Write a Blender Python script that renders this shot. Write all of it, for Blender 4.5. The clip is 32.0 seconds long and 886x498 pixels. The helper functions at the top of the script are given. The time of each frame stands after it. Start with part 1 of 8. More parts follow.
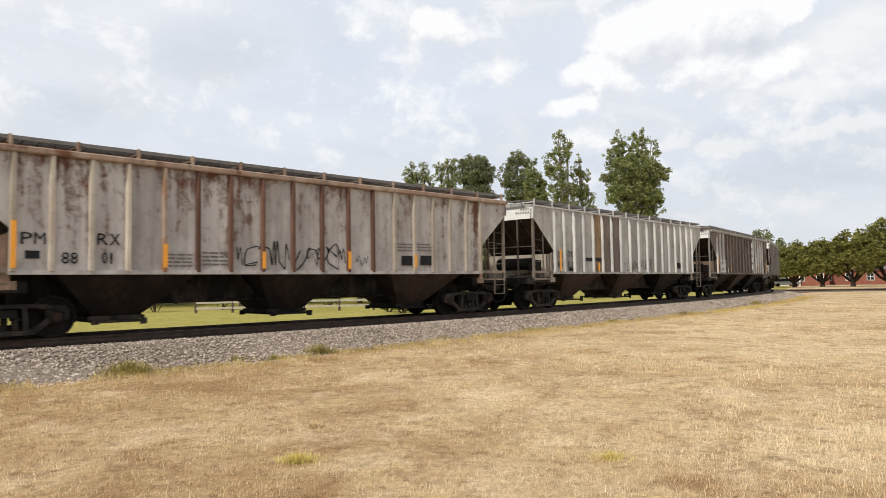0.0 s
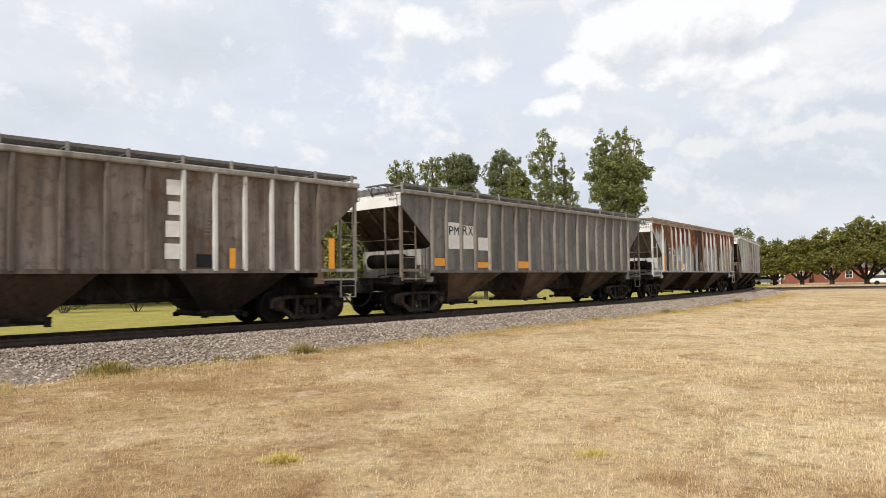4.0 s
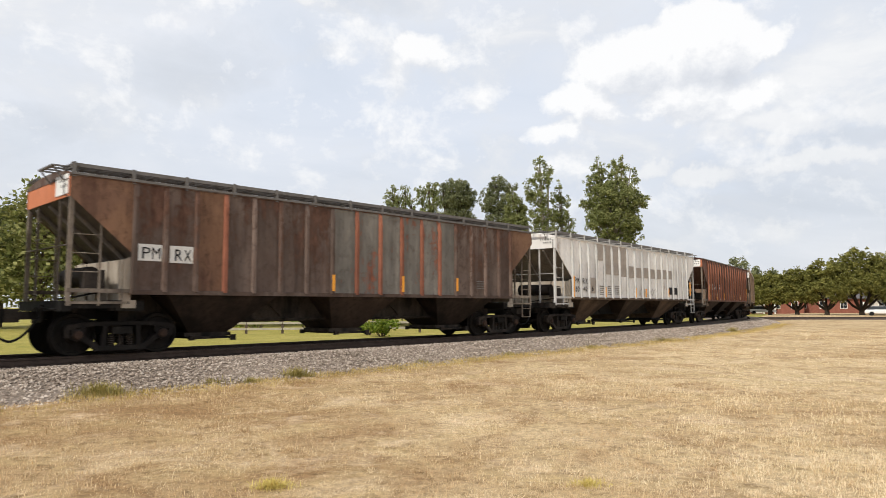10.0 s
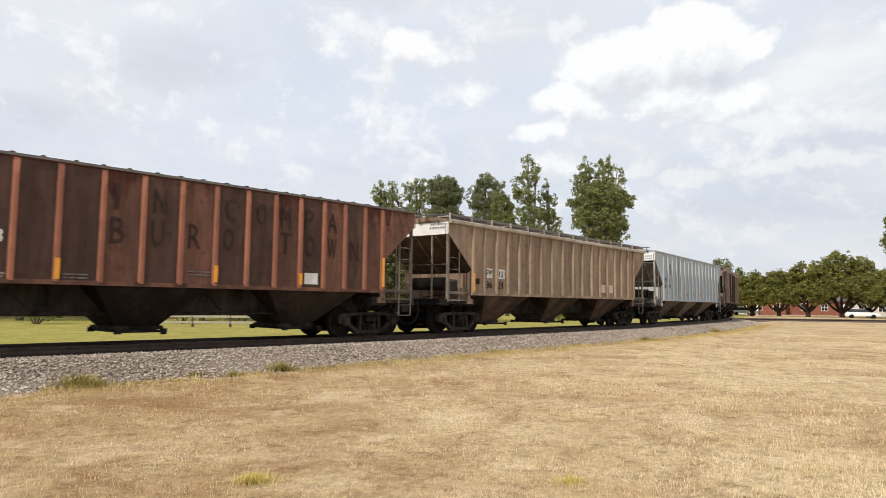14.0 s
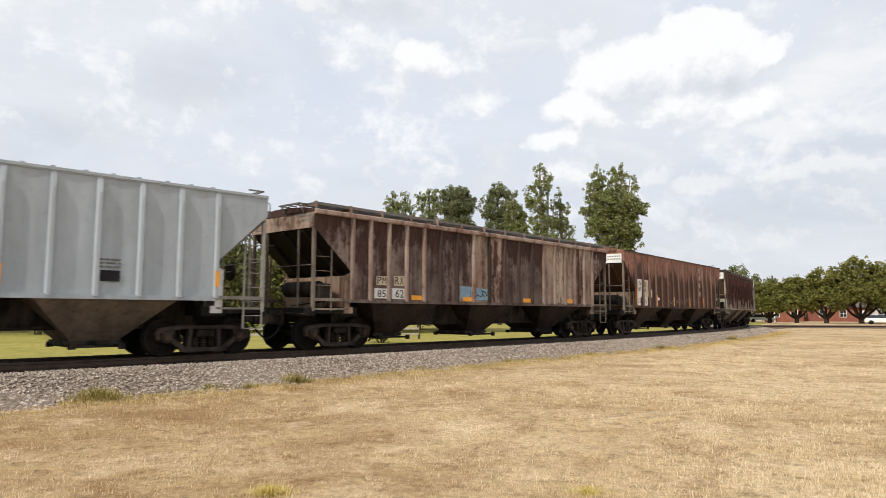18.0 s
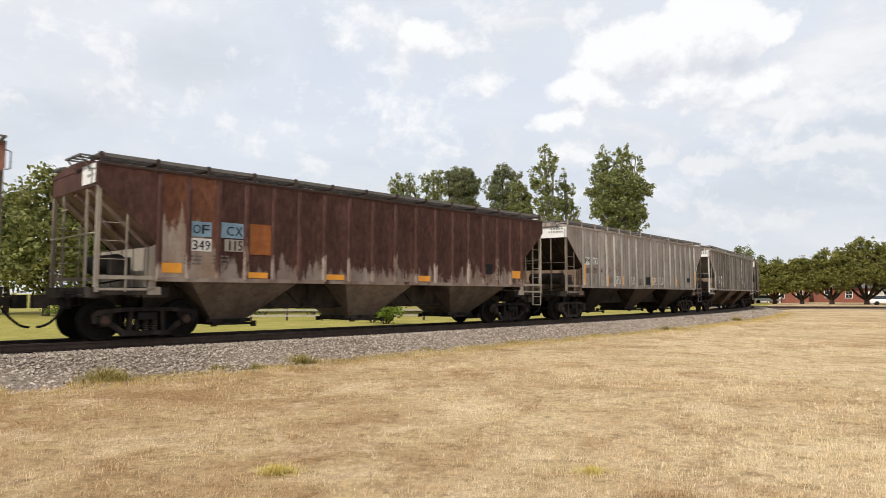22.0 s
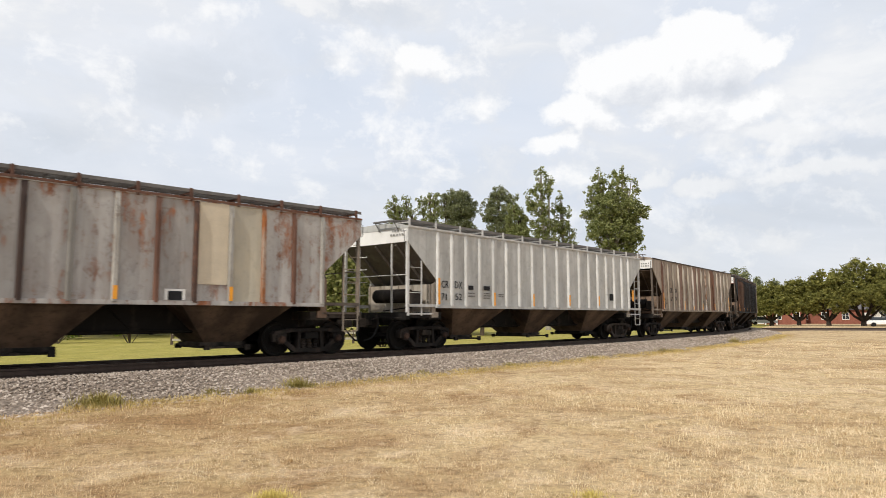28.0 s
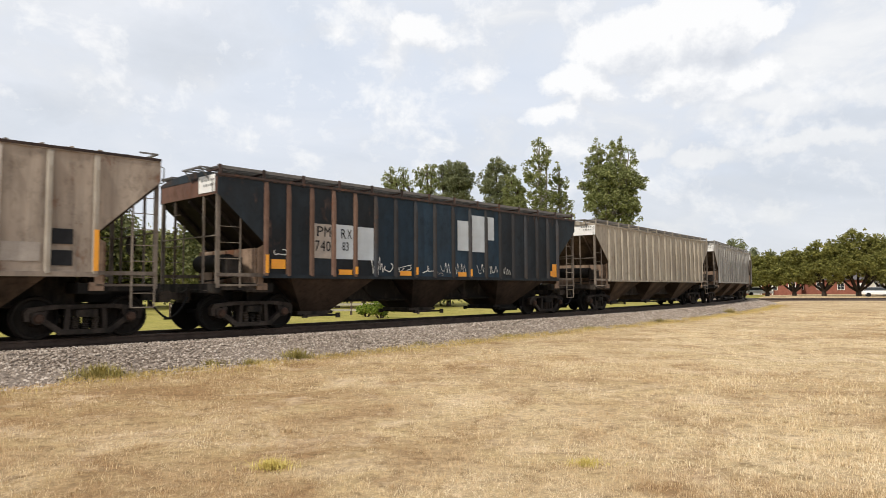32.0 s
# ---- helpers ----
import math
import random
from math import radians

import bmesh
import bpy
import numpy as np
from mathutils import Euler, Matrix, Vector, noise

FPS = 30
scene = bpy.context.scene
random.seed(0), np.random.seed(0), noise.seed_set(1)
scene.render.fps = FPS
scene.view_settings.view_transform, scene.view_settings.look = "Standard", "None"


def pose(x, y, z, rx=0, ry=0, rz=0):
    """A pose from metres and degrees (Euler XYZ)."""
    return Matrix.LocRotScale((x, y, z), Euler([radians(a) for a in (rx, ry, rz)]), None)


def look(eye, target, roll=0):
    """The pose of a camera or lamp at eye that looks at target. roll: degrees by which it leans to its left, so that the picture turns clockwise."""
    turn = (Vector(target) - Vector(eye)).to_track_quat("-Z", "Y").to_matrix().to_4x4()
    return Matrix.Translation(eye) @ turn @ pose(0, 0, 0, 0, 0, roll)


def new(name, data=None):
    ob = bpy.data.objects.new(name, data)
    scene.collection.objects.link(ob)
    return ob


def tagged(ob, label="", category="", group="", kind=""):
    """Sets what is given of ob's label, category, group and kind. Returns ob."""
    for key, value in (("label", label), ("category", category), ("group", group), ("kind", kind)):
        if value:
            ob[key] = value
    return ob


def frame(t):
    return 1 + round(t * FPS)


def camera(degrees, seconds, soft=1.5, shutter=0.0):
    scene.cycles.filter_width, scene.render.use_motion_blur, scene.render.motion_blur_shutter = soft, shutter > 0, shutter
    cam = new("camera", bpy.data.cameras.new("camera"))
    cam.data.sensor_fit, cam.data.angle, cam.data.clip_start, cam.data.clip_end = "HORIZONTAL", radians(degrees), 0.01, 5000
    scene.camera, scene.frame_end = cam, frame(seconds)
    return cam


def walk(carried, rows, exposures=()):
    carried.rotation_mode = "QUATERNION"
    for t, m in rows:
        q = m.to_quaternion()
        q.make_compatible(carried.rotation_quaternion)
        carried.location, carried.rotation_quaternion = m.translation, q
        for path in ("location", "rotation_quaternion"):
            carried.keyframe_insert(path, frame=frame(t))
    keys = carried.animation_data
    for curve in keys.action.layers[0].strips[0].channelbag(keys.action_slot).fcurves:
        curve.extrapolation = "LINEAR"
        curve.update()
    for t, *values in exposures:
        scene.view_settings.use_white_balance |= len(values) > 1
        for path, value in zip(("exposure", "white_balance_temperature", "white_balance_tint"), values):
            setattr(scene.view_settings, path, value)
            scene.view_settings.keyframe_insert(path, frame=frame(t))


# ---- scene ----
cam = camera(67.07, 32.0, soft=0.85, shutter=0.15)
EYE = (0.0, 0.0, 1.6)
# seconds, turn to the left, tilt up, lean to the left (degrees): a hand-held camera on one spot
TURNS = [
    (0.0, 1.71, 2.89, -0.80),
    (0.5, 1.90, 2.71, -0.86),
    (1.0, 1.45, 2.81, -0.86),
    (1.5, 1.04, 2.25, -0.98),
    (2.0, 1.13, 2.11, -1.34),
    (2.5, 0.82, 1.89, -1.34),
    (3.0, 0.70, 2.00, -1.50),
    (3.5, 0.54, 2.17, -1.28),
    (5.5, 0.36, 4.65, -0.07),
    (6.0, 0.75, 4.29, -0.41),
    (6.5, 0.67, 4.45, -0.51),
    (7.0, 0.80, 4.06, -0.77),
    (7.5, 0.52, 4.59, -0.79),
    (8.0, -0.34, 3.40, -0.47),
    (8.5, 0.31, 3.93, -0.92),
    (9.0, -0.13, 4.50, -0.45),
    (9.5, 0.35, 4.92, -0.25),
    (10.0, 0.01, 4.90, -0.13),
    (10.5, -1.12, 4.73, -0.14),
    (11.0, -0.66, 3.97, -0.50),
    (11.5, -0.63, 3.77, -0.54),
    (12.0, -0.77, 3.66, -0.40),
    (12.5, -1.02, 3.64, -0.11),
    (13.0, -0.87, 3.63, 0.13),
    (13.5, -0.54, 4.35, 0.54),
    (14.0, -1.15, 4.60, 0.75),
    (14.5, -0.63, 4.82, 0.63),
    (16.5, -0.28, 4.83, 0.30),
    (17.0, -0.18, 5.41, 0.43),
    (17.5, 0.30, 5.32, 0.65),
    (18.0, -0.02, 5.45, 0.17),
    (18.5, -0.89, 4.98, -0.16),
    (19.0, -2.37, 4.04, -0.75),
    (19.5, -1.22, 3.71, -0.61),
    (20.0, -0.50, 4.16, 0.05),
    (20.5, -0.01, 4.54, -0.00),
    (21.0, 0.09, 4.19, -0.23),
    (21.5, 0.78, 3.85, -0.08),
    (22.0, 0.38, 3.86, 0.11),
    (22.5, 0.65, 3.76, -0.17),
    (23.0, 0.75, 3.79, -0.29),
    (23.5, 0.15, 3.73, -0.39),
    (24.0, 0.28, 3.93, -0.62),
    (24.5, 0.22, 3.97, -0.68),
    (25.0, -2.64, 4.31, 0.03),
    (25.5, -5.40, 5.74, -0.21),
    (27.5, 0.10, 6.27, -0.14),
    (28.0, 0.09, 5.78, -0.06),
    (28.5, 0.30, 5.42, -0.60),
    (29.0, -0.23, 5.02, -0.57),
    (29.5, -1.15, 5.92, -0.49),
    (30.0, -1.06, 4.92, -0.47),
    (30.5, -0.80, 4.56, -0.86),
    (31.0, -0.62, 3.86, -0.51),
    (31.5, -0.40, 3.45, -0.45),
    (32.0, -0.13, 3.35, -0.23),
]
walk(cam, [(t, pose(*EYE, 90 + up, 0, left) @ pose(0, 0, 0, 0, 0, lean)) for t, left, up, lean in TURNS])

# ---- world, sun, exposure ----
SUN_UP, SUN_TURN = 43.0, 214.0          # degrees above the horizon, clockwise from +y
scene.view_settings.exposure = 0.0


def node(tree, kind, **inputs):
    n = tree.nodes.new(kind)
    for key, value in inputs.items():
        name = key.replace("_", " ")
        if name in n.inputs:
            n.inputs[name].default_value = value
    return n


def ramp(tree, source, stops, linear=True):
    r = tree.nodes.new("ShaderNodeValToRGB")
    e = r.color_ramp.elements
    while len(e) < len(stops):
        e.new(0.5)
    for item, (at, col) in zip(e, stops):
        item.position = at
        item.color = (*col, 1) if len(col) == 3 else col
    tree.links.new(source, r.inputs[0])
    return r.outputs[0]


def maths(tree, op, a, b=None, c=None, clamp=False):
    m = tree.nodes.new("ShaderNodeMath")
    m.operation, m.use_clamp = op, clamp
    for i, v in enumerate((a, b, c)):
        if v is None:
            continue
        if isinstance(v, (int, float)):
            m.inputs[i].default_value = v
        else:
            tree.links.new(v, m.inputs[i])
    return m.outputs[0]


def blend(tree, factor, a, b, mode="MIX"):
    m = tree.nodes.new("ShaderNodeMix")
    m.data_type, m.blend_type = "RGBA", mode
    for sock, v in ((m.inputs[0], factor), (m.inputs[6], a), (m.inputs[7], b)):
        if isinstance(v, (int, float)):
            sock.default_value = v
        elif isinstance(v, tuple):
            sock.default_value = (*v, 1) if len(v) == 3 else v
        else:
            tree.links.new(v, sock)
    return m.outputs[2]


def noise_at(tree, vector, scale, detail=4.0, rough=0.55, stretch=None, distort=0.0):
    if stretch:
        mp = tree.nodes.new("ShaderNodeMapping")
        mp.inputs["Scale"].default_value = stretch
        tree.links.new(vector, mp.inputs[0])
        vector = mp.outputs[0]
    n = node(tree, "ShaderNodeTexNoise", Scale=scale, Detail=detail, Roughness=rough, Distortion=distort)
    tree.links.new(vector, n.inputs["Vector"])
    return n.outputs["Fac"]


def make_world():
    world = bpy.data.worlds.new("sky")
    scene.world = world
    world.use_nodes = True
    t = world.node_tree
    t.nodes.clear()
    sky = t.nodes.new("ShaderNodeTexSky")
    sky.sky_type, sky.sun_disc = "NISHITA", False
    sky.sun_elevation, sky.sun_rotation = radians(SUN_UP), radians(SUN_TURN)
    sky.air_density, sky.dust_density = 1.0, 2.0
    co = t.nodes.new("ShaderNodeTexCoord").outputs["Generated"]

    def shifted(offset):
        v = t.nodes.new("ShaderNodeVectorMath")
        v.operation = "ADD"
        v.inputs[1].default_value = offset
        t.links.new(co, v.inputs[0])
        return v.outputs[0]

    def bank(where, az, up, width, tall, edge=1.0):
        """1 in the middle of a bank of cloud, falling to 0 at its rim."""
        d = Vector((math.sin(radians(az)) * math.cos(radians(up)), math.cos(radians(az)) * math.cos(radians(up)), math.sin(radians(up))))
        v = t.nodes.new("ShaderNodeVectorMath")
        v.operation = "SUBTRACT"
        v.inputs[1].default_value = d
        t.links.new(where, v.inputs[0])
        m = t.nodes.new("ShaderNodeVectorMath")
        m.operation = "MULTIPLY"
        m.inputs[1].default_value = (1 / width, 1 / width, 1 / tall)
        t.links.new(v.outputs[0], m.inputs[0])
        ln = t.nodes.new("ShaderNodeVectorMath")
        ln.operation = "LENGTH"
        t.links.new(m.outputs[0], ln.inputs[0])
        return maths(t, "SUBTRACT", 1.0, maths(t, "POWER", ln.outputs["Value"], 2.0), clamp=True)

    def gathered(where, banks):
        total = None
        for az, up, width, tall, gain in banks:
            one = maths(t, "MULTIPLY", bank(where, az, up, width, tall), gain)
            total = one if total is None else maths(t, "SMOOTH_MAX", total, one, 0.10)
        return total

    def torn(where, scale, amount):
        """The direction, pushed about by noise, so that no bank keeps a round rim."""
        n = node(t, "ShaderNodeTexNoise", Scale=scale, Detail=10.0, Roughness=0.62)
        t.links.new(where, n.inputs["Vector"])
        v = t.nodes.new("ShaderNodeVectorMath")
        v.operation = "SUBTRACT"
        v.inputs[1].default_value = (0.5, 0.5, 0.5)
        t.links.new(n.outputs["Color"], v.inputs[0])
        m = t.nodes.new("ShaderNodeVectorMath")
        m.operation = "MULTIPLY_ADD"
        m.inputs[1].default_value = (amount, amount, amount * 0.75)
        t.links.new(v.outputs[0], m.inputs[0])
        t.links.new(where, m.inputs[2])
        return m.outputs[0]

    def heaps(where):
        """Thickness of the one heaped cloud and its small neighbours, ragged at the rim."""
        n = noise_at(t, where, 11.0, 12, 0.62, (1, 1, 1.25), 0.15)
        banks = gathered(torn(where, 7.0, 0.12), (
            (21.3, 20.1, 0.110, 0.062, 0.95), (22.3, 22.0, 0.050, 0.036, 0.85), (26.2, 19.7, 0.045, 0.030, 0.75), (15.6, 19.6, 0.085, 0.056, 0.80),
            (12.2, 16.8, 0.078, 0.034, 0.62), (9.4, 14.4, 0.060, 0.020, 0.50), (22.3, 16.6, 0.105, 0.036, 0.70), (-1.8, 21.0, 0.056, 0.026, 0.40),
        ))
        return maths(t, "ADD", maths(t, "MULTIPLY_ADD", n, 1.7, -0.98), banks)

    thick, above = heaps(co), heaps(shifted((-0.010, -0.008, 0.024)))
    lit = maths(t, "MULTIPLY_ADD", maths(t, "SUBTRACT", thick, above), 0.80, 0.68, clamp=True)
    cloud_col = ramp(t, lit, [(0.10, (0.70, 0.73, 0.79)), (0.45, (0.86, 0.88, 0.92)), (0.74, (1.09, 1.085, 1.08))])
    mask = maths(t, "MULTIPLY", maths(t, "ADD", thick, 0.06), 3.6, clamp=True)
    # high veil with soft grey drifts, bluer to the right of it where it thins
    veil = noise_at(t, co, 2.4, 6, 0.58, (1, 1, 2.8), 0.7)
    haze = ramp(t, veil, [(0.30, (0.76, 0.80, 0.86)), (0.46, (0.86, 0.89, 0.945)), (0.66, (0.95, 0.96, 0.99))])
    thin = noise_at(t, co, 1.5, 4, 0.5, (1, 1, 1.6))
    col = blend(t, maths(t, "MULTIPLY", ramp(t, thin, [(0.45, (0,) * 3), (0.68, (1,) * 3)]), 0.5), haze, (0.70, 0.79, 0.94))
    # grey drifts hanging under the veil
    curl = noise_at(t, co, 5.0, 8, 0.6, (1, 1, 1.8), 0.4)
    wild = torn(co, 4.0, 0.26)
    grey = gathered(wild, ((-21.3, 20.2, 0.18, 0.065, 0.8), (-6.3, 25.1, 0.10, 0.035, 0.7), (-32.2, 13.2, 0.07, 0.032, 0.6), (24.0, 6.6, 0.22, 0.035, 0.6), (34.0, 11.6, 0.16, 0.026, 0.6)))
    grey = maths(t, "MULTIPLY", maths(t, "ADD", grey, maths(t, "MULTIPLY_ADD", curl, 2.0, -1.12)), 1.5, clamp=True)
    col = blend(t, maths(t, "MULTIPLY", grey, 0.62), col, (0.69, 0.73, 0.79))
    # low, soft-edged banks to the right of the heap, white along their tops
    soft = gathered(wild, (
        (33.7, 17.3, 0.150, 0.070, 0.55), (26.4, 13.4, 0.100, 0.030, 0.62), (26.4, 11.6, 0.030, 0.017, 0.60), (17.3, 11.3, 0.062, 0.024, 0.62), (22.8, 10.0, 0.085, 0.024, 0.75),
        (29.7, 9.6, 0.130, 0.020, 0.72), (37.5, 10.5, 0.100, 0.016, 0.55), (24.8, 5.0, 0.140, 0.025, 0.52), (18.6, 4.7, 0.070, 0.018, 0.50), (35.4, 13.9, 0.130, 0.032, 0.55),
        (45.0, 14.0, 0.200, 0.060, 0.50), (-30.0, 24.0, 0.240, 0.070, 0.45), (-11.2, 24.6, 0.060, 0.020, 0.45),
    ))
    body = maths(t, "ADD", soft, maths(t, "MULTIPLY_ADD", curl, 2.2, -1.22))
    soft_col = ramp(t, maths(t, "MULTIPLY", body, 1.6), [(0.10, (0.84, 0.865, 0.91)), (0.75, (1.01, 1.01, 1.01))])
    col = blend(t, maths(t, "MULTIPLY", maths(t, "MULTIPLY", maths(t, "ADD", body, 0.06), 2.6, clamp=True), 0.85), col, soft_col)
    col = blend(t, maths(t, "MULTIPLY", mask, 0.94), col, cloud_col)
    # the low sky: a greyer, thicker deck toward the horizon
    rise = t.nodes.new("ShaderNodeSeparateXYZ")
    t.links.new(co, rise.inputs[0])
    deck = maths(t, "MULTIPLY", maths(t, "SUBTRACT", 0.27, rise.outputs[2], clamp=True), 2.6, clamp=True)
    col = blend(t, maths(t, "MULTIPLY", deck, ramp(t, veil, [(0.30, (1,) * 3), (0.62, (0.35,) * 3)])), col, (0.615, 0.655, 0.715))
    clouds = node(t, "ShaderNodeBackground", Strength=0.965)
    t.links.new(col, clouds.inputs[0])
    clear = node(t, "ShaderNodeBackground", Strength=0.10)
    t.links.new(sky.outputs[0], clear.inputs[0])
    both = t.nodes.new("ShaderNodeMixShader")
    both.inputs[0].default_value = 0.94
    t.links.new(clear.outputs[0], both.inputs[1])
    t.links.new(clouds.outputs[0], both.inputs[2])
    out = t.nodes.new("ShaderNodeOutputWorld")
    t.links.new(both.outputs[0], out.inputs[0])


make_world()
sun = new("sun", bpy.data.lights.new("sun", "SUN"))
sun.data.energy, sun.data.angle, sun.data.color = 3.1, radians(1.5), (1.0, 0.95, 0.86)
_a, _e = radians(SUN_TURN), radians(SUN_UP)
sun.matrix_world = look((40 * math.sin(_a) * math.cos(_e), 40 * math.cos(_a) * math.cos(_e), 40 * math.sin(_e)), (0, 0, 0))

# ---- materials ----
def surface(name, rough=0.8, metal=0.0):
    m = bpy.data.materials.new(name)
    m.use_nodes = True
    t = m.node_tree
    b = t.nodes["Principled BSDF"]
    b.inputs["Roughness"].default_value, b.inputs["Metallic"].default_value = rough, metal
    b.inputs["Specular IOR Level"].default_value = 0.5 if rough < 0.5 else 0.12
    co = t.nodes.new("ShaderNodeTexCoord").outputs["Object"]
    return m, t, b, co


def relief(t, b, height, strength=0.3, distance=0.02):
    n = node(t, "ShaderNodeBump", Strength=strength, Distance=distance)
    t.links.new(height, n.inputs["Height"])
    t.links.new(n.outputs[0], b.inputs["Normal"])


def plain(name, col, rough=0.7, metal=0.0, vary=0.25, scale=3.0, bump=0.15):
    m, t, b, co = surface(name, rough, metal)
    n1 = noise_at(t, co, scale, 5, 0.6)
    n2 = noise_at(t, co, scale * 9, 3, 0.6)
    dark = tuple(c * (1 - vary) for c in col)
    light = tuple(min(1, c * (1 + vary)) for c in col)
    c = ramp(t, n1, [(0.3, dark), (0.7, light)])
    c = blend(t, 0.35, c, ramp(t, n2, [(0.3, dark), (0.7, light)]))
    t.links.new(c, b.inputs["Base Color"])
    relief(t, b, n2, bump, 0.01)
    return m


RUST, DEEP, SOOT = (0.13, 0.055, 0.03), (0.055, 0.03, 0.022), (0.028, 0.024, 0.021)


def car_paint(name, base, worn=None, rust=0.3, top=0.0, foot=0.0, soot=0.25, panels=0.12, rust_col=RUST, seed=0.0, drip=0.0, ragged=0.5, curtain=0.0):
    """Weathered paint: chalky base, panel-to-panel tone, upright streaks, rust in patches and from the roof or the sill."""
    worn = worn or tuple(c * 0.72 for c in base)
    m, t, b, co = surface(name, 0.62)
    info = t.nodes.new("ShaderNodeObjectInfo").outputs["Random"]
    jump = t.nodes.new("ShaderNodeCombineXYZ")
    t.links.new(maths(t, "MULTIPLY_ADD", info, 61.0, seed * 7.3), jump.inputs[0])
    t.links.new(maths(t, "MULTIPLY", info, 23.0), jump.inputs[1])
    add = t.nodes.new("ShaderNodeVectorMath")
    t.links.new(co, add.inputs[0])
    t.links.new(jump.outputs[0], add.inputs[1])
    v = add.outputs[0]
    cloud = noise_at(t, v, 0.9, 6, 0.62, (1, 1, 0.7))
    streak = noise_at(t, v, 3.4, 5, 0.56, (1, 0.6, 0.10), 0.25)
    fine = noise_at(t, v, 9.0, 7, 0.66, (1, 1, 0.42), 0.3)
    grain = noise_at(t, v, 26.0, 6, 0.72)
    blot = noise_at(t, v, 4.5, 6, 0.7, (1, 1, 0.8), 0.5)
    sep = t.nodes.new("ShaderNodeSeparateXYZ")
    t.links.new(co, sep.inputs[0])
    col = blend(t, ramp(t, cloud, [(0.36, (0,) * 3), (0.62, (1,) * 3)]), base, worn)
    tone = maths(t, "MULTIPLY_ADD", info, 2 * panels, 1 - panels)
    tint = t.nodes.new("ShaderNodeCombineColor")
    for i in range(3):
        t.links.new(tone, tint.inputs[i])
    col = blend(t, 1.0, col, tint.outputs[0], "MULTIPLY")
    # grime: run-off streaks and blotches, with edge shade along the posts painted in
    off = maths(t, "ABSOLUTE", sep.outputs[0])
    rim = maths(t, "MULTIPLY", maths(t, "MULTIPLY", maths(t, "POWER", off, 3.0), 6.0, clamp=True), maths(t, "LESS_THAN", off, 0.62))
    streak_edge_shade = maths(t, "ADD", streak, maths(t, "MULTIPLY", rim, 0.40))
    g = maths(t, "MULTIPLY", ramp(t, streak_edge_shade, [(0.42, (0,) * 3), (0.74, (1,) * 3)]), min(1.0, soot * 1.5), clamp=True)
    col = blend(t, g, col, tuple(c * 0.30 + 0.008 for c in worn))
    g2 = maths(t, "MULTIPLY", ramp(t, blot, [(0.50, (0,) * 3), (0.68, (1,) * 3)]), min(1.0, soot * 1.25), clamp=True)
    col = blend(t, g2, col, tuple(c * 0.45 for c in worn))
    # rust: patches torn by streaks, more toward the roof edge or the sill where asked for
    hi = maths(t, "MULTIPLY", maths(t, "SUBTRACT", sep.outputs[2], 2.6), top / 1.4)
    lo = maths(t, "MULTIPLY", maths(t, "SUBTRACT", 2.6, sep.outputs[2]), foot / 1.2)
    raw = maths(t, "ADD", maths(t, "MULTIPLY", streak, 0.55), maths(t, "MULTIPLY", cloud, 0.42))
    raw = maths(t, "ADD", raw, maths(t, "MULTIPLY", maths(t, "SUBTRACT", info, 0.5), 0.13))
    raw = maths(t, "ADD", raw, maths(t, "MULTIPLY", fine, 0.22))
    raw = maths(t, "ADD", raw, maths(t, "MULTIPLY", maths(t, "SUBTRACT", blot, 0.5), 0.42))
    raw = maths(t, "ADD", raw, maths(t, "ADD", hi, lo))
    rust_mask = maths(t, "MULTIPLY", maths(t, "SUBTRACT", raw, 0.80 - rust * 0.36), 8.0, clamp=True)
    if drip:
        # rust hanging from the eave in runs of uneven length
        run = noise_at(t, v, 2.6, 3, 0.6, (1, 0.6, 0.0))
        run2 = noise_at(t, v, 11.0, 3, 0.6, (1, 0.6, 0.01))
        low = maths(t, "MULTIPLY_ADD", maths(t, "SUBTRACT", run, 0.5), -5.0 * ragged, 3.95 - drip)
        low = maths(t, "ADD", low, maths(t, "MULTIPLY", maths(t, "SUBTRACT", run2, 0.5), 1.1 * ragged))
        low = maths(t, "ADD", low, maths(t, "MULTIPLY", maths(t, "SUBTRACT", info, 0.5), 1.2 * ragged))
        if curtain:                                         # the runs stop short of the posts
            low = maths(t, "ADD", low, maths(t, "MULTIPLY", maths(t, "POWER", maths(t, "MULTIPLY", maths(t, "ABSOLUTE", sep.outputs[0]), 2.65), 8.0), curtain))
        hang = maths(t, "MULTIPLY_ADD", maths(t, "SUBTRACT", blot, 0.52), 4.0, maths(t, "MULTIPLY", maths(t, "SUBTRACT", sep.outputs[2], low), 4.5), clamp=True)
        rust_mask = maths(t, "MAXIMUM", rust_mask, hang)
    rcol = ramp(t, maths(t, "MULTIPLY_ADD", fine, 0.6, maths(t, "MULTIPLY", cloud, 0.4)), [(0.32, tuple(c * 0.45 for c in rust_col)), (0.52, rust_col), (0.72, tuple(min(1, c * 1.7) for c in rust_col))])
    col = blend(t, rust_mask, col, rcol)
    chips = maths(t, "MULTIPLY", maths(t, "SUBTRACT", maths(t, "ADD", grain, maths(t, "MULTIPLY", blot, 0.4)), 0.84), 9.0, clamp=True)
    col = blend(t, maths(t, "MULTIPLY", chips, min(1, 0.3 + rust)), col, tuple(c * 0.55 for c in rust_col))
    t.links.new(col, b.inputs["Base Color"])
    t.links.new(maths(t, "MULTIPLY_ADD", rust_mask, 0.25, 0.6), b.inputs["Roughness"])
    relief(t, b, maths(t, "ADD", cloud, maths(t, "MULTIPLY", grain, 0.25)), 0.45, 0.03)
    return m


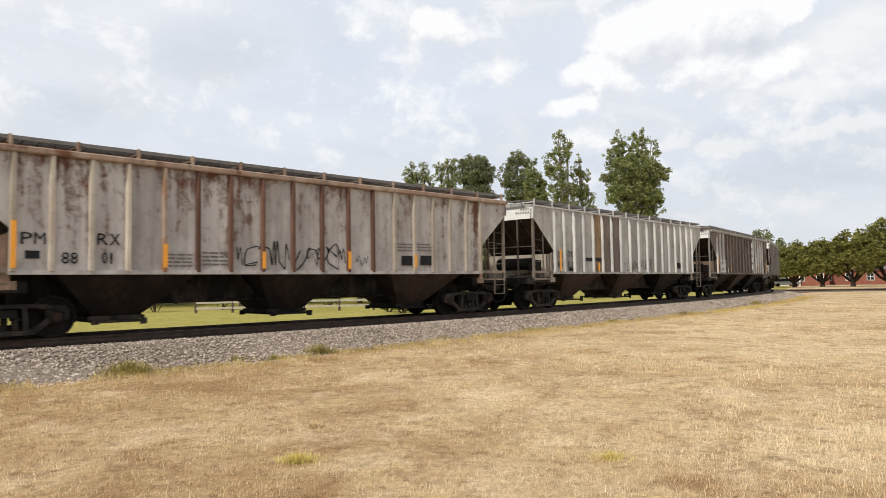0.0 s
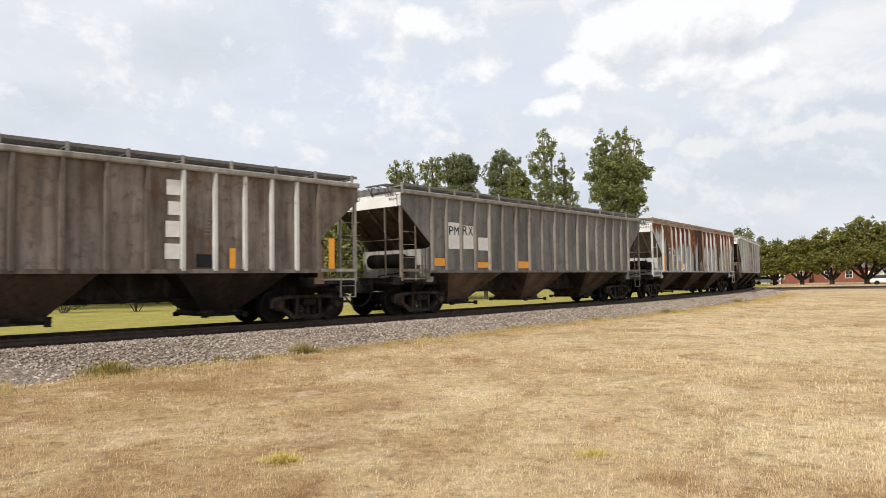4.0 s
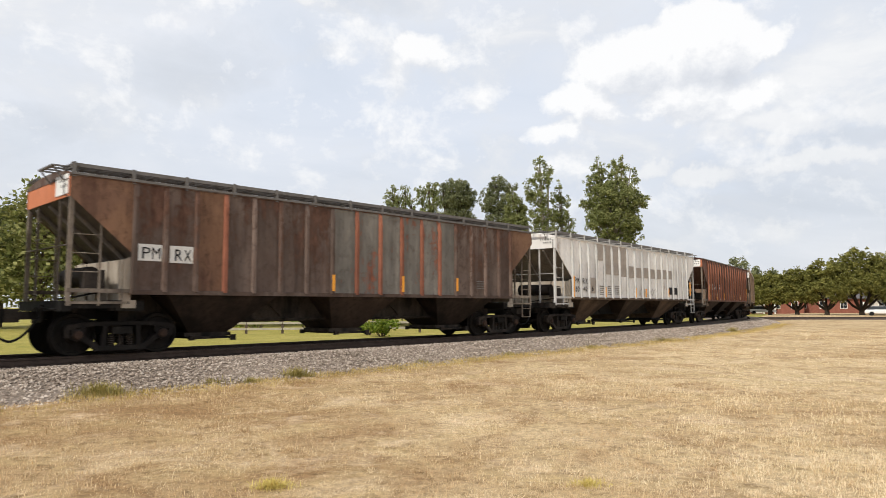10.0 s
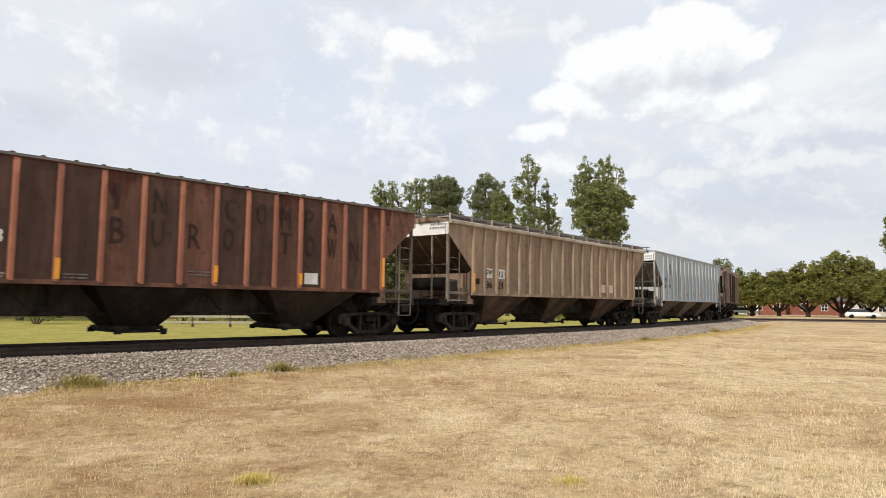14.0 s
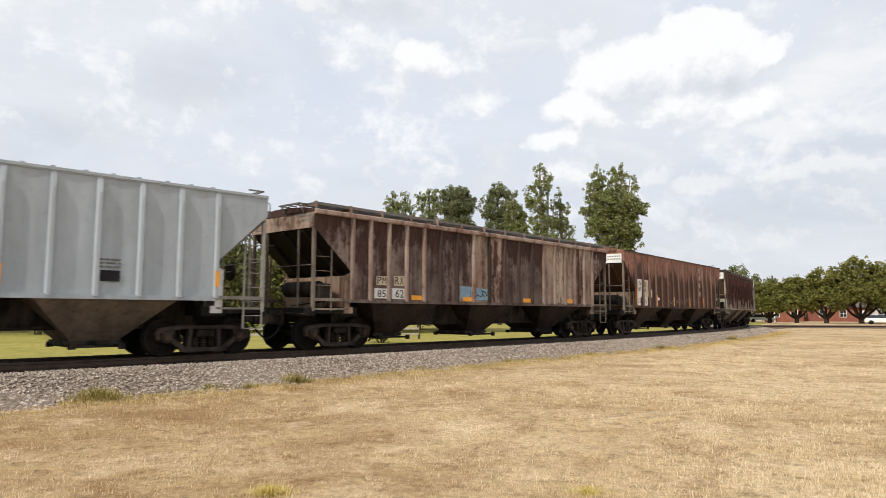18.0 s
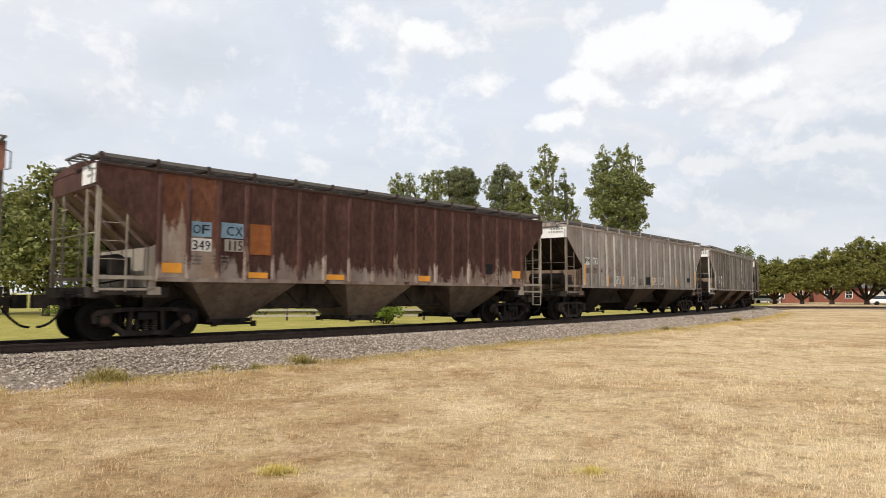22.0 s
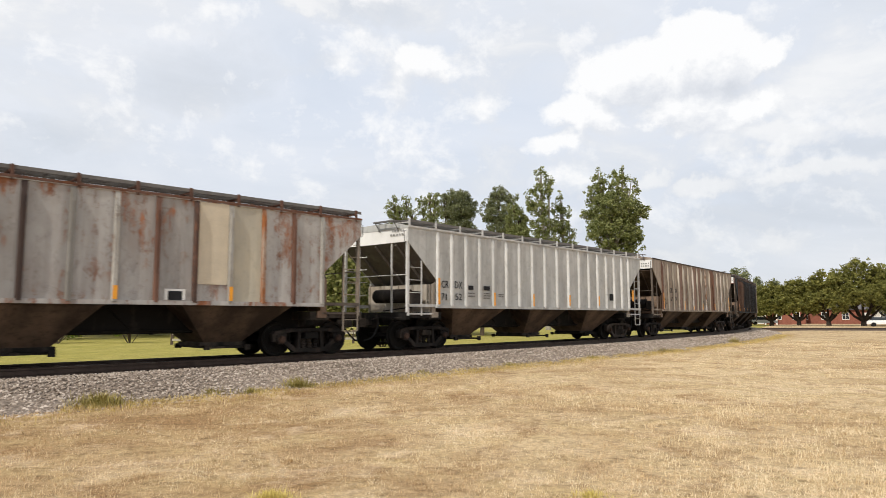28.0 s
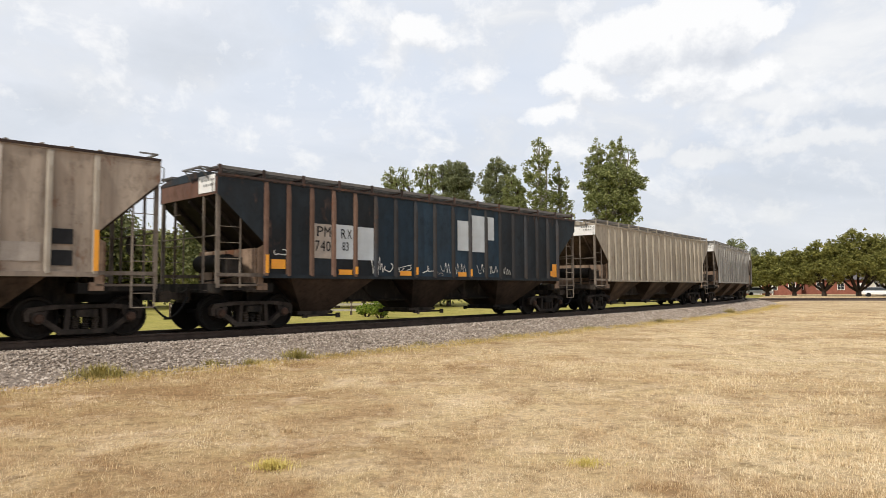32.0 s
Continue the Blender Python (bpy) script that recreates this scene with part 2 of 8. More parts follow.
def grimy(name, col, dust, scale=2.0, seed=0.0, amount=0.5):
    """Dark running gear or hopper sheets with brown road dust."""
    m, t, b, co = surface(name, 0.8)
    mp = t.nodes.new("ShaderNodeMapping")
    mp.inputs["Location"].default_value = (seed, seed * 2, 0)
    t.links.new(co, mp.inputs[0])
    n1 = noise_at(t, mp.outputs[0], scale, 6, 0.62, (1, 1, 0.35))
    n2 = noise_at(t, mp.outputs[0], scale * 8, 4, 0.65)
    info = t.nodes.new("ShaderNodeObjectInfo").outputs["Random"]
    f = maths(t, "ADD", n1, maths(t, "MULTIPLY", maths(t, "SUBTRACT", info, 0.5), 0.25))
    c = blend(t, ramp(t, f, [(0.62 - amount * 0.4, (0,) * 3), (0.9 - amount * 0.35, (1,) * 3)]), col, dust)
    c = blend(t, maths(t, "MULTIPLY", ramp(t, n2, [(0.5, (0,) * 3), (0.7, (1,) * 3)]), 0.5), c, tuple(x * 0.5 for x in col))
    t.links.new(c, b.inputs["Base Color"])
    relief(t, b, n2, 0.3, 0.01)
    return m


def ground_material(name, a, b_, c_, scale=1.0, drift=0.0, mottle=0.0):
    """Matted grass or stone: tone drifts over tens of metres, patches, then matted stems."""
    m, t, b, co = surface(name, 0.95)
    big = noise_at(t, co, 0.16 * scale, 5, 0.6)
    mid = noise_at(t, co, 0.9 * scale, 6, 0.65, None, 0.4)
    spot = noise_at(t, co, 3.4 * scale, 5, 0.65)
    fine = noise_at(t, co, 11.0, 8, 0.72)
    hair = noise_at(t, co, 55.0, 5, 0.7)
    sep = t.nodes.new("ShaderNodeSeparateXYZ")
    t.links.new(co, sep.inputs[0])
    f = maths(t, "ADD", big, maths(t, "MULTIPLY", maths(t, "MINIMUM", sep.outputs[0], 5.0), drift))
    col = blend(t, ramp(t, f, [(0.36, (0,) * 3), (0.64, (1,) * 3)]), a, b_)
    col = blend(t, ramp(t, mid, [(0.42, (0,) * 3), (0.66, (0.85,) * 3)]), col, c_)
    col = blend(t, ramp(t, spot, [(0.50, (0,) * 3), (0.70, (0.8,) * 3)]), col, tuple(x * 0.62 for x in a))
    if mottle:
        # trodden brown patches and drifts of bleached straw
        brown = noise_at(t, co, 0.60, 7, 0.66, None, 0.9)
        bleach = noise_at(t, co, 0.85, 8, 0.68, None, 0.7)
        col = blend(t, maths(t, "MULTIPLY", ramp(t, brown, [(0.50, (0,) * 3), (0.66, (1,) * 3)]), mottle), col, tuple(x * y for x, y in zip(a, (0.80, 0.74, 0.72))))
        col = blend(t, maths(t, "MULTIPLY", ramp(t, bleach, [(0.52, (0,) * 3), (0.70, (1,) * 3)]), mottle), col, tuple(min(0.85, x * y) for x, y in zip(b_, (1.10, 1.10, 1.22))))
    dk = blend(t, ramp(t, fine, [(0.3, (0,) * 3), (0.6, (1,) * 3)]), (0.50,) * 3, (1.16,) * 3)
    col = blend(t, 0.85, col, dk, "MULTIPLY")
    dk = blend(t, ramp(t, hair, [(0.3, (0,) * 3), (0.65, (1,) * 3)]), (0.52,) * 3, (1.16,) * 3)
    col = blend(t, 0.6, col, dk, "MULTIPLY")
    t.links.new(col, b.inputs["Base Color"])
    relief(t, b, maths(t, "ADD", fine, hair), 0.55, 0.04)
    return m


def leaf_material(name, dark, light, yellow):
    m, t, b, co = surface(name, 0.55)
    geo = t.nodes.new("ShaderNodeNewGeometry").outputs["Random Per Island"]
    n = noise_at(t, co, 0.35, 3, 0.6)
    c = ramp(t, geo, [(0.0, dark), (0.45, light), (1.0, yellow)])
    c = blend(t, ramp(t, n, [(0.45, (0,) * 3), (0.75, (0.45,) * 3)]), c, dark)
    t.links.new(c, b.inputs["Base Color"])
    b.inputs["Transmission Weight"].default_value = 0.0
    tr = t.nodes.new("ShaderNodeBsdfTranslucent")
    t.links.new(c, tr.inputs[0])
    mix = t.nodes.new("ShaderNodeMixShader")
    mix.inputs[0].default_value = 0.38
    t.links.new(b.outputs[0], mix.inputs[1])
    t.links.new(tr.outputs[0], mix.inputs[2])
    t.links.new(mix.outputs[0], t.nodes["Material Output"].inputs[0])
    return m


def blade_material(name, stops, drift=0.0):
    """Blades that take the tone of the patch they stand in, with some spread from blade to blade."""
    m, t, b, co = surface(name, 0.8)
    geo = t.nodes.new("ShaderNodeNewGeometry").outputs["Random Per Island"]
    n = noise_at(t, co, 0.16, 5, 0.6)
    n2 = noise_at(t, co, 0.9, 6, 0.65, None, 0.4)
    brown = noise_at(t, co, 0.60, 7, 0.66, None, 0.9)
    bleach = noise_at(t, co, 0.85, 8, 0.68, None, 0.7)
    sep = t.nodes.new("ShaderNodeSeparateXYZ")
    t.links.new(co, sep.inputs[0])
    f = maths(t, "ADD", maths(t, "MULTIPLY_ADD", geo, 0.30, 0.08), maths(t, "MULTIPLY", n, 0.5))
    f = maths(t, "ADD", f, maths(t, "MULTIPLY", maths(t, "SUBTRACT", n2, 0.5), 0.4))
    f = maths(t, "SUBTRACT", f, maths(t, "MULTIPLY", maths(t, "SUBTRACT", brown, 0.5), 0.75))
    f = maths(t, "ADD", f, maths(t, "MULTIPLY", maths(t, "SUBTRACT", bleach, 0.5), 0.75))
    f = maths(t, "ADD", f, maths(t, "MULTIPLY_ADD", maths(t, "MINIMUM", sep.outputs[0], 5.0), drift, 0.0))
    t.links.new(ramp(t, f, stops), b.inputs["Base Color"])
    return m


M_DRY = ground_material("dry_grass", (0.38, 0.24, 0.115), (0.66, 0.50, 0.30), (0.54, 0.395, 0.20), 1.0, 0.020, 0.85)
M_LAWN = ground_material("green_grass", (0.37, 0.325, 0.075), (0.47, 0.39, 0.12), (0.26, 0.25, 0.055), 1.0, 0.0, 0.4)
M_BALLAST = ground_material("crushed_stone_bed", (0.29, 0.235, 0.19), (0.35, 0.285, 0.235), (0.22, 0.175, 0.14), 3.0)
M_DARK_BED = ground_material("dark_stone_bed", (0.055, 0.045, 0.038), (0.085, 0.07, 0.058), (0.04, 0.033, 0.028), 3.0)
M_BLADE = blade_material("straw_blades", [(0.16, (0.44, 0.28, 0.145)), (0.38, (0.60, 0.43, 0.24)), (0.56, (0.73, 0.575, 0.365)), (0.80, (0.83, 0.70, 0.48))], 0.017)
M_STRAW = blade_material("loose_straw", [(0.2, (0.42, 0.28, 0.14)), (0.45, (0.70, 0.53, 0.32)), (0.7, (0.92, 0.78, 0.54))], 0.012)
M_VERGE = blade_material("verge_blades", [(0.2, (0.28, 0.20, 0.06)), (0.45, (0.52, 0.38, 0.13)), (0.75, (0.70, 0.54, 0.24))])
M_TUFT = blade_material("green_blades", [(0.2, (0.48, 0.37, 0.10)), (0.5, (0.64, 0.51, 0.16)), (0.8, (0.76, 0.62, 0.28))])
M_WEED = blade_material("weed_blades", [(0.2, (0.19, 0.155, 0.045)), (0.5, (0.33, 0.27, 0.085)), (0.8, (0.48, 0.38, 0.15))])
M_RAIL = plain("rail_steel", (0.075, 0.055, 0.045), 0.55, 0.5, 0.4, 4.0)
M_TIE = plain("creosoted_wood", (0.045, 0.036, 0.030), 0.9, 0, 0.4, 6.0, 0.4)
M_STEEL = grimy("running_gear_steel", (0.013, 0.012, 0.011), (0.075, 0.060, 0.048), 2.5, 1.0, 0.45)
M_FRAME = grimy("cast_side_frame", (0.016, 0.014, 0.013), (0.062, 0.050, 0.042), 2.5, 3.0, 0.5)
M_CAP = grimy("rusty_bearing_cap", (0.04, 0.026, 0.020), (0.10, 0.062, 0.046), 4.0, 9.0, 0.5)
M_WHEEL = grimy("wheel_steel", (0.012, 0.011, 0.010), (0.032, 0.026, 0.022), 3.0, 5.0, 0.4)
M_BOARD = plain("galvanised_grating", (0.17, 0.16, 0.15), 0.6, 0.4, 0.3, 5.0)
M_ORANGE = plain("orange_reflective_tape", (0.80, 0.33, 0.02), 0.4, 0, 0.12, 4.0, 0.02)
M_BLACKMARK = plain("black_stencil_paint", (0.02, 0.02, 0.022), 0.7, 0, 0.3, 6.0, 0.02)
M_FAINTMARK = plain("worn_grey_stencil_paint", (0.20, 0.20, 0.19), 0.75, 0, 0.4, 9.0, 0.02)
M_WHITEMARK = plain("white_stencil_paint", (0.72, 0.71, 0.68), 0.7, 0, 0.15, 6.0, 0.02)
M_HOSE = plain("black_rubber", (0.015, 0.015, 0.015), 0.7, 0, 0.2, 5.0, 0.02)
M_BARK = plain("tree_bark", (0.10, 0.075, 0.055), 0.95, 0, 0.4, 5.0, 0.6)
M_PALE_BARK = plain("pale_tree_bark", (0.30, 0.27, 0.22), 0.9, 0, 0.35, 5.0, 0.5)
M_LEAF = leaf_material("broad_leaves", (0.12, 0.14, 0.05), (0.26, 0.28, 0.10), (0.44, 0.45, 0.20))
M_WOOD = leaf_material("woodland_leaves", (0.10, 0.115, 0.035), (0.21, 0.225, 0.07), (0.38, 0.36, 0.14))
M_PINE = leaf_material("pine_needles", (0.13, 0.15, 0.075), (0.23, 0.245, 0.125), (0.36, 0.36, 0.19))
M_WOODPINE = leaf_material("woodland_needles", (0.075, 0.088, 0.038), (0.155, 0.17, 0.07), (0.28, 0.27, 0.12))
M_OAK = leaf_material("oak_leaves", (0.105, 0.108, 0.030), (0.22, 0.215, 0.056), (0.36, 0.335, 0.10))

# ---- mesh helpers ----
def box(bm, x0, x1, y0, y1, z0, z1):
    v = [bm.verts.new((x, y, z)) for x in (x0, x1) for y in (y0, y1) for z in (z0, z1)]
    for q in ((0, 1, 3, 2), (4, 6, 7, 5), (0, 4, 5, 1), (2, 3, 7, 6), (0, 2, 6, 4), (1, 5, 7, 3)):
        bm.faces.new([v[i] for i in q])


def prism(bm, outline, y0, y1):
    """An outline in x, z, drawn out along y."""
    a = [bm.verts.new((x, y0, z)) for x, z in outline]
    b = [bm.verts.new((x, y1, z)) for x, z in outline]
    bm.faces.new(a)
    bm.faces.new(b[::-1])
    for i in range(len(a)):
        j = (i + 1) % len(a)
        bm.faces.new((a[j], a[i], b[i], b[j]))


def long_prism(bm, outline, x0, x1):
    """An outline in y, z, drawn out along x."""
    a = [bm.verts.new((x0, y, z)) for y, z in outline]
    b = [bm.verts.new((x1, y, z)) for y, z in outline]
    bm.faces.new(a)
    bm.faces.new(b[::-1])
    for i in range(len(a)):
        j = (i + 1) % len(a)
        bm.faces.new((a[j], a[i], b[i], b[j]))


def tube(bm, points, radii, sides=8):
    rings = []
    pts = [Vector(p) for p in points]
    if isinstance(radii, (int, float)):
        radii = [radii] * len(pts)
    for i, p in enumerate(pts):
        d = (pts[min(i + 1, len(pts) - 1)] - pts[max(i - 1, 0)]).normalized()
        u = d.cross(Vector((0.31, 0.17, 0.93)))
        if u.length < 0.05:
            u = d.cross(Vector((1, 0, 0)))
        u.normalize()
        w = d.cross(u)
        rings.append([bm.verts.new(p + radii[i] * (math.cos(a) * u + math.sin(a) * w)) for a in [2 * math.pi * k / sides for k in range(sides)]])
    for r, s in zip(rings, rings[1:]):
        for k in range(sides):
            bm.faces.new((r[k], r[(k + 1) % sides], s[(k + 1) % sides], s[k]))
    bm.faces.new(rings[0][::-1])
    bm.faces.new(rings[-1])


def lathe(bm, profile, sides=28):
    """A profile of (y, radius) turned round the y axis."""
    rings = [[bm.verts.new((r * math.cos(2 * math.pi * k / sides), y, r * math.sin(2 * math.pi * k / sides))) for k in range(sides)] for y, r in profile]
    for a, b in zip(rings, rings[1:]):
        for k in range(sides):
            bm.faces.new((a[k], a[(k + 1) % sides], b[(k + 1) % sides], b[k]))
    bm.faces.new(rings[0][::-1])
    bm.faces.new(rings[-1])


def as_mesh(name, bm, smooth=False):
    bmesh.ops.recalc_face_normals(bm, faces=bm.faces)
    me = bpy.data.meshes.new(name)
    bm.to_mesh(me)
    bm.free()
    if smooth:
        me.shade_smooth()
        me.set_sharp_from_angle(angle=radians(35))
    return me


def place(name, me, material, parent=None, label="", at=None):
    """One object on a mesh that may be shared; the material sits on the object."""
    ob = new(name, me)
    if not me.materials:
        me.materials.append(material)
    slot = ob.material_slots[0]
    slot.link = "OBJECT"
    slot.material = material
    ob.parent = parent
    if at is not None:
        ob.matrix_basis = at if isinstance(at, Matrix) else Matrix.Translation(at)
    if label:
        tagged(ob, label)
    return ob


def part(name, bm, material, parent, label="", at=None, smooth=False):
    return place(name, as_mesh(name, bm, smooth), material, parent, label, at)


def lettering(text, size):
    """A mesh of the built-in font standing in the x, z plane, read from -y."""
    cu = bpy.data.curves.new("lettering", "FONT")
    cu.body, cu.size, cu.extrude, cu.resolution_u = text, size, 0.002, 2
    ob = bpy.data.objects.new("lettering", cu)
    scene.collection.objects.link(ob)
    bpy.context.view_layer.update()
    me = bpy.data.meshes.new_from_object(ob.evaluated_get(bpy.context.evaluated_depsgraph_get()))
    bpy.data.objects.remove(ob)
    me.transform(Matrix.Rotation(math.pi / 2, 4, "X"))
    me.materials.clear()
    return me


# ---- the line of the track ----
RAIL_Z = 0.533
T0 = (-11.1126, 12.9754, 0.77204)
K0, K1 = 0.0026968, 8.2623e-5


def _line():
    """Place and heading of the track's middle, every half metre from s = -420 to 420."""
    table = {}
    for sign in (1, -1):
        x, y, h = T0
        table[0] = (x, y, h)
        for i in range(1, 841):
            s = sign * i * 0.5
            k = min(max(K0 + K1 * (s - sign * 0.25), 0.0012), 0.0105)
            hm = h + sign * 0.25 * k
            x, y, h = x + sign * 0.5 * math.cos(hm), y + sign * 0.5 * math.sin(hm), h + sign * 0.5 * k
            table[sign * i] = (x, y, h)
    return table


LINE = _line()


def track(s, side=0.0, z=0.0):
    """A point s metres along the line, side metres toward its right hand (the camera's side), z above ground; and the heading."""
    u = min(max(s * 2, -839.0), 838.99)
    i = math.floor(u)
    f = u - i
    a, b = LINE[i], LINE[i + 1]
    x, y, h = (p + (q - p) * f for p, q in zip(a, b))
    return Vector((x + side * math.sin(h), y - side * math.cos(h), z)), h

# ---- ground, track bed, rails ----
def far_rise(x, y):
    """The field lifts a little toward the far road."""
    d = math.hypot(x, y)
    return 0.06 * min(max((d - 45) / 70, 0), 1)


def toe(s):
    """Where the stone shoulder meets the grass: it spreads wider toward the left of the view."""
    return 3.35 + 0.85 * min(max((15.0 - s) / 10.0, 0.0), 1.0)


def spread(s, d):
    """Widens the near shoulder so that its foot lies at the toe."""
    return d if d < 1.75 else 1.75 + (d - 1.75) * (toe(s) - 1.75) / 1.4


def make_ground():
    # one sheet, laid along the line of the track so that the two kinds of grass meet beneath the stone
    bm = bmesh.new()
    sides = [-2500, -900, -300, -140, -80, -50, -32, -22, -15, -10, -6, -3.6, -2.0, 0, 2.0, 3.2, 4.4, 6, 8, 10, 13, 17, 22, 28, 36, 50, 70, 100, 160, 320, 900, 2500]
    stations = [-400, -200, -100] + list(range(-60, 130, 4))
    grid = []
    for s in stations:
        row = []
        for d in sides:
            p, h = track(min(s, 60), d)
            if s > 60:       # past the bend the sheet runs on straight
                p = p + (s - 60) * Vector((math.cos(1.08), math.sin(1.08), 0)) * (1 if s < 126 else 40)
            if s == -400:
                p = p + Vector((-2400, -2200, 0))
            z = far_rise(p.x, p.y) + (0.05 * noise.noise(Vector((p.x * 0.11, p.y * 0.11, 0))) if 4 < math.hypot(p.x, p.y) < 200 else 0)
            if abs(d) < 4.4:
                z = min(z, 0.0) - 0.03
            row.append(bm.verts.new((p.x, p.y, z)))
        grid.append(row)
    for i in range(len(stations) - 1):
        for j in range(len(sides) - 1):
            f = bm.faces.new((grid[i][j], grid[i][j + 1], grid[i + 1][j + 1], grid[i + 1][j]))
            f.material_index = 0 if sides[j] >= 0 else 1
    bmesh.ops.recalc_face_normals(bm, faces=bm.faces)
    me = bpy.data.meshes.new("ground")
    bm.to_mesh(me)
    bm.free()
    me.materials.append(M_DRY)
    me.materials.append(M_LAWN)
    me.shade_smooth()
    ob = new("ground", me)
    return tagged(ob, "flat field of mown dry straw-coloured grass, green beyond the track", "ground", kind="structure")


make_ground()


def make_bed():
    bm = bmesh.new()
    prof = [(-3.1, -0.05), (-2.4, 0.18), (-1.75, 0.34), (-1.35, 0.36), (-1.08, 0.325), (0, 0.33), (1.08, 0.325), (1.35, 0.36), (1.75, 0.34), (2.2, 0.22), (2.7, 0.09), (3.15, -0.04)]
    rows = []
    for i in range(-30, 125):
        s = i * 1.0
        row = []
        for k, (d, z) in enumerate(prof):
            wob = 0.16 * noise.noise(Vector((s * 0.35, d * 0.7, 3))) if abs(d) > 1.4 else 0
            p, h = track(s, spread(s, d) + (wob if abs(d) > 2 else 0), z + 0.25 * wob * (abs(d) > 1.4))
            row.append(bm.verts.new(p))
        rows.append(row)
    for a, b in zip(rows, rows[1:]):
        for j in range(len(prof) - 1):
            f = bm.faces.new((a[j], a[j + 1], b[j + 1], b[j]))
            # the strip between the rails takes the darker stone
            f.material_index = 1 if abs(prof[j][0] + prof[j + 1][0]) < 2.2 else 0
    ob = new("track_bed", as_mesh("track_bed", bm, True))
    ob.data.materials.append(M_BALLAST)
    ob.data.materials.append(M_DARK_BED)
    return tagged(ob, "raised bed of crushed grey stone under the track", "track bed", kind="structure")


track_bed = make_bed()


def make_stones():
    """Loose stones over the near shoulder, one joined heap."""
    rng = np.random.default_rng(5)
    base = np.array([(1, 0, 0), (-1, 0, 0), (0, 1, 0), (0, -1, 0), (0, 0, 1), (0, 0, -1)], float)
    tri = np.array([(0, 2, 4), (2, 1, 4), (1, 3, 4), (3, 0, 4), (2, 0, 5), (1, 2, 5), (3, 1, 5), (0, 3, 5)])
    prof_d = [1.0, 1.35, 1.75, 2.2, 2.7, 3.15, 3.5]
    prof_z = [0.325, 0.36, 0.34, 0.22, 0.09, -0.02, 0.0]
    verts, faces = [], []
    n = 0
    for s0, s1, count, size in ((-8, 14, 21000, 0.031), (14, 34, 9500, 0.037), (34, 75, 7000, 0.05)):
        for _ in range(count):
            s = rng.uniform(s0, s1)
            d = 1.10 + 2.25 * rng.beta(1.15, 1.2)
            r = size * rng.uniform(0.55, 1.5)
            z = np.interp(d, prof_d, prof_z) + r * 0.35
            p, h = track(s, spread(s, d), z)
            q = base * rng.uniform(0.6, 1.15, (6, 1)) * np.array([1.2, 0.95, 0.75]) * r
            a, b = rng.uniform(0, 6.28), rng.uniform(-0.8, 0.8)
            ca, sa, cb, sb = math.cos(a), math.sin(a), math.cos(b), math.sin(b)
            q = q @ np.array([(1, 0, 0), (0, cb, sb), (0, -sb, cb)]) @ np.array([(ca, sa, 0), (-sa, ca, 0), (0, 0, 1)])
            verts.append(q + np.array(p))
            faces.append(tri + n)
            n += 6
    me = bpy.data.meshes.new("loose_stones")
    me.from_pydata(np.concatenate(verts).tolist(), [], np.concatenate(faces).tolist())
    m, t, b, co = surface("crushed_granite", 0.85)
    geo = t.nodes.new("ShaderNodeNewGeometry").outputs["Random Per Island"]
    c = ramp(t, geo, [(0.0, (0.21, 0.165, 0.13)), (0.35, (0.31, 0.25, 0.20)), (0.7, (0.40, 0.33, 0.27)), (1.0, (0.55, 0.47, 0.40))])
    t.links.new(c, b.inputs["Base Color"])
    me.materials.append(m)
    return tagged(new("loose_stones", me), "crushed grey and pinkish stone ballast on the track shoulder", "ballast", kind="stuff")


make_stones()


def make_rails():
    prof = [(-0.075, 0.0), (-0.075, 0.015), (-0.012, 0.035), (-0.010, 0.12), (-0.037, 0.13), (-0.037, 0.165), (-0.03, 0.172), (0.03, 0.172), (0.037, 0.165), (0.037, 0.13), (0.010, 0.12), (0.012, 0.035), (0.075, 0.015), (0.075, 0.0)]
    for off in (-0.755, 0.755):
        bm = bmesh.new()
        prev = None
        for i in range(-40, 125):
            ring = [bm.verts.new(track(i * 1.0, off + d, RAIL_Z - 0.172 + z)[0]) for d, z in prof]
            if prev:
                for k in range(len(prof)):
                    j = (k + 1) % len(prof)
                    bm.faces.new((prev[k], prev[j], ring[j], ring[k]))
            prev = ring
        ob = new("rail", as_mesh("rail", bm))
        ob.data.materials.append(M_RAIL)
        tagged(ob, "long rust-brown steel rail on wooden ties", "rail", group="rails of the curved track", kind="structure")


make_rails()

# ---- covered hopper cars ----
HALF, SILL, EAVE, SIDE = 8.15, 1.43, 3.93, 1.57      # body half length, sill and eave height, half width
POST, SLOPE_TOP, SLOPE_FOOT = 6.79, 3.42, 2.25
PITCH, SPEED, WHEEL_R = 17.834, 10.392, 0.46
MESH = {}
# the side posts of the two builders: close set toward the ends, or evenly spaced
_near = (0.45, 1.33, 2.20, 3.02, 3.81, 4.60, 5.35, 6.10, 6.79)
POSTS = {17: [-x for x in _near[::-1]] + list(_near), 15: [-POST + 2 * POST * i / 15 for i in range(16)]}


def shared(key, make, smooth=False):
    if key not in MESH:
        bm = bmesh.new()
        make(bm)
        MESH[key] = as_mesh(key if isinstance(key, str) else key[0], bm, smooth)
    return MESH[key]


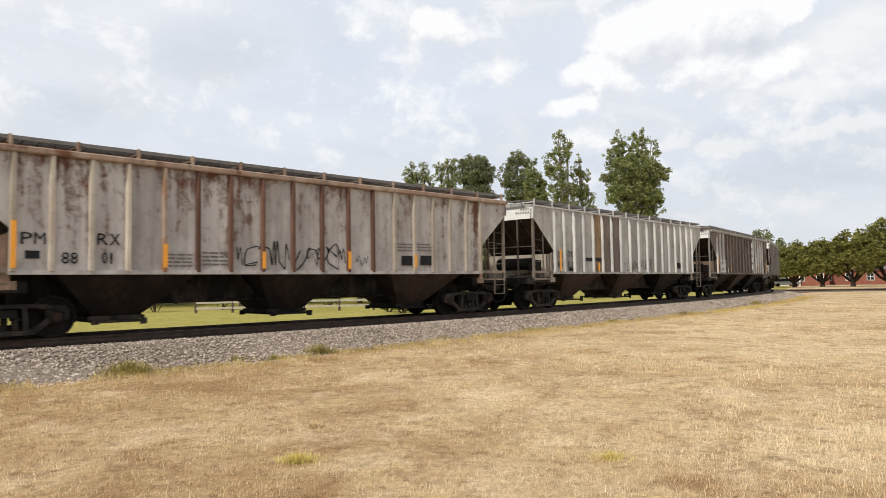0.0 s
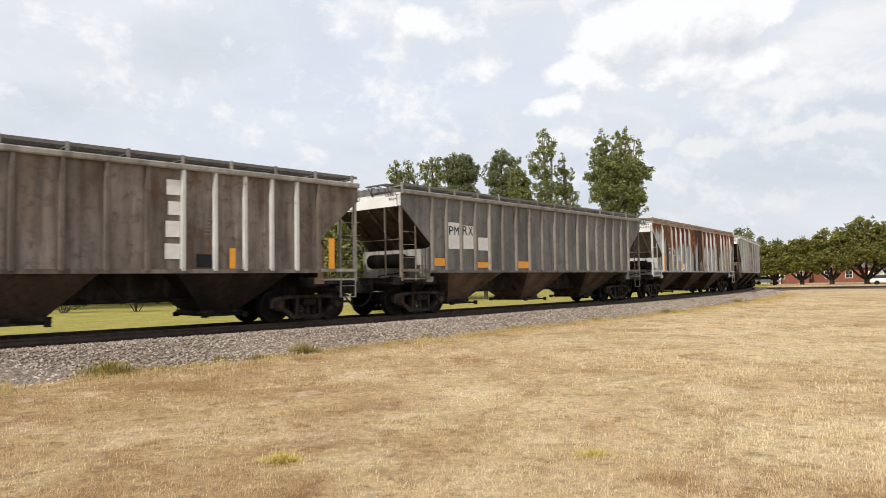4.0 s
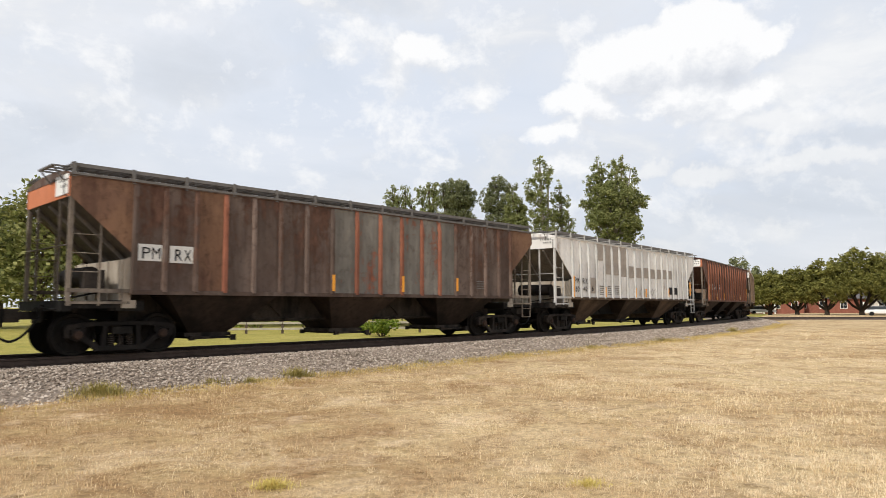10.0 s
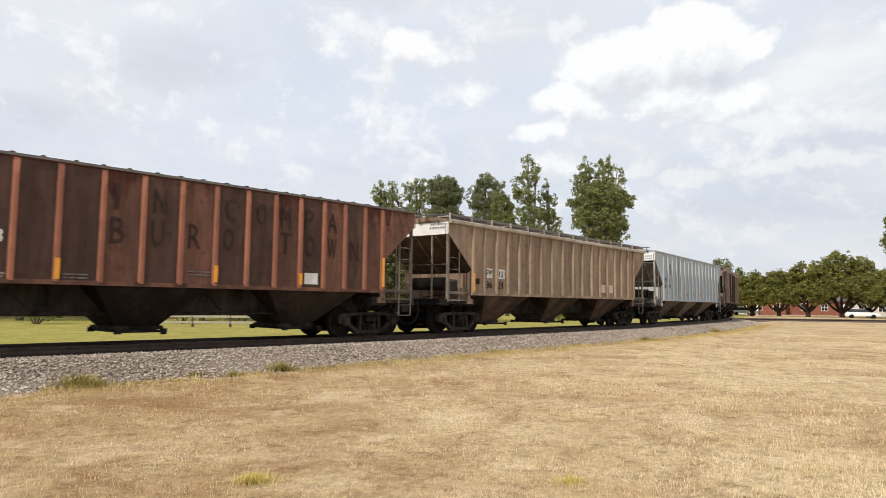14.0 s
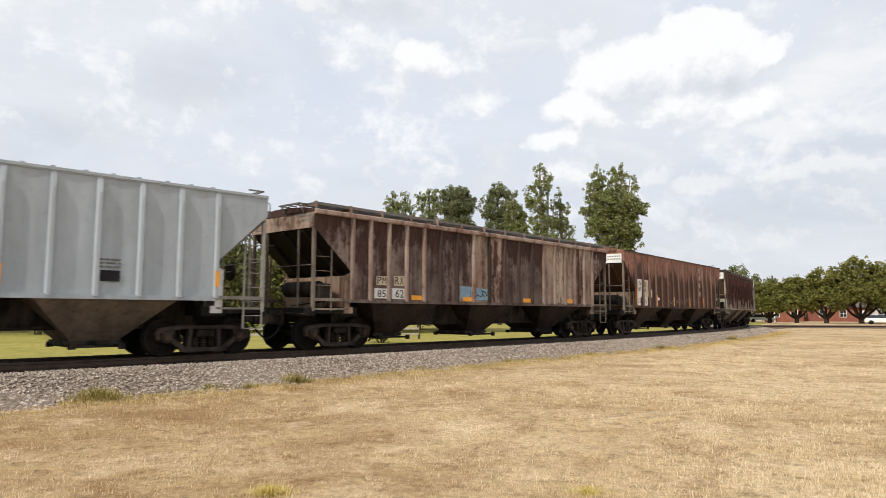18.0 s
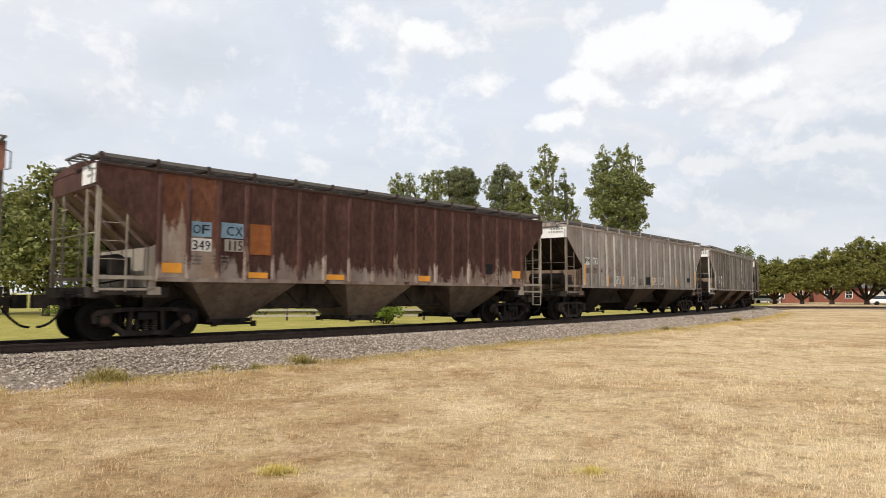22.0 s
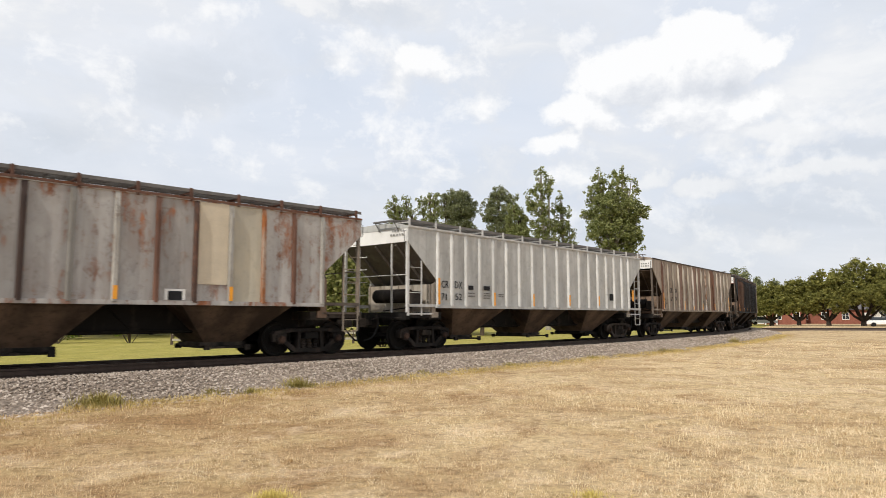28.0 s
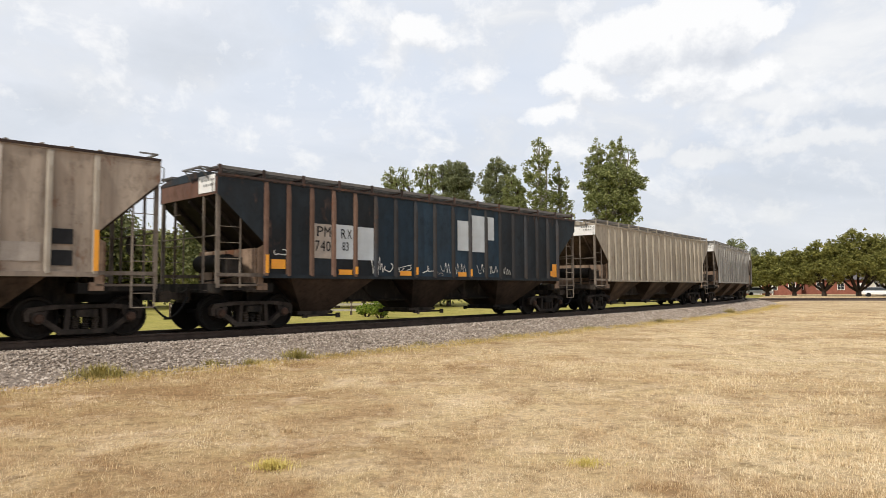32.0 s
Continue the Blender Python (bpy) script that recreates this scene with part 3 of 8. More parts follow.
def rib_shape(z0, z1, taper):
    def make(bm):
        # a folded steel post standing 8 cm proud of the sheet, its head sloped back into the side
        a = [(-0.062, z0), (0.062, z0), (0.062, z1), (-0.062, z1)]
        b = [(-0.040, z0 + 0.02), (0.040, z0 + 0.02), (0.034, z1 - taper), (-0.034, z1 - taper)]
        va = [bm.verts.new((x, 0, z)) for x, z in a]
        vb = [bm.verts.new((x, -0.085, z)) for x, z in b]
        bm.faces.new(vb)
        for i in range(4):
            j = (i + 1) % 4
            bm.faces.new((va[i], va[j], vb[j], vb[i]))
        bm.faces.new(va[::-1])
    return make


def panel_shape(w):
    def make(bm):
        # a sheet between two posts, dished a little and buckled along the sill
        cols, zs = 6, (SILL, SILL + 0.25, SILL + 0.9, EAVE - 0.7, EAVE - 0.15, EAVE)
        grid = []
        for z in zs:
            flat = 0.35 if z in (SILL, EAVE) else 1.0
            grid.append([bm.verts.new((-w / 2 + w * i / cols, 0.020 * flat * math.sin(math.pi * i / cols) ** 2 + 0.004 * math.sin(2.3 * i + 1.7 * z), z)) for i in range(cols + 1)])
        for r, q in zip(grid, grid[1:]):
            for i in range(cols):
                bm.faces.new((r[i], r[i + 1], q[i + 1], q[i]))
        back = [bm.verts.new((x, 0.035, z)) for x, z in ((-w / 2, SILL), (w / 2, SILL), (w / 2, EAVE), (-w / 2, EAVE))]
        bm.faces.new(back[::-1])
        bm.faces.new([*grid[0][::-1], back[0], back[1]])
        bm.faces.new([*grid[-1], back[2], back[3]])
        bm.faces.new([*[g[0] for g in grid], back[3], back[0]])
        bm.faces.new([*[g[-1] for g in grid[::-1]], back[1], back[2]])
    return make


def end_panel_shape(sgn):
    def make(bm):
        pts = [(-HALF, EAVE), (-HALF, SLOPE_TOP), (-POST - 0.03, SLOPE_FOOT), (-POST - 0.03, EAVE)]
        prism(bm, [(sgn * -x, z) for x, z in pts], 0, 0.02)
    return make


def centre_shape(bm):
    box(bm, -6.7, 6.7, -0.55, 0.55, 0.66, 1.36)
    box(bm, -6.72, 6.72, -1.5, 1.5, 1.365, 1.40)
    for x in (-2.22, 2.22):                               # cross ridges between the bays
        prism(bm, [(x - 0.75, 1.36), (x + 0.75, 1.36), (x + 0.14, 0.80), (x - 0.14, 0.80)], -0.6, 0.6)
    for y in (-1.06, 1.06):                                # brake pipe along the sill
        tube(bm, [(-6.3, y * 0.6, 0.72), (6.3, y * 0.6, 0.72)], 0.03, 6)


def bay_shape(top, low):
    """A discharge hopper: side and end sheets run straight from the sill down to the outlet."""
    def make(bm):
        rings = []
        for half, y, z in ((top, 1.56, SILL - 0.01), (top - 0.02, 1.555, SILL - 0.10), (top - 0.06, 1.50, SILL - 0.13), (low, 0.66, 0.43), (low - 0.02, 0.62, 0.36)):
            rings.append([bm.verts.new((a * half, b * y, z)) for a, b in ((-1, -1), (1, -1), (1, 1), (-1, 1))])
        for r, q in zip(rings, rings[1:]):
            for i in range(4):
                j = (i + 1) % 4
                bm.faces.new((r[i], r[j], q[j], q[i]))
        bm.faces.new(rings[-1])
        bm.faces.new(rings[0][::-1])
    return make


def gate_shape(bm):
    box(bm, -0.62, 0.62, -0.66, 0.66, 0.33, 0.42)
    box(bm, -0.5, 0.5, -0.95, 0.95, 0.27, 0.325)
    tube(bm, [(0.42, -1.15, 0.30), (0.42, 1.15, 0.30)], 0.03, 6)
    for y in (-1.15, 1.15):
        box(bm, 0.35, 0.49, y - 0.03, y + 0.03, 0.23, 0.37)
        box(bm, -0.6, -0.45, y * 0.75 - 0.04, y * 0.75 + 0.04, 0.24, 0.36)


def roof_shape(bm):
    n = 10
    pts = [(-1.585 + 3.17 * i / n, EAVE - 0.01 + 0.15 * math.sin(math.pi * i / n) ** 0.8) for i in range(n + 1)]
    long_prism(bm, pts + [(1.585, EAVE - 0.08), (-1.585, EAVE - 0.08)], -HALF, HALF)
    for i in range(13):                                   # seams across the roof sheets
        x = -HALF + (i + 0.5) * 2 * HALF / 13
        for (y0, z0), (y1, z1) in zip(pts, pts[1:]):
            v = [bm.verts.new(p) for p in ((x - 0.03, y0, z0 + 0.018), (x + 0.03, y0, z0 + 0.018), (x + 0.03, y1, z1 + 0.018), (x - 0.03, y1, z1 + 0.018))]
            bm.faces.new(v)


def hatch_shape(bm):
    long_prism(bm, [(-0.34, 4.03), (-0.34, 4.10), (-0.24, 4.15), (0.24, 4.15), (0.34, 4.10), (0.34, 4.03)], -0.84, 0.84)
    for x in (-0.6, 0, 0.6):
        box(bm, x - 0.04, x + 0.04, -0.40, 0.40, 4.15, 4.18)


def board_shape(bm):
    """Open grating along the roof's edge: long bars on cross bars, with an outer rim."""
    for k in range(9):
        y = -0.26 + 0.064 * k
        box(bm, -HALF, HALF, y, y + 0.026, 4.085, 4.11)
    for k in range(55):
        x = -HALF + 0.02 + k * 0.3
        box(bm, x, x + 0.03, -0.28, 0.30, 4.065, 4.085)
    box(bm, -HALF, HALF, -0.30, -0.28, 4.055, 4.135)
    box(bm, -HALF, HALF, 0.29, 0.31, 4.055, 4.12)


def board_foot_shape(bm):
    box(bm, -0.035, 0.035, -0.335, -0.30, EAVE - 0.10, 4.15)
    box(bm, -0.03, 0.03, -0.30, 0.3, 4.02, 4.055)


def end_sheet_shape(sgn):
    def make(bm):
        x = sgn * (HALF - 0.012)
        box(bm, min(x, x - sgn * 0.02), max(x, x - sgn * 0.02), -SIDE + 0.03, SIDE - 0.03, SLOPE_TOP, EAVE - 0.02)
        n = 8                                               # arched head under the roof
        pts = [(-1.5 + 3.0 * i / n, EAVE - 0.02 + 0.14 * math.sin(math.pi * i / n)) for i in range(n + 1)]
        a = [bm.verts.new((x, y, z)) for y, z in pts]
        bm.faces.new(a)
    return make


def slope_shape(sgn):
    def make(bm):
        top, knee, foot = (-HALF + 0.03, SLOPE_TOP), (-POST, SLOPE_FOOT), (-5.95, 1.44)
        for (x0, z0), (x1, z1) in ((top, knee), (knee, foot)):
            prism(bm, [(sgn * -x0, z0), (sgn * -x1, z1), (sgn * -x1 - sgn * 0.03, z1 + 0.02), (sgn * -x0 - sgn * 0.03, z0 + 0.02)], -SIDE + 0.03, SIDE - 0.03)
        for y in (-0.95, 0, 0.95):                          # stiffeners under the slope
            prism(bm, [(sgn * 8.05, 3.40), (sgn * 6.0, 1.46), (sgn * 6.0, 1.36), (sgn * 8.12, 3.32)], y - 0.03, y + 0.03)
    return make


def bulkhead_shape(sgn):
    def make(bm):
        x = sgn * 6.98
        box(bm, x - 0.02, x + 0.02, -1.46, 1.46, 1.22, 2.12)
        for y in (-1.46, -0.7, 0.0, 0.7, 1.42):
            box(bm, x - 0.06, x + 0.06, y, y + 0.05, 1.22, 2.1)
    return make


def wing_shape(sgn):
    def make(bm):                                          # plate over the truck under the side sheet
        prism(bm, [(sgn * 6.98, 1.2), (sgn * 6.98, 2.12), (sgn * (POST + 0.02), 2.2), (sgn * (POST + 0.02), 1.2)], -0.012, 0.012)
        prism(bm, [(sgn * 7.0, 1.04), (sgn * 7.0, 1.22), (sgn * 6.7, 1.22), (sgn * 6.7, 1.04)], -0.03, 0.03)
    return make


def platform_shape(sgn):
    def make(bm):
        a, b = sorted((sgn * 8.22, sgn * 8.02))
        box(bm, a, b, -1.52, 1.52, 0.98, 1.20)              # end sill
        a, b = sorted((sgn * 8.02, sgn * 5.9))
        box(bm, a, b, -0.30, 0.30, 0.78, 1.18)              # centre sill
        a, b = sorted((sgn * 7.1, sgn * 6.5))
        box(bm, a, b, -1.48, 1.48, 0.98, 1.21)              # body bolster
        for y in (-1.5, 1.42):
            a, b = sorted((sgn * 8.02, sgn * 7.1))
            box(bm, a, b, y, y + 0.08, 1.04, 1.13)
        a, b = sorted((sgn * 8.0, sgn * 7.4))
        for y in (-1.2, 0.6):                               # stepping grate
            box(bm, a, b, y, y + 0.6, 1.16, 1.20)
    return make


def post_shape(z0, z1, w):
    def make(bm):
        box(bm, -w / 2, w / 2, -w / 2, w / 2, z0, z1)
    return make


def front_ladder_shape(bm):
    for i in range(4):
        z = 1.42 + 0.40 * i
        tube(bm, [(0.0, 0, z), (0.60, 0, z)], 0.010, 6)
    box(bm, 0.585, 0.62, -0.018, 0.018, 1.1, 3.05)


def ladder_shape(bm):
    for i in range(7):
        z = 0.98 + 0.36 * i
        tube(bm, [(0.0, 0, z), (0.52, 0, z)], 0.011, 6)
    box(bm, 0.50, 0.54, -0.02, 0.02, 0.66, 3.2)
    tube(bm, [(0.02, 0, 0.66), (0.5, 0, 0.66)], 0.014, 6)   # stirrup step
    box(bm, 0.0, 0.03, -0.015, 0.015, 0.66, 1.1)


def end_rail_shape(bm):
    for z in (2.38,):
        tube(bm, [(0, -1.5, z), (0, 1.5, z)], 0.017, 6)
    for i in range(5):
        tube(bm, [(0, 0.35, 1.35 + 0.42 * i), (0, 0.80, 1.35 + 0.42 * i)], 0.013, 6)


def crossing_shape(sgn):
    def make(bm):                                          # a short stepping plate out over the end, on struts
        x0, x1, y0, y1 = (8.05, 8.42, -1.20, -0.25) if sgn < 0 else (7.80, 8.22, -1.20, 1.20)
        a, b = sorted((sgn * x0, sgn * x1))
        for k in range(4):                                 # open bars
            y = y0 + (y1 - y0) * k / 3
            box(bm, a, b, y - 0.03, y + 0.03, 4.075, 4.105)
        a, b = sorted((sgn * (x1 - 0.06), sgn * x1))
        box(bm, a, b, y0, y1, 4.07, 4.11)
        if sgn < 0:
            for y in (y0 + 0.05, y1 - 0.05):
                tube(bm, [(sgn * 8.38, y, 4.08), (sgn * 8.17, y, 3.80)], 0.018, 6)
        tube(bm, [(sgn * 8.16, -1.5, 3.40), (sgn * 8.25, -1.5, 3.43), (sgn * 8.25, -1.5, 3.75), (sgn * 8.16, -1.5, 3.78)], 0.014, 6)
    return make


def sill_bar_shape(sgn):
    def make(bm):                                          # the sill runs on past the body to the corner post
        a, b = sorted((sgn * (POST + 0.05), sgn * 8.12))
        box(bm, a, b, -0.05, 0.02, SILL - 0.05, SILL + 0.035)
        box(bm, a, b, -0.03, 0.02, 1.135, 1.19)
    return make


def coupler_shape(sgn):
    def make(bm):
        a, b = sorted((sgn * 8.0, sgn * 8.65))
        box(bm, a, b, -0.09, 0.09, 0.80, 0.98)
        a, b = sorted((sgn * 8.62, sgn * 8.91))
        box(bm, a, b, -0.17, 0.12, 0.74, 1.03)
        a, b = sorted((sgn * 8.2, sgn * 8.26))
        box(bm, a, b, -0.32, 0.32, 0.72, 1.12)
        tube(bm, [(sgn * 8.3, 0.1, 0.95), (sgn * 8.45, -0.7, 1.06), (sgn * 8.3, -1.45, 1.02)], 0.018, 6)
    return make


def hose_shape(sgn):
    def make(bm):
        pts = []
        for i in range(9):
            f = i / 8
            pts.append((sgn * (8.3 + 0.61 * f), -0.42 - 0.08 * math.sin(3.1 * f), 0.86 - 0.52 * math.sin(math.pi * f * 0.52)))
        tube(bm, pts, 0.028, 7)
    return make


def brake_shape(bm):
    lathe(bm, [(-0.05, 0.05), (-0.05, 0.24), (0.0, 0.26), (0.05, 0.24), (0.05, 0.05)], 18)


def tank_shape(bm):
    tube(bm, [(-7.48, -0.95, 1.74), (-7.48, 0.55, 1.74)], [0.23, 0.23], 14)
    box(bm, -7.72, -7.30, -1.30, -1.00, 1.45, 1.88)
    tube(bm, [(-7.3, -1.1, 1.4), (-7.6, -0.4, 1.3), (-7.9, -0.2, 1.25)], 0.02, 6)


def frame_shape(bm):
    # cast side frame: thin top chord, slanting tension members, columns round the springs, pedestal jaws
    prism(bm, [(-1.20, 0.60), (-1.12, 0.685), (-0.60, 0.745), (0.60, 0.745), (1.12, 0.685), (1.20, 0.60), (1.14, 0.55), (0.98, 0.605), (0.55, 0.655), (-0.55, 0.655), (-0.98, 0.605), (-1.14, 0.55)], -0.085, 0.085)
    for q in (-1, 1):
        prism(bm, [(q * 1.02, 0.62), (q * 1.06, 0.52), (q * 0.52, 0.105), (q * 0.40, 0.19), (q * 0.50, 0.24)], -0.075, 0.075)
        prism(bm, [(q * 0.44, 0.17), (q * 0.34, 0.17), (q * 0.31, 0.67), (q * 0.40, 0.67)], -0.085, 0.085)
        prism(bm, [(q * 1.20, 0.61), (q * 1.17, 0.40), (q * 1.08, 0.40), (q * 1.08, 0.58)], -0.075, 0.075)
        prism(bm, [(q * 0.88, 0.60), (q * 0.90, 0.42), (q * 0.80, 0.40), (q * 0.74, 0.62)], -0.075, 0.075)
        tube(bm, [(q * 0.925, 0.06, 0.46), (q * 0.925, -0.10, 0.46), (q * 0.925, -0.11, 0.46)], [0.135, 0.135, 0.12], 14)
    prism(bm, [(-0.56, 0.105), (0.56, 0.105), (0.46, 0.205), (-0.46, 0.205)], -0.10, 0.10)


def bearing_shape(bm):
    lathe(bm, [(-0.165, 0.05), (-0.165, 0.08), (-0.15, 0.095), (-0.115, 0.105), (-0.11, 0.02)], 14)
    for k in range(3):
        a = 2.09 * k + 0.5
        tube(bm, [(0.055 * math.cos(a), -0.160, 0.055 * math.sin(a)), (0.055 * math.cos(a), -0.182, 0.055 * math.sin(a))], 0.017, 6)


def spring_shape(bm):
    zs = [0.205 + 0.0215 * k for k in range(13)]            # ribbed like a coil
    tube(bm, [(0, 0, z) for z in zs], [0.085 if k % 2 else 0.062 for k in range(13)], 10)


def bolster_shape(bm):
    box(bm, -0.21, 0.21, -1.13, 1.13, 0.47, 0.63)
    box(bm, -0.26, 0.26, -0.90, 0.90, 0.50, 0.74)
    tube(bm, [(0, 0, 0.7), (0, 0, 0.98)], 0.2, 12)
    for x in (-0.48, 0.48):                               # brake beams
        box(bm, x - 0.05, x + 0.05, -0.75, 0.75, 0.34, 0.44)


def wheelset_shape(bm):
    for s in (-1, 1):
        pr = [(0.665, 0.10), (0.67, 0.36), (0.66, WHEEL_R + 0.025), (0.69, WHEEL_R + 0.025), (0.70, WHEEL_R), (0.80, WHEEL_R - 0.008), (0.805, WHEEL_R - 0.06), (0.755, WHEEL_R - 0.09), (0.74, 0.20), (0.80, 0.16), (0.80, 0.09)]
        lathe(bm, [(s * y, r) for y, r in pr], 32)
        for k in range(3):                                # cast letters on the plate show the turning
            a = 2.1 * k
            tube(bm, [(0.30 * math.cos(a), s * 0.735, 0.30 * math.sin(a)), (0.30 * math.cos(a), s * 0.765, 0.30 * math.sin(a))], 0.03, 6)
    tube(bm, [(0, -0.98, 0), (0, 0.98, 0)], 0.085, 10)


def mark_shape(w, h):
    def make(bm):
        box(bm, 0, w, -0.003, 0, 0, h)
    return make


CARS = []


def build_car(paint, under, label, group="cars of the freight train", panels=17, bulk=None, head=None, post_mat=None, roof_mat=None, eave_mat=None, other=None, placard=None, frame_mat=None, slope_mat=None, sill_mat=None, walkway=True, rail=False, walk_mat=None, lift=1.0):
    """A three-bay covered hopper: ribbed sides, slope-sheet ends, roof walk, trucks. Local x runs back along the train, z = 0 on the rails.
    rail: the roof's edge is a heavy rolled bar; else the side sheets run up to it. lift: how much taller the sides are than usual."""
    car = new("hopper_car")
    tagged(car, label, "freight car", group)
    bulk, head, post_mat, roof_mat, other = bulk or P_BULK, head or paint, post_mat or paint, roof_mat or paint, other or {}
    eave_mat, frame_mat, bulk, sill_mat = eave_mat or paint, frame_mat or P_FRAME, other.get("bulk", bulk), sill_mat or paint
    line = POSTS[panels]
    car["panels"] = panels
    posts = other.get("posts", {})
    tall = Matrix.Translation((0, 0, SILL)) @ Matrix.Diagonal((1, 1, lift, 1)) @ Matrix.Translation((0, 0, -SILL))
    for s in (-1, 1):                                       # -1: camera's side
        turn = Matrix.Translation((0, s * SIDE, 0)) @ Matrix.Rotation(0 if s < 0 else math.pi, 4, "Z") @ tall
        rib = shared(("side_post", rail), rib_shape(SILL - 0.04, EAVE - (0.11 if rail else 0.06), 0.04 if rail else 0.34))
        for i, (x0, x1) in enumerate(zip(line, line[1:])):
            w = round(x1 - x0, 3)
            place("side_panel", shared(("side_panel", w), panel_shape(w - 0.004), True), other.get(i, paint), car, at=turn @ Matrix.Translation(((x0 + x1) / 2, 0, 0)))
        for i, x in enumerate(line):
            place("side_post", rib, posts.get(i, post_mat), car, at=turn @ Matrix.Translation((x, 0, 0)))
        for e in (-1, 1):
            place("side_panel", shared(("gusset_panel", e), end_panel_shape(e)), other.get("gusset", paint), car, at=turn)
        place("side_sill", shared("side_sill", lambda bm: box(bm, -POST - 0.06, POST + 0.06, -0.055, 0.04, SILL - 0.085, SILL + 0.015)), sill_mat, car, at=turn)
        if rail:
            place("eave_rail", shared("eave_rail", lambda bm: long_prism(bm, [(0.03, EAVE - 0.14), (-0.08, EAVE - 0.14), (-0.10, EAVE - 0.11), (-0.10, EAVE - 0.03), (-0.075, EAVE), (0.03, EAVE)], -HALF, HALF)), eave_mat, car, at=turn)
        else:
            place("eave_rail", shared("eave_strip", lambda bm: box(bm, -HALF, HALF, -0.03, 0.03, EAVE - 0.055, EAVE)), eave_mat, car, at=turn)
        side_walk = Matrix.Translation((0, s * 1.25, 0)) @ Matrix.Rotation(0 if s < 0 else math.pi, 4, "Z")
        if walkway:
            place("roof_walk", shared("roof_walk", board_shape), walk_mat or M_BOARD, car, "grey steel grating walkway", at=side_walk)
            for i in range(14):
                place("walk_bracket", shared("walk_bracket", board_foot_shape), eave_mat, car, at=side_walk @ Matrix.Translation((-HALF + 0.06 + i * 1.234, 0, 0)))
    place("centre_sill", shared("centre_sill", centre_shape), M_STEEL, car, "black steel centre sill")
    place("roof", shared("roof", roof_shape, True), roof_mat, car, at=tall)
    for i in range(8):
        place("roof_hatch", shared("roof_hatch", hatch_shape), roof_mat, car, at=tall @ Matrix.Translation((-6.6 + i * 1.886, 0, 0)))
    for c, top in ((-4.52, 1.48), (-0.1, 1.32), (4.40, 1.50)):
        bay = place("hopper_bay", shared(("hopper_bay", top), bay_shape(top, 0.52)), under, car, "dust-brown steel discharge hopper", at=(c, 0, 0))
        place("outlet_gate", shared("outlet_gate", gate_shape), M_STEEL, bay)
    for e in (-1, 1):
        place("end_sheet", shared(("end_sheet", e), end_sheet_shape(e)), head, car, at=tall)
        place("slope_sheet", shared(("slope_sheet", e), slope_shape(e)), slope_mat or under, car)
        place("bulkhead", shared(("bulkhead", e), bulkhead_shape(e)), bulk, car)
        place("end_platform", shared(("end_platform", e), platform_shape(e)), M_STEEL, car, "black steel end sill and platform")
        for s in (-1, 1):
            place("sill_bar", shared(("sill_bar", e), sill_bar_shape(e)), frame_mat, car, at=Matrix.Translation((0, s * 1.50, 0)))
            place("wing_plate", shared(("wing_plate", e), wing_shape(e)), bulk, car, at=(0, s * 1.50, 0))
            place("corner_post", shared("corner_post", post_shape(1.1, EAVE - 0.02, 0.085)), frame_mat, car, at=Matrix.Translation((e * 8.09, s * 1.49, 0)) @ tall)
            place("end_post", shared("end_post", post_shape(1.1, SLOPE_TOP + 0.1, 0.05)), frame_mat, car, at=(e * 8.09, s * 0.78, 0))
            place("ladder", shared("front_ladder" if e < 0 else "ladder", front_ladder_shape if e < 0 else ladder_shape), frame_mat, car, at=Matrix.Translation((e * 8.09, s * 1.52, 0)) @ Matrix.Rotation(0 if e < 0 else math.pi, 4, "Z"))
        place("end_ladder", shared("end_ladder", end_rail_shape), frame_mat, car, at=(e * 8.15, 0, 0))
        place("roof_crossing", shared(("roof_crossing", e), crossing_shape(e)), M_BOARD, car, at=tall)
        place("coupler", shared(("coupler", e), coupler_shape(e)), M_STEEL, car, "rusty black knuckle coupler")
        place("air_hose", shared(("air_hose", e), hose_shape(e), True), M_HOSE, car, "black rubber brake hose")
        truck = place("truck", shared("truck_bolster", bolster_shape), M_STEEL, car, "grimy black cast-steel truck", at=(e * 6.8, 0, 0))
        for s in (-1, 1):
            face = Matrix.Translation((0, s * 0.98, 0)) @ Matrix.Rotation(0 if s < 0 else math.pi, 4, "Z")
            place("side_frame", shared("side_frame", frame_shape), M_FRAME, truck, at=face)
            for sx in (-0.2, 0.0, 0.2):
                place("spring", shared("spring", spring_shape), M_STEEL, truck, at=(sx, s * 0.98, 0))
            for sx in (-0.925, 0.925):
                place("bearing_cap", shared("bearing_cap", bearing_shape), M_CAP, truck, "rusty bearing end cap", at=face @ Matrix.Translation((sx, 0, 0.46)))
            place("wheelset", shared("wheelset", wheelset_shape, True), M_WHEEL, truck, at=(s * 0.925, 0, WHEEL_R))
    if placard:
        place("end_placard", shared("end_placard", lambda bm: box(bm, -HALF - 0.012, -HALF, -1.44, -0.62, SLOPE_TOP + 0.06, EAVE - 0.02)), placard, car, "white number placard on the end sheet")
    bm = bmesh.new()
    rng = random.Random(len(CARS) * 13 + 5)
    for row in range(2):                                    # small white-painted end stencils, too small to read
        y0 = -1.38
        for _ in range(rng.randint(4, 6)):
            wd = rng.uniform(0.05, 0.11)
            box(bm, -HALF - 0.018, -HALF - 0.014, y0, y0 + wd * 0.8, 3.76 - 0.13 * row, 3.82 - 0.13 * row)
            y0 += wd + 0.035
    part("end_stencil", bm, M_FAINTMARK, car, "small black stencilling on the end sheet")
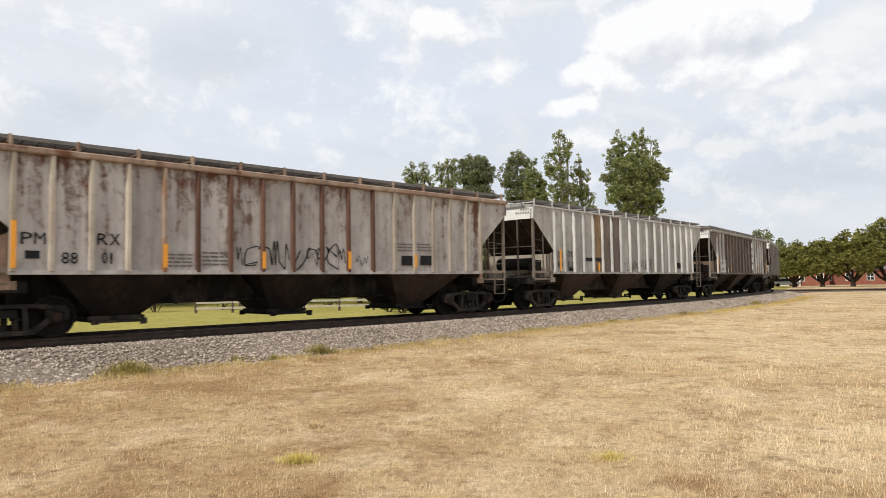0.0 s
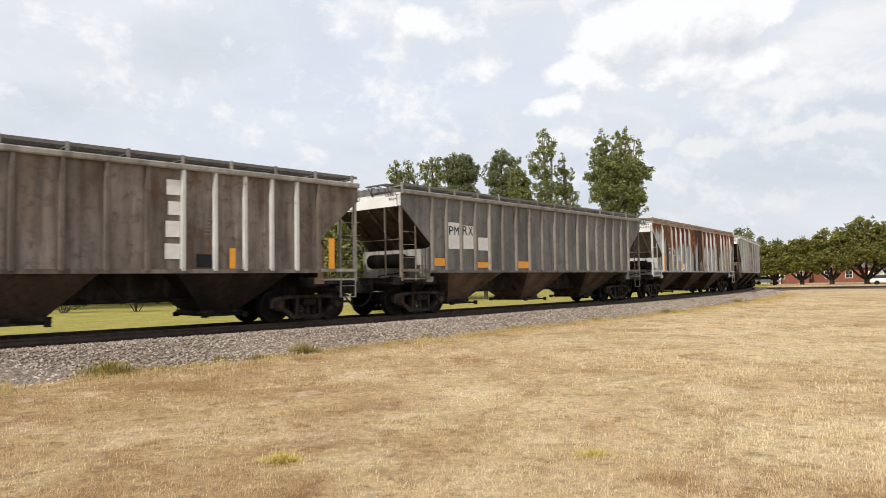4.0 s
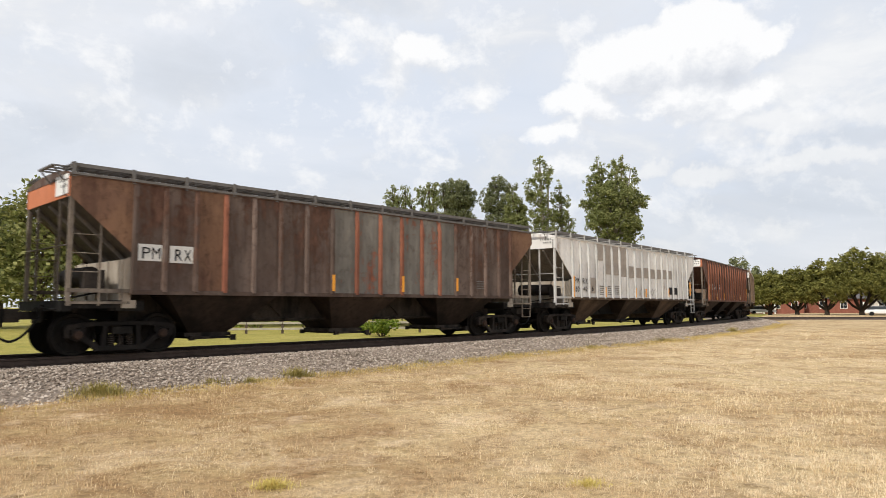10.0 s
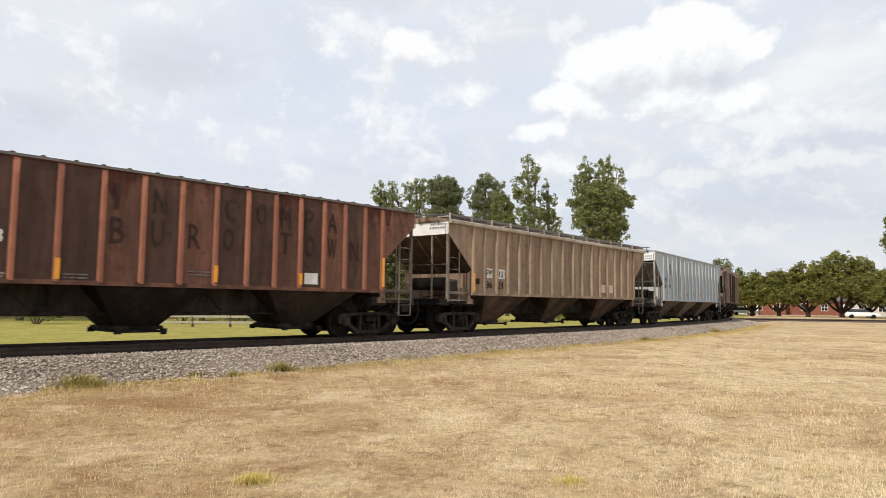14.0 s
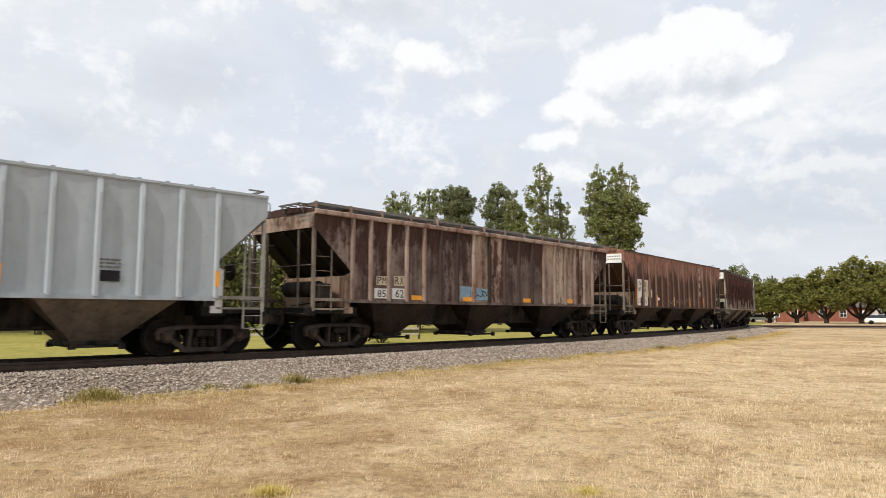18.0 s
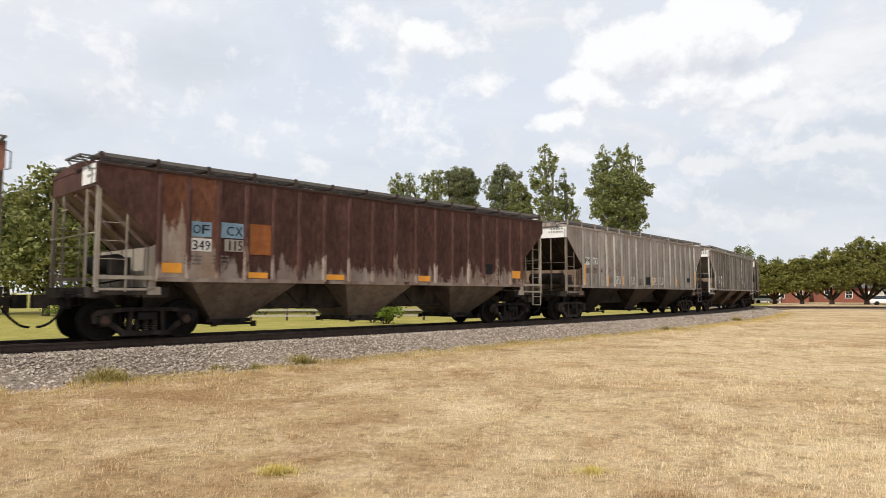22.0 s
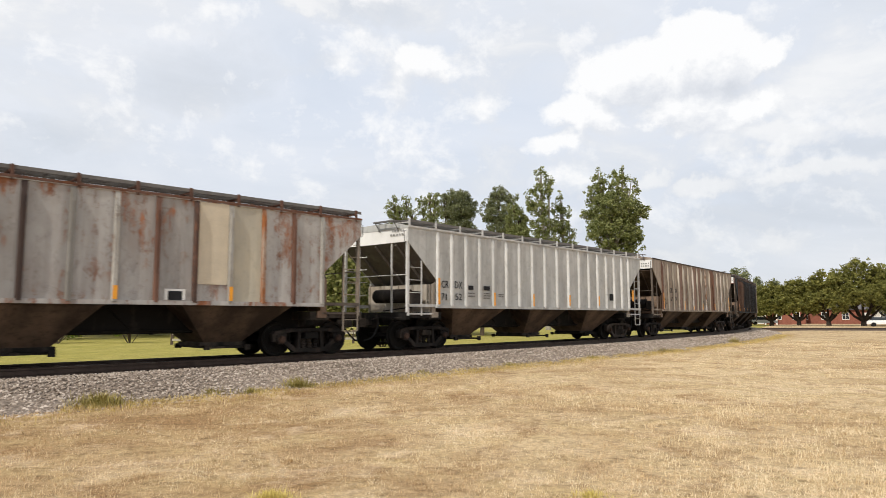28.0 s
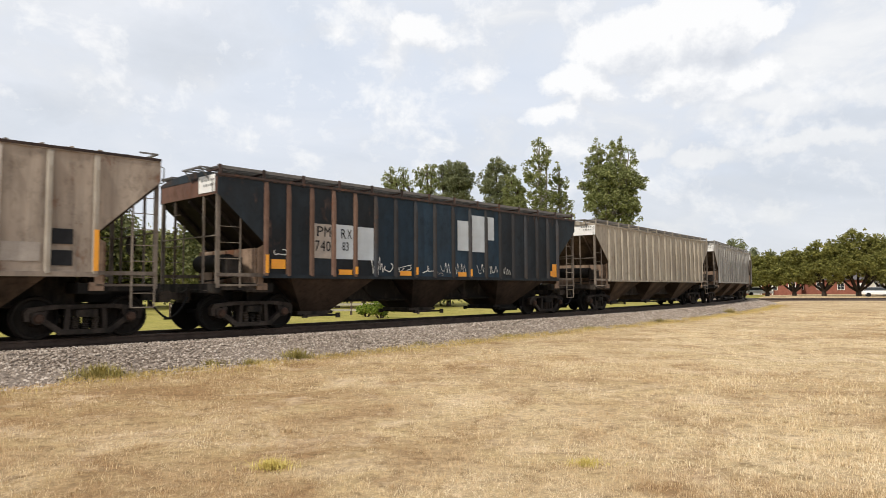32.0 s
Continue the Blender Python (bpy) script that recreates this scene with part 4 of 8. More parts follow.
    place("brake_wheel", shared("brake_wheel", brake_shape), M_STEEL, car, at=Matrix.Translation((8.3, 0.7, 2.2)) @ Matrix.Rotation(math.pi / 2, 4, "Z"))
    place("air_reservoir", shared("air_reservoir", tank_shape, True), M_FRAME, car)
    car["slot"] = len(CARS)
    CARS.append(car)
    return car


def between(car, x, w, gap):
    """The two posts between which something w wide at x belongs, less the gap on either side."""
    line = POSTS[car["panels"]]
    c = min(max(x + w / 2, line[0] + 0.01), line[-1] - 0.01)
    k = max(i for i in range(len(line) - 1) if line[i] <= c)
    return line[k] + gap, line[k + 1] - gap


def mark(car, name, x, z, w, h, material, label=""):
    """A flat patch of paint on the side sheet, or a narrow reflector on the face of a post."""
    narrow = name == "reflector" and w < 0.24 and h > w
    if narrow:                                              # a strip on the nearest post
        near = min(POSTS[car["panels"]], key=lambda p: abs(p - x - w / 2))
        if abs(near - x - w / 2) < 0.3:
            x, w = near - 0.05, 0.10
    elif name != "faded_letter" and w < 0.8:                # patches sit between two posts
        a, b = between(car, x, w, 0.068)
        w = min(w, b - a)
        x = min(max(x, a), b - w)
    out = 0.089 if narrow else (0.009 if name in ("black_plate", "reflector") else 0.004)
    return place(name, shared(("mark", round(w, 2), round(h, 2)), mark_shape(round(w, 2), round(h, 2))), material, car, label, at=(x, -SIDE - out, z))


def words(car, text, x, z, w, h, material):
    """Stencilled characters, evenly set and fitted into a box on the side sheet."""
    a, b = between(car, x, w, 0.09)
    w = min(w, b - a)
    x = min(max(x, a), b - w)
    cell = w / len(text)
    for i, ch in enumerate(text):
        key = ("lettering", ch)
        if key not in MESH:
            MESH[key] = lettering(ch, 1.0)
        xs = [v.co.x for v in MESH[key].vertices]
        zs = [v.co.z for v in MESH[key].vertices]
        wide = cell * (0.84 if len(text) > 1 else 1.0) * (0.35 if ch in "I1" and len(text) > 1 else 1.0)
        m = Matrix.Translation((x + (i + 0.5) * cell - wide / 2, -SIDE - 0.014, z)) @ Matrix.Diagonal((wide / (max(xs) - min(xs)), 1, h / (max(zs) - min(zs)), 1)) @ Matrix.Translation((-min(xs), 0, -min(zs)))
        place("stencil", MESH[key], material, car, "stencilled reporting mark", at=m)


def fine_print(car, x, z, w, h):
    """Small stencilling too fine to read: rows of plain bars."""
    bm = bmesh.new()
    n = max(2, round(h / 0.09))
    rng = random.Random(int(x * 100))
    for i in range(n):
        z0 = h * (i + 0.25) / n
        a = 0
        while a < w * 0.9:
            b = min(w, a + rng.uniform(0.08, 0.25))
            box(bm, a, b, -0.002, 0, z0, z0 + 0.45 * h / n)
            a = b + 0.03
    return part("fine_print", bm, M_PRINTMARK, car, "small faded stencilling", at=(x, -SIDE - 0.005, z))


def scrawl(car, x, z, w, h, material):
    """Spray-can loops and strokes: a flat ribbon on the side sheet."""
    rng = random.Random(int(1000 * abs(x) + 77 * z))
    bm = bmesh.new()
    pts = []
    loops = max(2, round(w / (0.20 + 0.18 * h)))
    for k in range(loops):
        cx, r = (k + 0.5) * w / loops, w / loops * rng.uniform(0.34, 0.60)
        if rng.random() < 0.45:                            # a jagged letter: up and down strokes
            n = rng.randint(3, 5)
            for i in range(n):
                pts.append((cx - r + 2 * r * (i + rng.uniform(-0.3, 0.3)) / n, h * (rng.uniform(0.6, 1.0) if i % 2 else rng.uniform(0.0, 0.35))))
            continue
        turn, start, way = rng.uniform(2.6, 5.4), rng.uniform(0, 6.28), rng.choice((-1, 1))
        cz, rz, lean = h * rng.uniform(0.40, 0.60), h * rng.uniform(0.22, 0.46), rng.uniform(-0.25, 0.45)
        for i in range(12):
            a = start + way * turn * i / 11
            dz = rz * math.sin(a) * (1 + 0.25 * math.sin(2.1 * a + k))
            pts.append((cx + r * math.cos(a) + lean * dz, cz + dz))
    wide = min(0.036, 0.045 * h + 0.010)
    prev = None
    for (x0, z0), (x1, z1) in zip(pts, pts[1:]):
        d = Vector((x1 - x0, z1 - z0))
        if d.length < 1e-4:
            continue
        n = Vector((-d.y, d.x)).normalized() * wide / 2 * rng.uniform(0.7, 1.2)
        cur = [bm.verts.new((x1 + n.x, 0, z1 + n.y)), bm.verts.new((x1 - n.x, 0, z1 - n.y))]
        if prev:
            bm.faces.new((prev[0], prev[1], cur[1], cur[0]))
        prev = cur
    return part("graffiti", bm, material, car, "sprayed graffiti scrawl", at=(x, -SIDE - 0.011, z))

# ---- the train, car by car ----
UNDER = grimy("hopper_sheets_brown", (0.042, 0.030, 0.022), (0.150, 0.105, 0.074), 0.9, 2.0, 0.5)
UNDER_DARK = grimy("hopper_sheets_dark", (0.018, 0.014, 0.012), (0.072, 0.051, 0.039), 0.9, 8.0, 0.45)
P_SLOPE = grimy("grey_slope_sheet_paint", (0.13, 0.115, 0.10), (0.26, 0.23, 0.20), 1.2, 3.0, 0.5)
UNDER_PALE = grimy("hopper_sheets_pale", (0.09, 0.072, 0.058), (0.22, 0.175, 0.135), 0.9, 4.0, 0.6)
P_FRAME = grimy("grimy_end_frame_paint", (0.11, 0.09, 0.075), (0.30, 0.25, 0.20), 1.5, 6.0, 0.55)
P_BULK = car_paint("rusty_bulkhead_paint", (0.34, 0.24, 0.17), (0.20, 0.13, 0.09), rust=0.3, soot=0.5, seed=17)
GREY = (0.50, 0.50, 0.49)
HEAD_WHITE = car_paint("white_end_sheet", (0.84, 0.83, 0.80), (0.74, 0.72, 0.69), rust=0.12, soot=0.06, panels=0.03, seed=3)
SPEC = [
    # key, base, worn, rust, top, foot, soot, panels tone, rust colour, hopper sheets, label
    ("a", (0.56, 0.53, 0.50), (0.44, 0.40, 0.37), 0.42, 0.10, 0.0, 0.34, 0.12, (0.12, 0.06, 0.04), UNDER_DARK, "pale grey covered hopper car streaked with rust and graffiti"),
    ("b", (0.46, 0.45, 0.43), (0.36, 0.34, 0.31), 0.16, 0.0, 0.0, 0.40, 0.16, (0.22, 0.13, 0.07), UNDER_DARK, "faded grey covered hopper car with tan panels"),
    ("c", (0.37, 0.315, 0.28), (0.25, 0.20, 0.165), 0.26, 0.05, 0.0, 0.55, 0.16, (0.13, 0.075, 0.045), UNDER_DARK, "dirty grey-brown covered hopper car with white number patches"),
    ("d", (0.30, 0.29, 0.28), (0.22, 0.21, 0.20), 0.12, 0.0, 0.0, 0.45, 0.12, (0.12, 0.07, 0.045), UNDER, "dark grey covered hopper car with orange reflectors"),
    ("e", (0.55, 0.58, 0.59), (0.47, 0.48, 0.48), 0.20, 0.0, 0.0, 0.34, 0.14, (0.135, 0.046, 0.025), UNDER, "pale blue-grey covered hopper car rusting red from the roof down"),
    ("f", (0.52, 0.51, 0.49), (0.41, 0.39, 0.37), 0.18, 0.0, 0.0, 0.42, 0.12, (0.13, 0.075, 0.05), UNDER_DARK, "light grey covered hopper car with soot streaks and scrawled graffiti"),
    ("g", (0.24, 0.18, 0.15), (0.15, 0.10, 0.08), 0.55, 0.10, 0.0, 0.45, 0.24, (0.105, 0.058, 0.042), UNDER_DARK, "rust-brown covered hopper car with two white letter patches"),
    ("h", (0.66, 0.65, 0.63), (0.56, 0.54, 0.52), 0.12, 0.0, 0.0, 0.22, 0.08, (0.2, 0.12, 0.08), UNDER, "white covered hopper car with grey overpainted blocks"),
    ("i", (0.17, 0.080, 0.054), (0.115, 0.060, 0.044), 0.25, 0.05, 0.0, 0.45, 0.24, (0.09, 0.04, 0.03), UNDER_DARK, "oxide-red covered hopper car with dark panels"),
    ("j", (0.40, 0.295, 0.21), (0.31, 0.22, 0.155), 0.20, 0.05, 0.0, 0.40, 0.10, (0.17, 0.085, 0.05), UNDER, "tan covered hopper car with brown streaks"),
    ("k", (0.49, 0.54, 0.58), (0.43, 0.47, 0.50), 0.02, 0.0, 0.0, 0.14, 0.05, (0.2, 0.12, 0.08), UNDER_PALE, "clean blue-grey covered hopper car"),
    ("l", (0.30, 0.23, 0.20), (0.14, 0.10, 0.085), 0.72, 0.06, 0.0, 0.40, 0.22, (0.060, 0.034, 0.028), UNDER_DARK, "rusted dark brown covered hopper car with pale worn patches"),
    ("m", (0.060, 0.030, 0.025), (0.095, 0.048, 0.036), 0.26, 0.12, 0.10, 0.25, 0.18, (0.27, 0.135, 0.10), UNDER_DARK, "rusted maroon-brown covered hopper car with white patches"),
    ("n", (0.33, 0.275, 0.235), (0.24, 0.17, 0.135), 0.62, 0.10, 0.0, 0.20, 0.08, (0.084, 0.043, 0.035), UNDER_PALE, "dark red-brown covered hopper car, pale paint showing along the sill"),
    ("o", (0.50, 0.445, 0.405), (0.41, 0.345, 0.30), 0.30, 0.04, 0.05, 0.40, 0.14, (0.20, 0.115, 0.07), UNDER_DARK, "light grey covered hopper car with white graffiti along the sill"),
    ("p", (0.40, 0.36, 0.32), (0.30, 0.25, 0.21), 0.32, 0.05, 0.05, 0.42, 0.20, (0.16, 0.085, 0.05), UNDER, "weathered grey and tan covered hopper car with brown panels"),
    ("q", (0.50, 0.48, 0.455), (0.40, 0.36, 0.33), 0.50, 0.06, 0.04, 0.30, 0.16, (0.25, 0.105, 0.055), UNDER, "pale grey covered hopper car with orange rust and cream patch panels"),
    ("r", (0.50, 0.50, 0.48), (0.44, 0.43, 0.41), 0.04, 0.0, 0.0, 0.28, 0.06, (0.2, 0.12, 0.08), UNDER, "light grey covered hopper car, lightly soiled"),
    ("s", (0.35, 0.29, 0.235), (0.28, 0.225, 0.18), 0.30, 0.05, 0.05, 0.40, 0.16, (0.16, 0.085, 0.055), UNDER, "tan-brown covered hopper car with rusty posts"),
    ("t", (0.050, 0.068, 0.085), (0.042, 0.047, 0.054), 0.22, 0.08, 0.0, 0.40, 0.24, (0.075, 0.05, 0.042), UNDER_DARK, "dark blue covered hopper car with white patches and graffiti"),
    ("u", (0.44, 0.39, 0.31), (0.36, 0.31, 0.25), 0.14, 0.0, 0.0, 0.35, 0.10, (0.17, 0.10, 0.06), UNDER, "beige covered hopper car"),
    ("v", (0.46, 0.45, 0.42), (0.38, 0.36, 0.33), 0.12, 0.0, 0.0, 0.35, 0.10, (0.17, 0.10, 0.06), UNDER, "light grey covered hopper car behind a beige one"),
    ("w", (0.36, 0.33, 0.30), (0.28, 0.25, 0.22), 0.2, 0.0, 0.0, 0.4, 0.12, (0.15, 0.09, 0.05), UNDER_DARK, "grey-brown covered hopper car at the bend"),
]
RUSTY_ENDS = "gilmn"
PANELS = {"q": 15, "k": 15, "s": 15, "m": 15}
RAILED = "acdfjlp"                       # cars with a heavy bar along the roof's edge
LIFT = {"k": 1.062, "m": 1.062, "s": 1.055, "i": 1.022}
BARE = "ikms"                             # cars with no walk along the roof's edge
NUDGE = {'c': -0.05, 'e': -0.09, 'f': -0.14, 'g': -0.29, 'h': -0.25, 'i': -0.14, 'j': -0.11, 'k': -0.06, 'l': -0.24, 'm': -0.08, 'n': 0.01, 'o': 0.15, 'p': 0.21, 'q': -0.09, 'r': 0.14, 's': 0.05, 't': -0.18}
# where each car's leading corner stands on the line at 10 s
FRONT = [0.15 + PITCH * i - SPEED * 10 + NUDGE.get(s[0], 0) for i, s in enumerate(SPEC)]

P_TAN = car_paint("tan_panel_paint", (0.30, 0.20, 0.11), rust=0.15, soot=0.4, seed=2)
P_UMBER = car_paint("umber_panel_paint", (0.205, 0.165, 0.14), rust=0.2, soot=0.5, seed=5)
P_GREYWORN = car_paint("worn_grey_panel_paint", (0.27, 0.25, 0.22), rust=0.28, soot=0.4, rust_col=(0.24, 0.075, 0.04), seed=6)
P_ORANGE = car_paint("faded_orange_paint", (0.33, 0.13, 0.078), (0.23, 0.09, 0.058), rust=0.15, soot=0.3, panels=0.2, seed=8)
P_MAROON = car_paint("dark_oxide_paint", (0.115, 0.064, 0.048), (0.080, 0.048, 0.038), rust=0.1, soot=0.4, seed=9)
P_PALE = car_paint("pale_flaking_paint", (0.50, 0.40, 0.32), (0.30, 0.20, 0.15), rust=0.58, soot=0.5, rust_col=(0.075, 0.038, 0.030), seed=11)
P_BLUE = car_paint("bright_blue_paint", (0.027, 0.052, 0.080), (0.023, 0.036, 0.050), rust=0.05, soot=0.35, rust_col=(0.06, 0.06, 0.065), panels=0.3, seed=12)
P_CREAM = car_paint("cream_post_paint", (0.48, 0.43, 0.36), (0.36, 0.30, 0.24), rust=0.15, soot=0.25, panels=0.25, seed=13)
P_WHITE = car_paint("white_post_paint", (0.62, 0.61, 0.59), (0.50, 0.49, 0.47), rust=0.12, soot=0.2, seed=14)
P_RUSTPOST = car_paint("rusty_post_paint", (0.16, 0.085, 0.06), (0.11, 0.06, 0.045), rust=0.4, soot=0.3, panels=0.25, seed=15)
P_DARKPOST = car_paint("dark_rusty_post_paint", (0.075, 0.050, 0.042), (0.05, 0.036, 0.032), rust=0.35, soot=0.3, panels=0.35, rust_col=(0.15, 0.075, 0.05), seed=18)
P_GREYPOST = car_paint("grey_post_paint", (0.36, 0.34, 0.31), (0.27, 0.25, 0.22), rust=0.25, soot=0.35, panels=0.3, seed=16)
P_EHEAVY = car_paint("rust_run_paint", (0.42, 0.40, 0.36), (0.30, 0.24, 0.19), rust=0.78, soot=0.5, rust_col=(0.085, 0.040, 0.024), drip=2.0, ragged=0.5, seed=19)
P_ERUN = car_paint("rust_streaked_paint", (0.46, 0.46, 0.44), (0.42, 0.38, 0.33), rust=0.42, soot=0.35, rust_col=(0.20, 0.085, 0.04), drip=1.0, ragged=0.7, seed=20)
P_NEND = car_paint("flaked_rust_paint", (0.50, 0.44, 0.38), (0.36, 0.25, 0.18), rust=0.45, soot=0.3, rust_col=(0.16, 0.07, 0.042), drip=1.1, ragged=0.7, seed=21)
P_LPOST = car_paint("pinkish_worn_post_paint", (0.36, 0.28, 0.235), (0.24, 0.16, 0.13), rust=0.35, soot=0.35, panels=0.2, seed=22)
P_MPOST = car_paint("brown_worn_post_paint", (0.20, 0.125, 0.09), (0.13, 0.075, 0.055), rust=0.25, soot=0.3, panels=0.25, seed=23)
P_TPOST = car_paint("dark_blue_post_paint", (0.045, 0.050, 0.058), (0.050, 0.042, 0.038), rust=0.25, soot=0.3, panels=0.35, rust_col=(0.10, 0.06, 0.045), seed=24)
P_EGUSSET = car_paint("rust_topped_gusset_paint", (0.48, 0.51, 0.52), (0.41, 0.42, 0.42), rust=0.25, soot=0.25, rust_col=(0.15, 0.062, 0.027), drip=0.75, ragged=0.35, seed=25)
P_ORANGEHEAD = car_paint("bright_orange_end_paint", (0.66, 0.23, 0.11), (0.56, 0.19, 0.09), rust=0.12, soot=0.15, panels=0.04, seed=32)
P_IPOST = car_paint("salmon_post_paint", (0.36, 0.150, 0.092), (0.27, 0.115, 0.075), rust=0.1, soot=0.25, panels=0.12, seed=33)
P_STAINPOST = car_paint("rust_stained_white_post_paint", (0.52, 0.48, 0.44), (0.40, 0.33, 0.27), rust=0.5, soot=0.25, panels=0.15, rust_col=(0.19, 0.10, 0.06), seed=34)
P_SROSE = car_paint("faded_rose_brown_paint", (0.30, 0.20, 0.155), (0.24, 0.155, 0.12), rust=0.2, soot=0.25, panels=0.08, seed=35)
P_SRUST = car_paint("rust_orange_brown_paint", (0.30, 0.165, 0.105), (0.22, 0.125, 0.085), rust=0.3, soot=0.25, panels=0.08, seed=36)
P_ORANGEPOST = car_paint("orange_rusted_post_paint", (0.40, 0.33, 0.27), (0.30, 0.20, 0.14), rust=0.62, soot=0.3, panels=0.2, rust_col=(0.26, 0.10, 0.04), seed=26)
P_TANRAIL = car_paint("rust_stained_tan_rail_paint", (0.38, 0.29, 0.22), (0.28, 0.19, 0.14), rust=0.3, soot=0.3, panels=0.1, seed=27)
P_DPOST = car_paint("dull_grey_post_paint", (0.30, 0.28, 0.25), (0.24, 0.21, 0.18), rust=0.2, soot=0.3, panels=0.2, seed=28)
P_GTAN = car_paint("orange_brown_worn_paint", (0.24, 0.135, 0.08), (0.16, 0.09, 0.06), rust=0.35, soot=0.35, panels=0.15, rust_col=(0.10, 0.055, 0.04), seed=29)
P_KPOST = car_paint("blue_grey_post_paint", (0.44, 0.48, 0.52), (0.40, 0.43, 0.46), rust=0.02, soot=0.1, panels=0.06, seed=30)
P_QCREAM = car_paint("cream_repair_panel_paint", (0.56, 0.50, 0.38), (0.47, 0.43, 0.35), rust=0.12, soot=0.15, panels=0.05, seed=31)
LOOK = {
    "a": dict(other={"posts": {4: P_ORANGEPOST, 5: P_RUSTPOST, 6: P_RUSTPOST, 7: P_RUSTPOST, 8: P_RUSTPOST, 9: P_RUSTPOST, 10: P_RUSTPOST, 11: P_RUSTPOST}}, post_mat=P_CREAM, eave_mat=P_TANRAIL),
    "b": dict(other={4: P_TAN, 5: P_UMBER, 6: P_UMBER}, post_mat=P_WHITE, eave_mat=P_WHITE, bulk=P_CREAM),
    "c": dict(frame_mat=P_GREYPOST, other={"posts": {0: P_WHITE, 1: P_WHITE, 2: P_WHITE, 12: P_WHITE, 13: P_WHITE, 14: P_WHITE, 15: P_WHITE, 16: P_WHITE}}, eave_mat=P_GREYPOST, post_mat=P_UMBER),
    "d": dict(post_mat=P_DPOST, eave_mat=P_DPOST, bulk=P_GREYPOST),
    "e": dict(other={"gusset": P_EGUSSET, 0: P_ERUN, 1: P_ERUN, 6: P_ERUN, 8: P_EHEAVY, 12: P_ERUN, 13: P_ERUN, 16: P_ERUN, "posts": {1: P_DARKPOST, 2: P_CREAM, 7: P_DARKPOST, 8: P_DARKPOST, 9: P_ORANGEPOST, 13: P_DARKPOST, 15: P_CREAM, 16: P_ORANGEPOST}}, post_mat=P_WHITE, eave_mat=P_TANRAIL, walk_mat=P_TANRAIL, bulk=P_WHITE, frame_mat=P_WHITE, slope_mat=P_SLOPE),
    "f": dict(post_mat=P_WHITE, eave_mat=P_WHITE, other={"posts": {7: P_STAINPOST, 8: P_STAINPOST, 9: P_STAINPOST, 11: P_GREYPOST, 13: P_STAINPOST}}),
    "g": dict(other={7: P_GREYWORN, 8: P_GREYWORN, 9: P_GREYWORN, 10: P_GREYWORN, 11: P_GREYWORN, 12: P_GREYWORN, "gusset": P_GTAN, 2: P_GTAN, "posts": {3: P_ORANGE, 8: P_ORANGE, 9: P_ORANGE, 10: P_ORANGE, 11: P_ORANGE, 12: P_ORANGE}}, head=P_ORANGEHEAD, placard=HEAD_WHITE, bulk=P_CREAM, slope_mat=P_SLOPE, eave_mat=M_BOARD),
    "h": dict(post_mat=P_WHITE, bulk=P_CREAM, frame_mat=P_WHITE, slope_mat=P_SLOPE, eave_mat=P_WHITE, sill_mat=UNDER),
    "i": dict(slope_mat=P_RUSTPOST, other={i: P_MAROON for i in (4, 5, 6, 8, 10, 11, 13, 15)}, post_mat=P_IPOST, head=P_ORANGEHEAD, eave_mat=M_BOARD, placard=HEAD_WHITE),
    "j": dict(eave_mat=P_CREAM, post_mat=None),
    "k": dict(slope_mat=P_SLOPE, post_mat=P_KPOST, bulk=P_WHITE, frame_mat=P_GREYPOST),
    "l": dict(other={7: P_PALE, 8: P_PALE, 12: P_PALE, 13: P_PALE, 14: P_PALE, 15: P_PALE, 16: P_PALE, "posts": {0: P_LPOST, 1: P_LPOST, 2: P_LPOST, 3: P_LPOST, 4: P_LPOST, 7: P_LPOST, 12: P_LPOST, 13: P_LPOST, 14: P_LPOST, 15: P_LPOST, 16: P_LPOST, 17: P_LPOST}}, eave_mat=P_LPOST, head=P_PALE, post_mat=P_DARKPOST),
    "m": dict(placard=HEAD_WHITE, post_mat=P_MPOST, eave_mat=P_DARKPOST, slope_mat=P_RUSTPOST),
    "n": dict(other={0: P_NEND, 1: P_NEND}, placard=HEAD_WHITE, bulk=P_CREAM, slope_mat=P_LPOST, frame_mat=P_CREAM, eave_mat=P_DARKPOST),
    "o": dict(post_mat=P_GREYPOST),
    "p": dict(frame_mat=P_WHITE, slope_mat=P_SLOPE, other={5: P_UMBER, 8: P_UMBER}, eave_mat=P_GREYPOST, post_mat=P_GREYPOST),
    "q": dict(other={"posts": {0: P_DARKPOST, 2: P_RUSTPOST, 3: P_RUSTPOST, 7: P_DARKPOST, 10: P_RUSTPOST, 11: P_DARKPOST, 13: P_ORANGEPOST, 14: P_RUSTPOST}, 12: P_QCREAM}, post_mat=P_GREYPOST, eave_mat=P_RUSTPOST),
    "r": dict(post_mat=P_WHITE, frame_mat=P_WHITE, bulk=P_CREAM, slope_mat=P_SLOPE, eave_mat=P_WHITE),
    "s": dict(other={3: P_SROSE, 6: P_SROSE, 7: P_SROSE, 10: P_SRUST, "posts": {0: P_RUSTPOST, 6: P_STAINPOST, 9: P_STAINPOST, 11: P_RUSTPOST, 13: P_STAINPOST}}, post_mat=P_CREAM, eave_mat=P_DARKPOST),
    "t": dict(other={**{i: P_BLUE for i in (5, 6, 7, 8, 9, 10, 11)}, "posts": {0: P_MPOST, 1: P_MPOST, 2: P_MPOST, 3: P_MPOST, 4: P_MPOST}}, post_mat=P_TPOST, head=P_RUSTPOST, placard=HEAD_WHITE, eave_mat=P_DARKPOST),
}

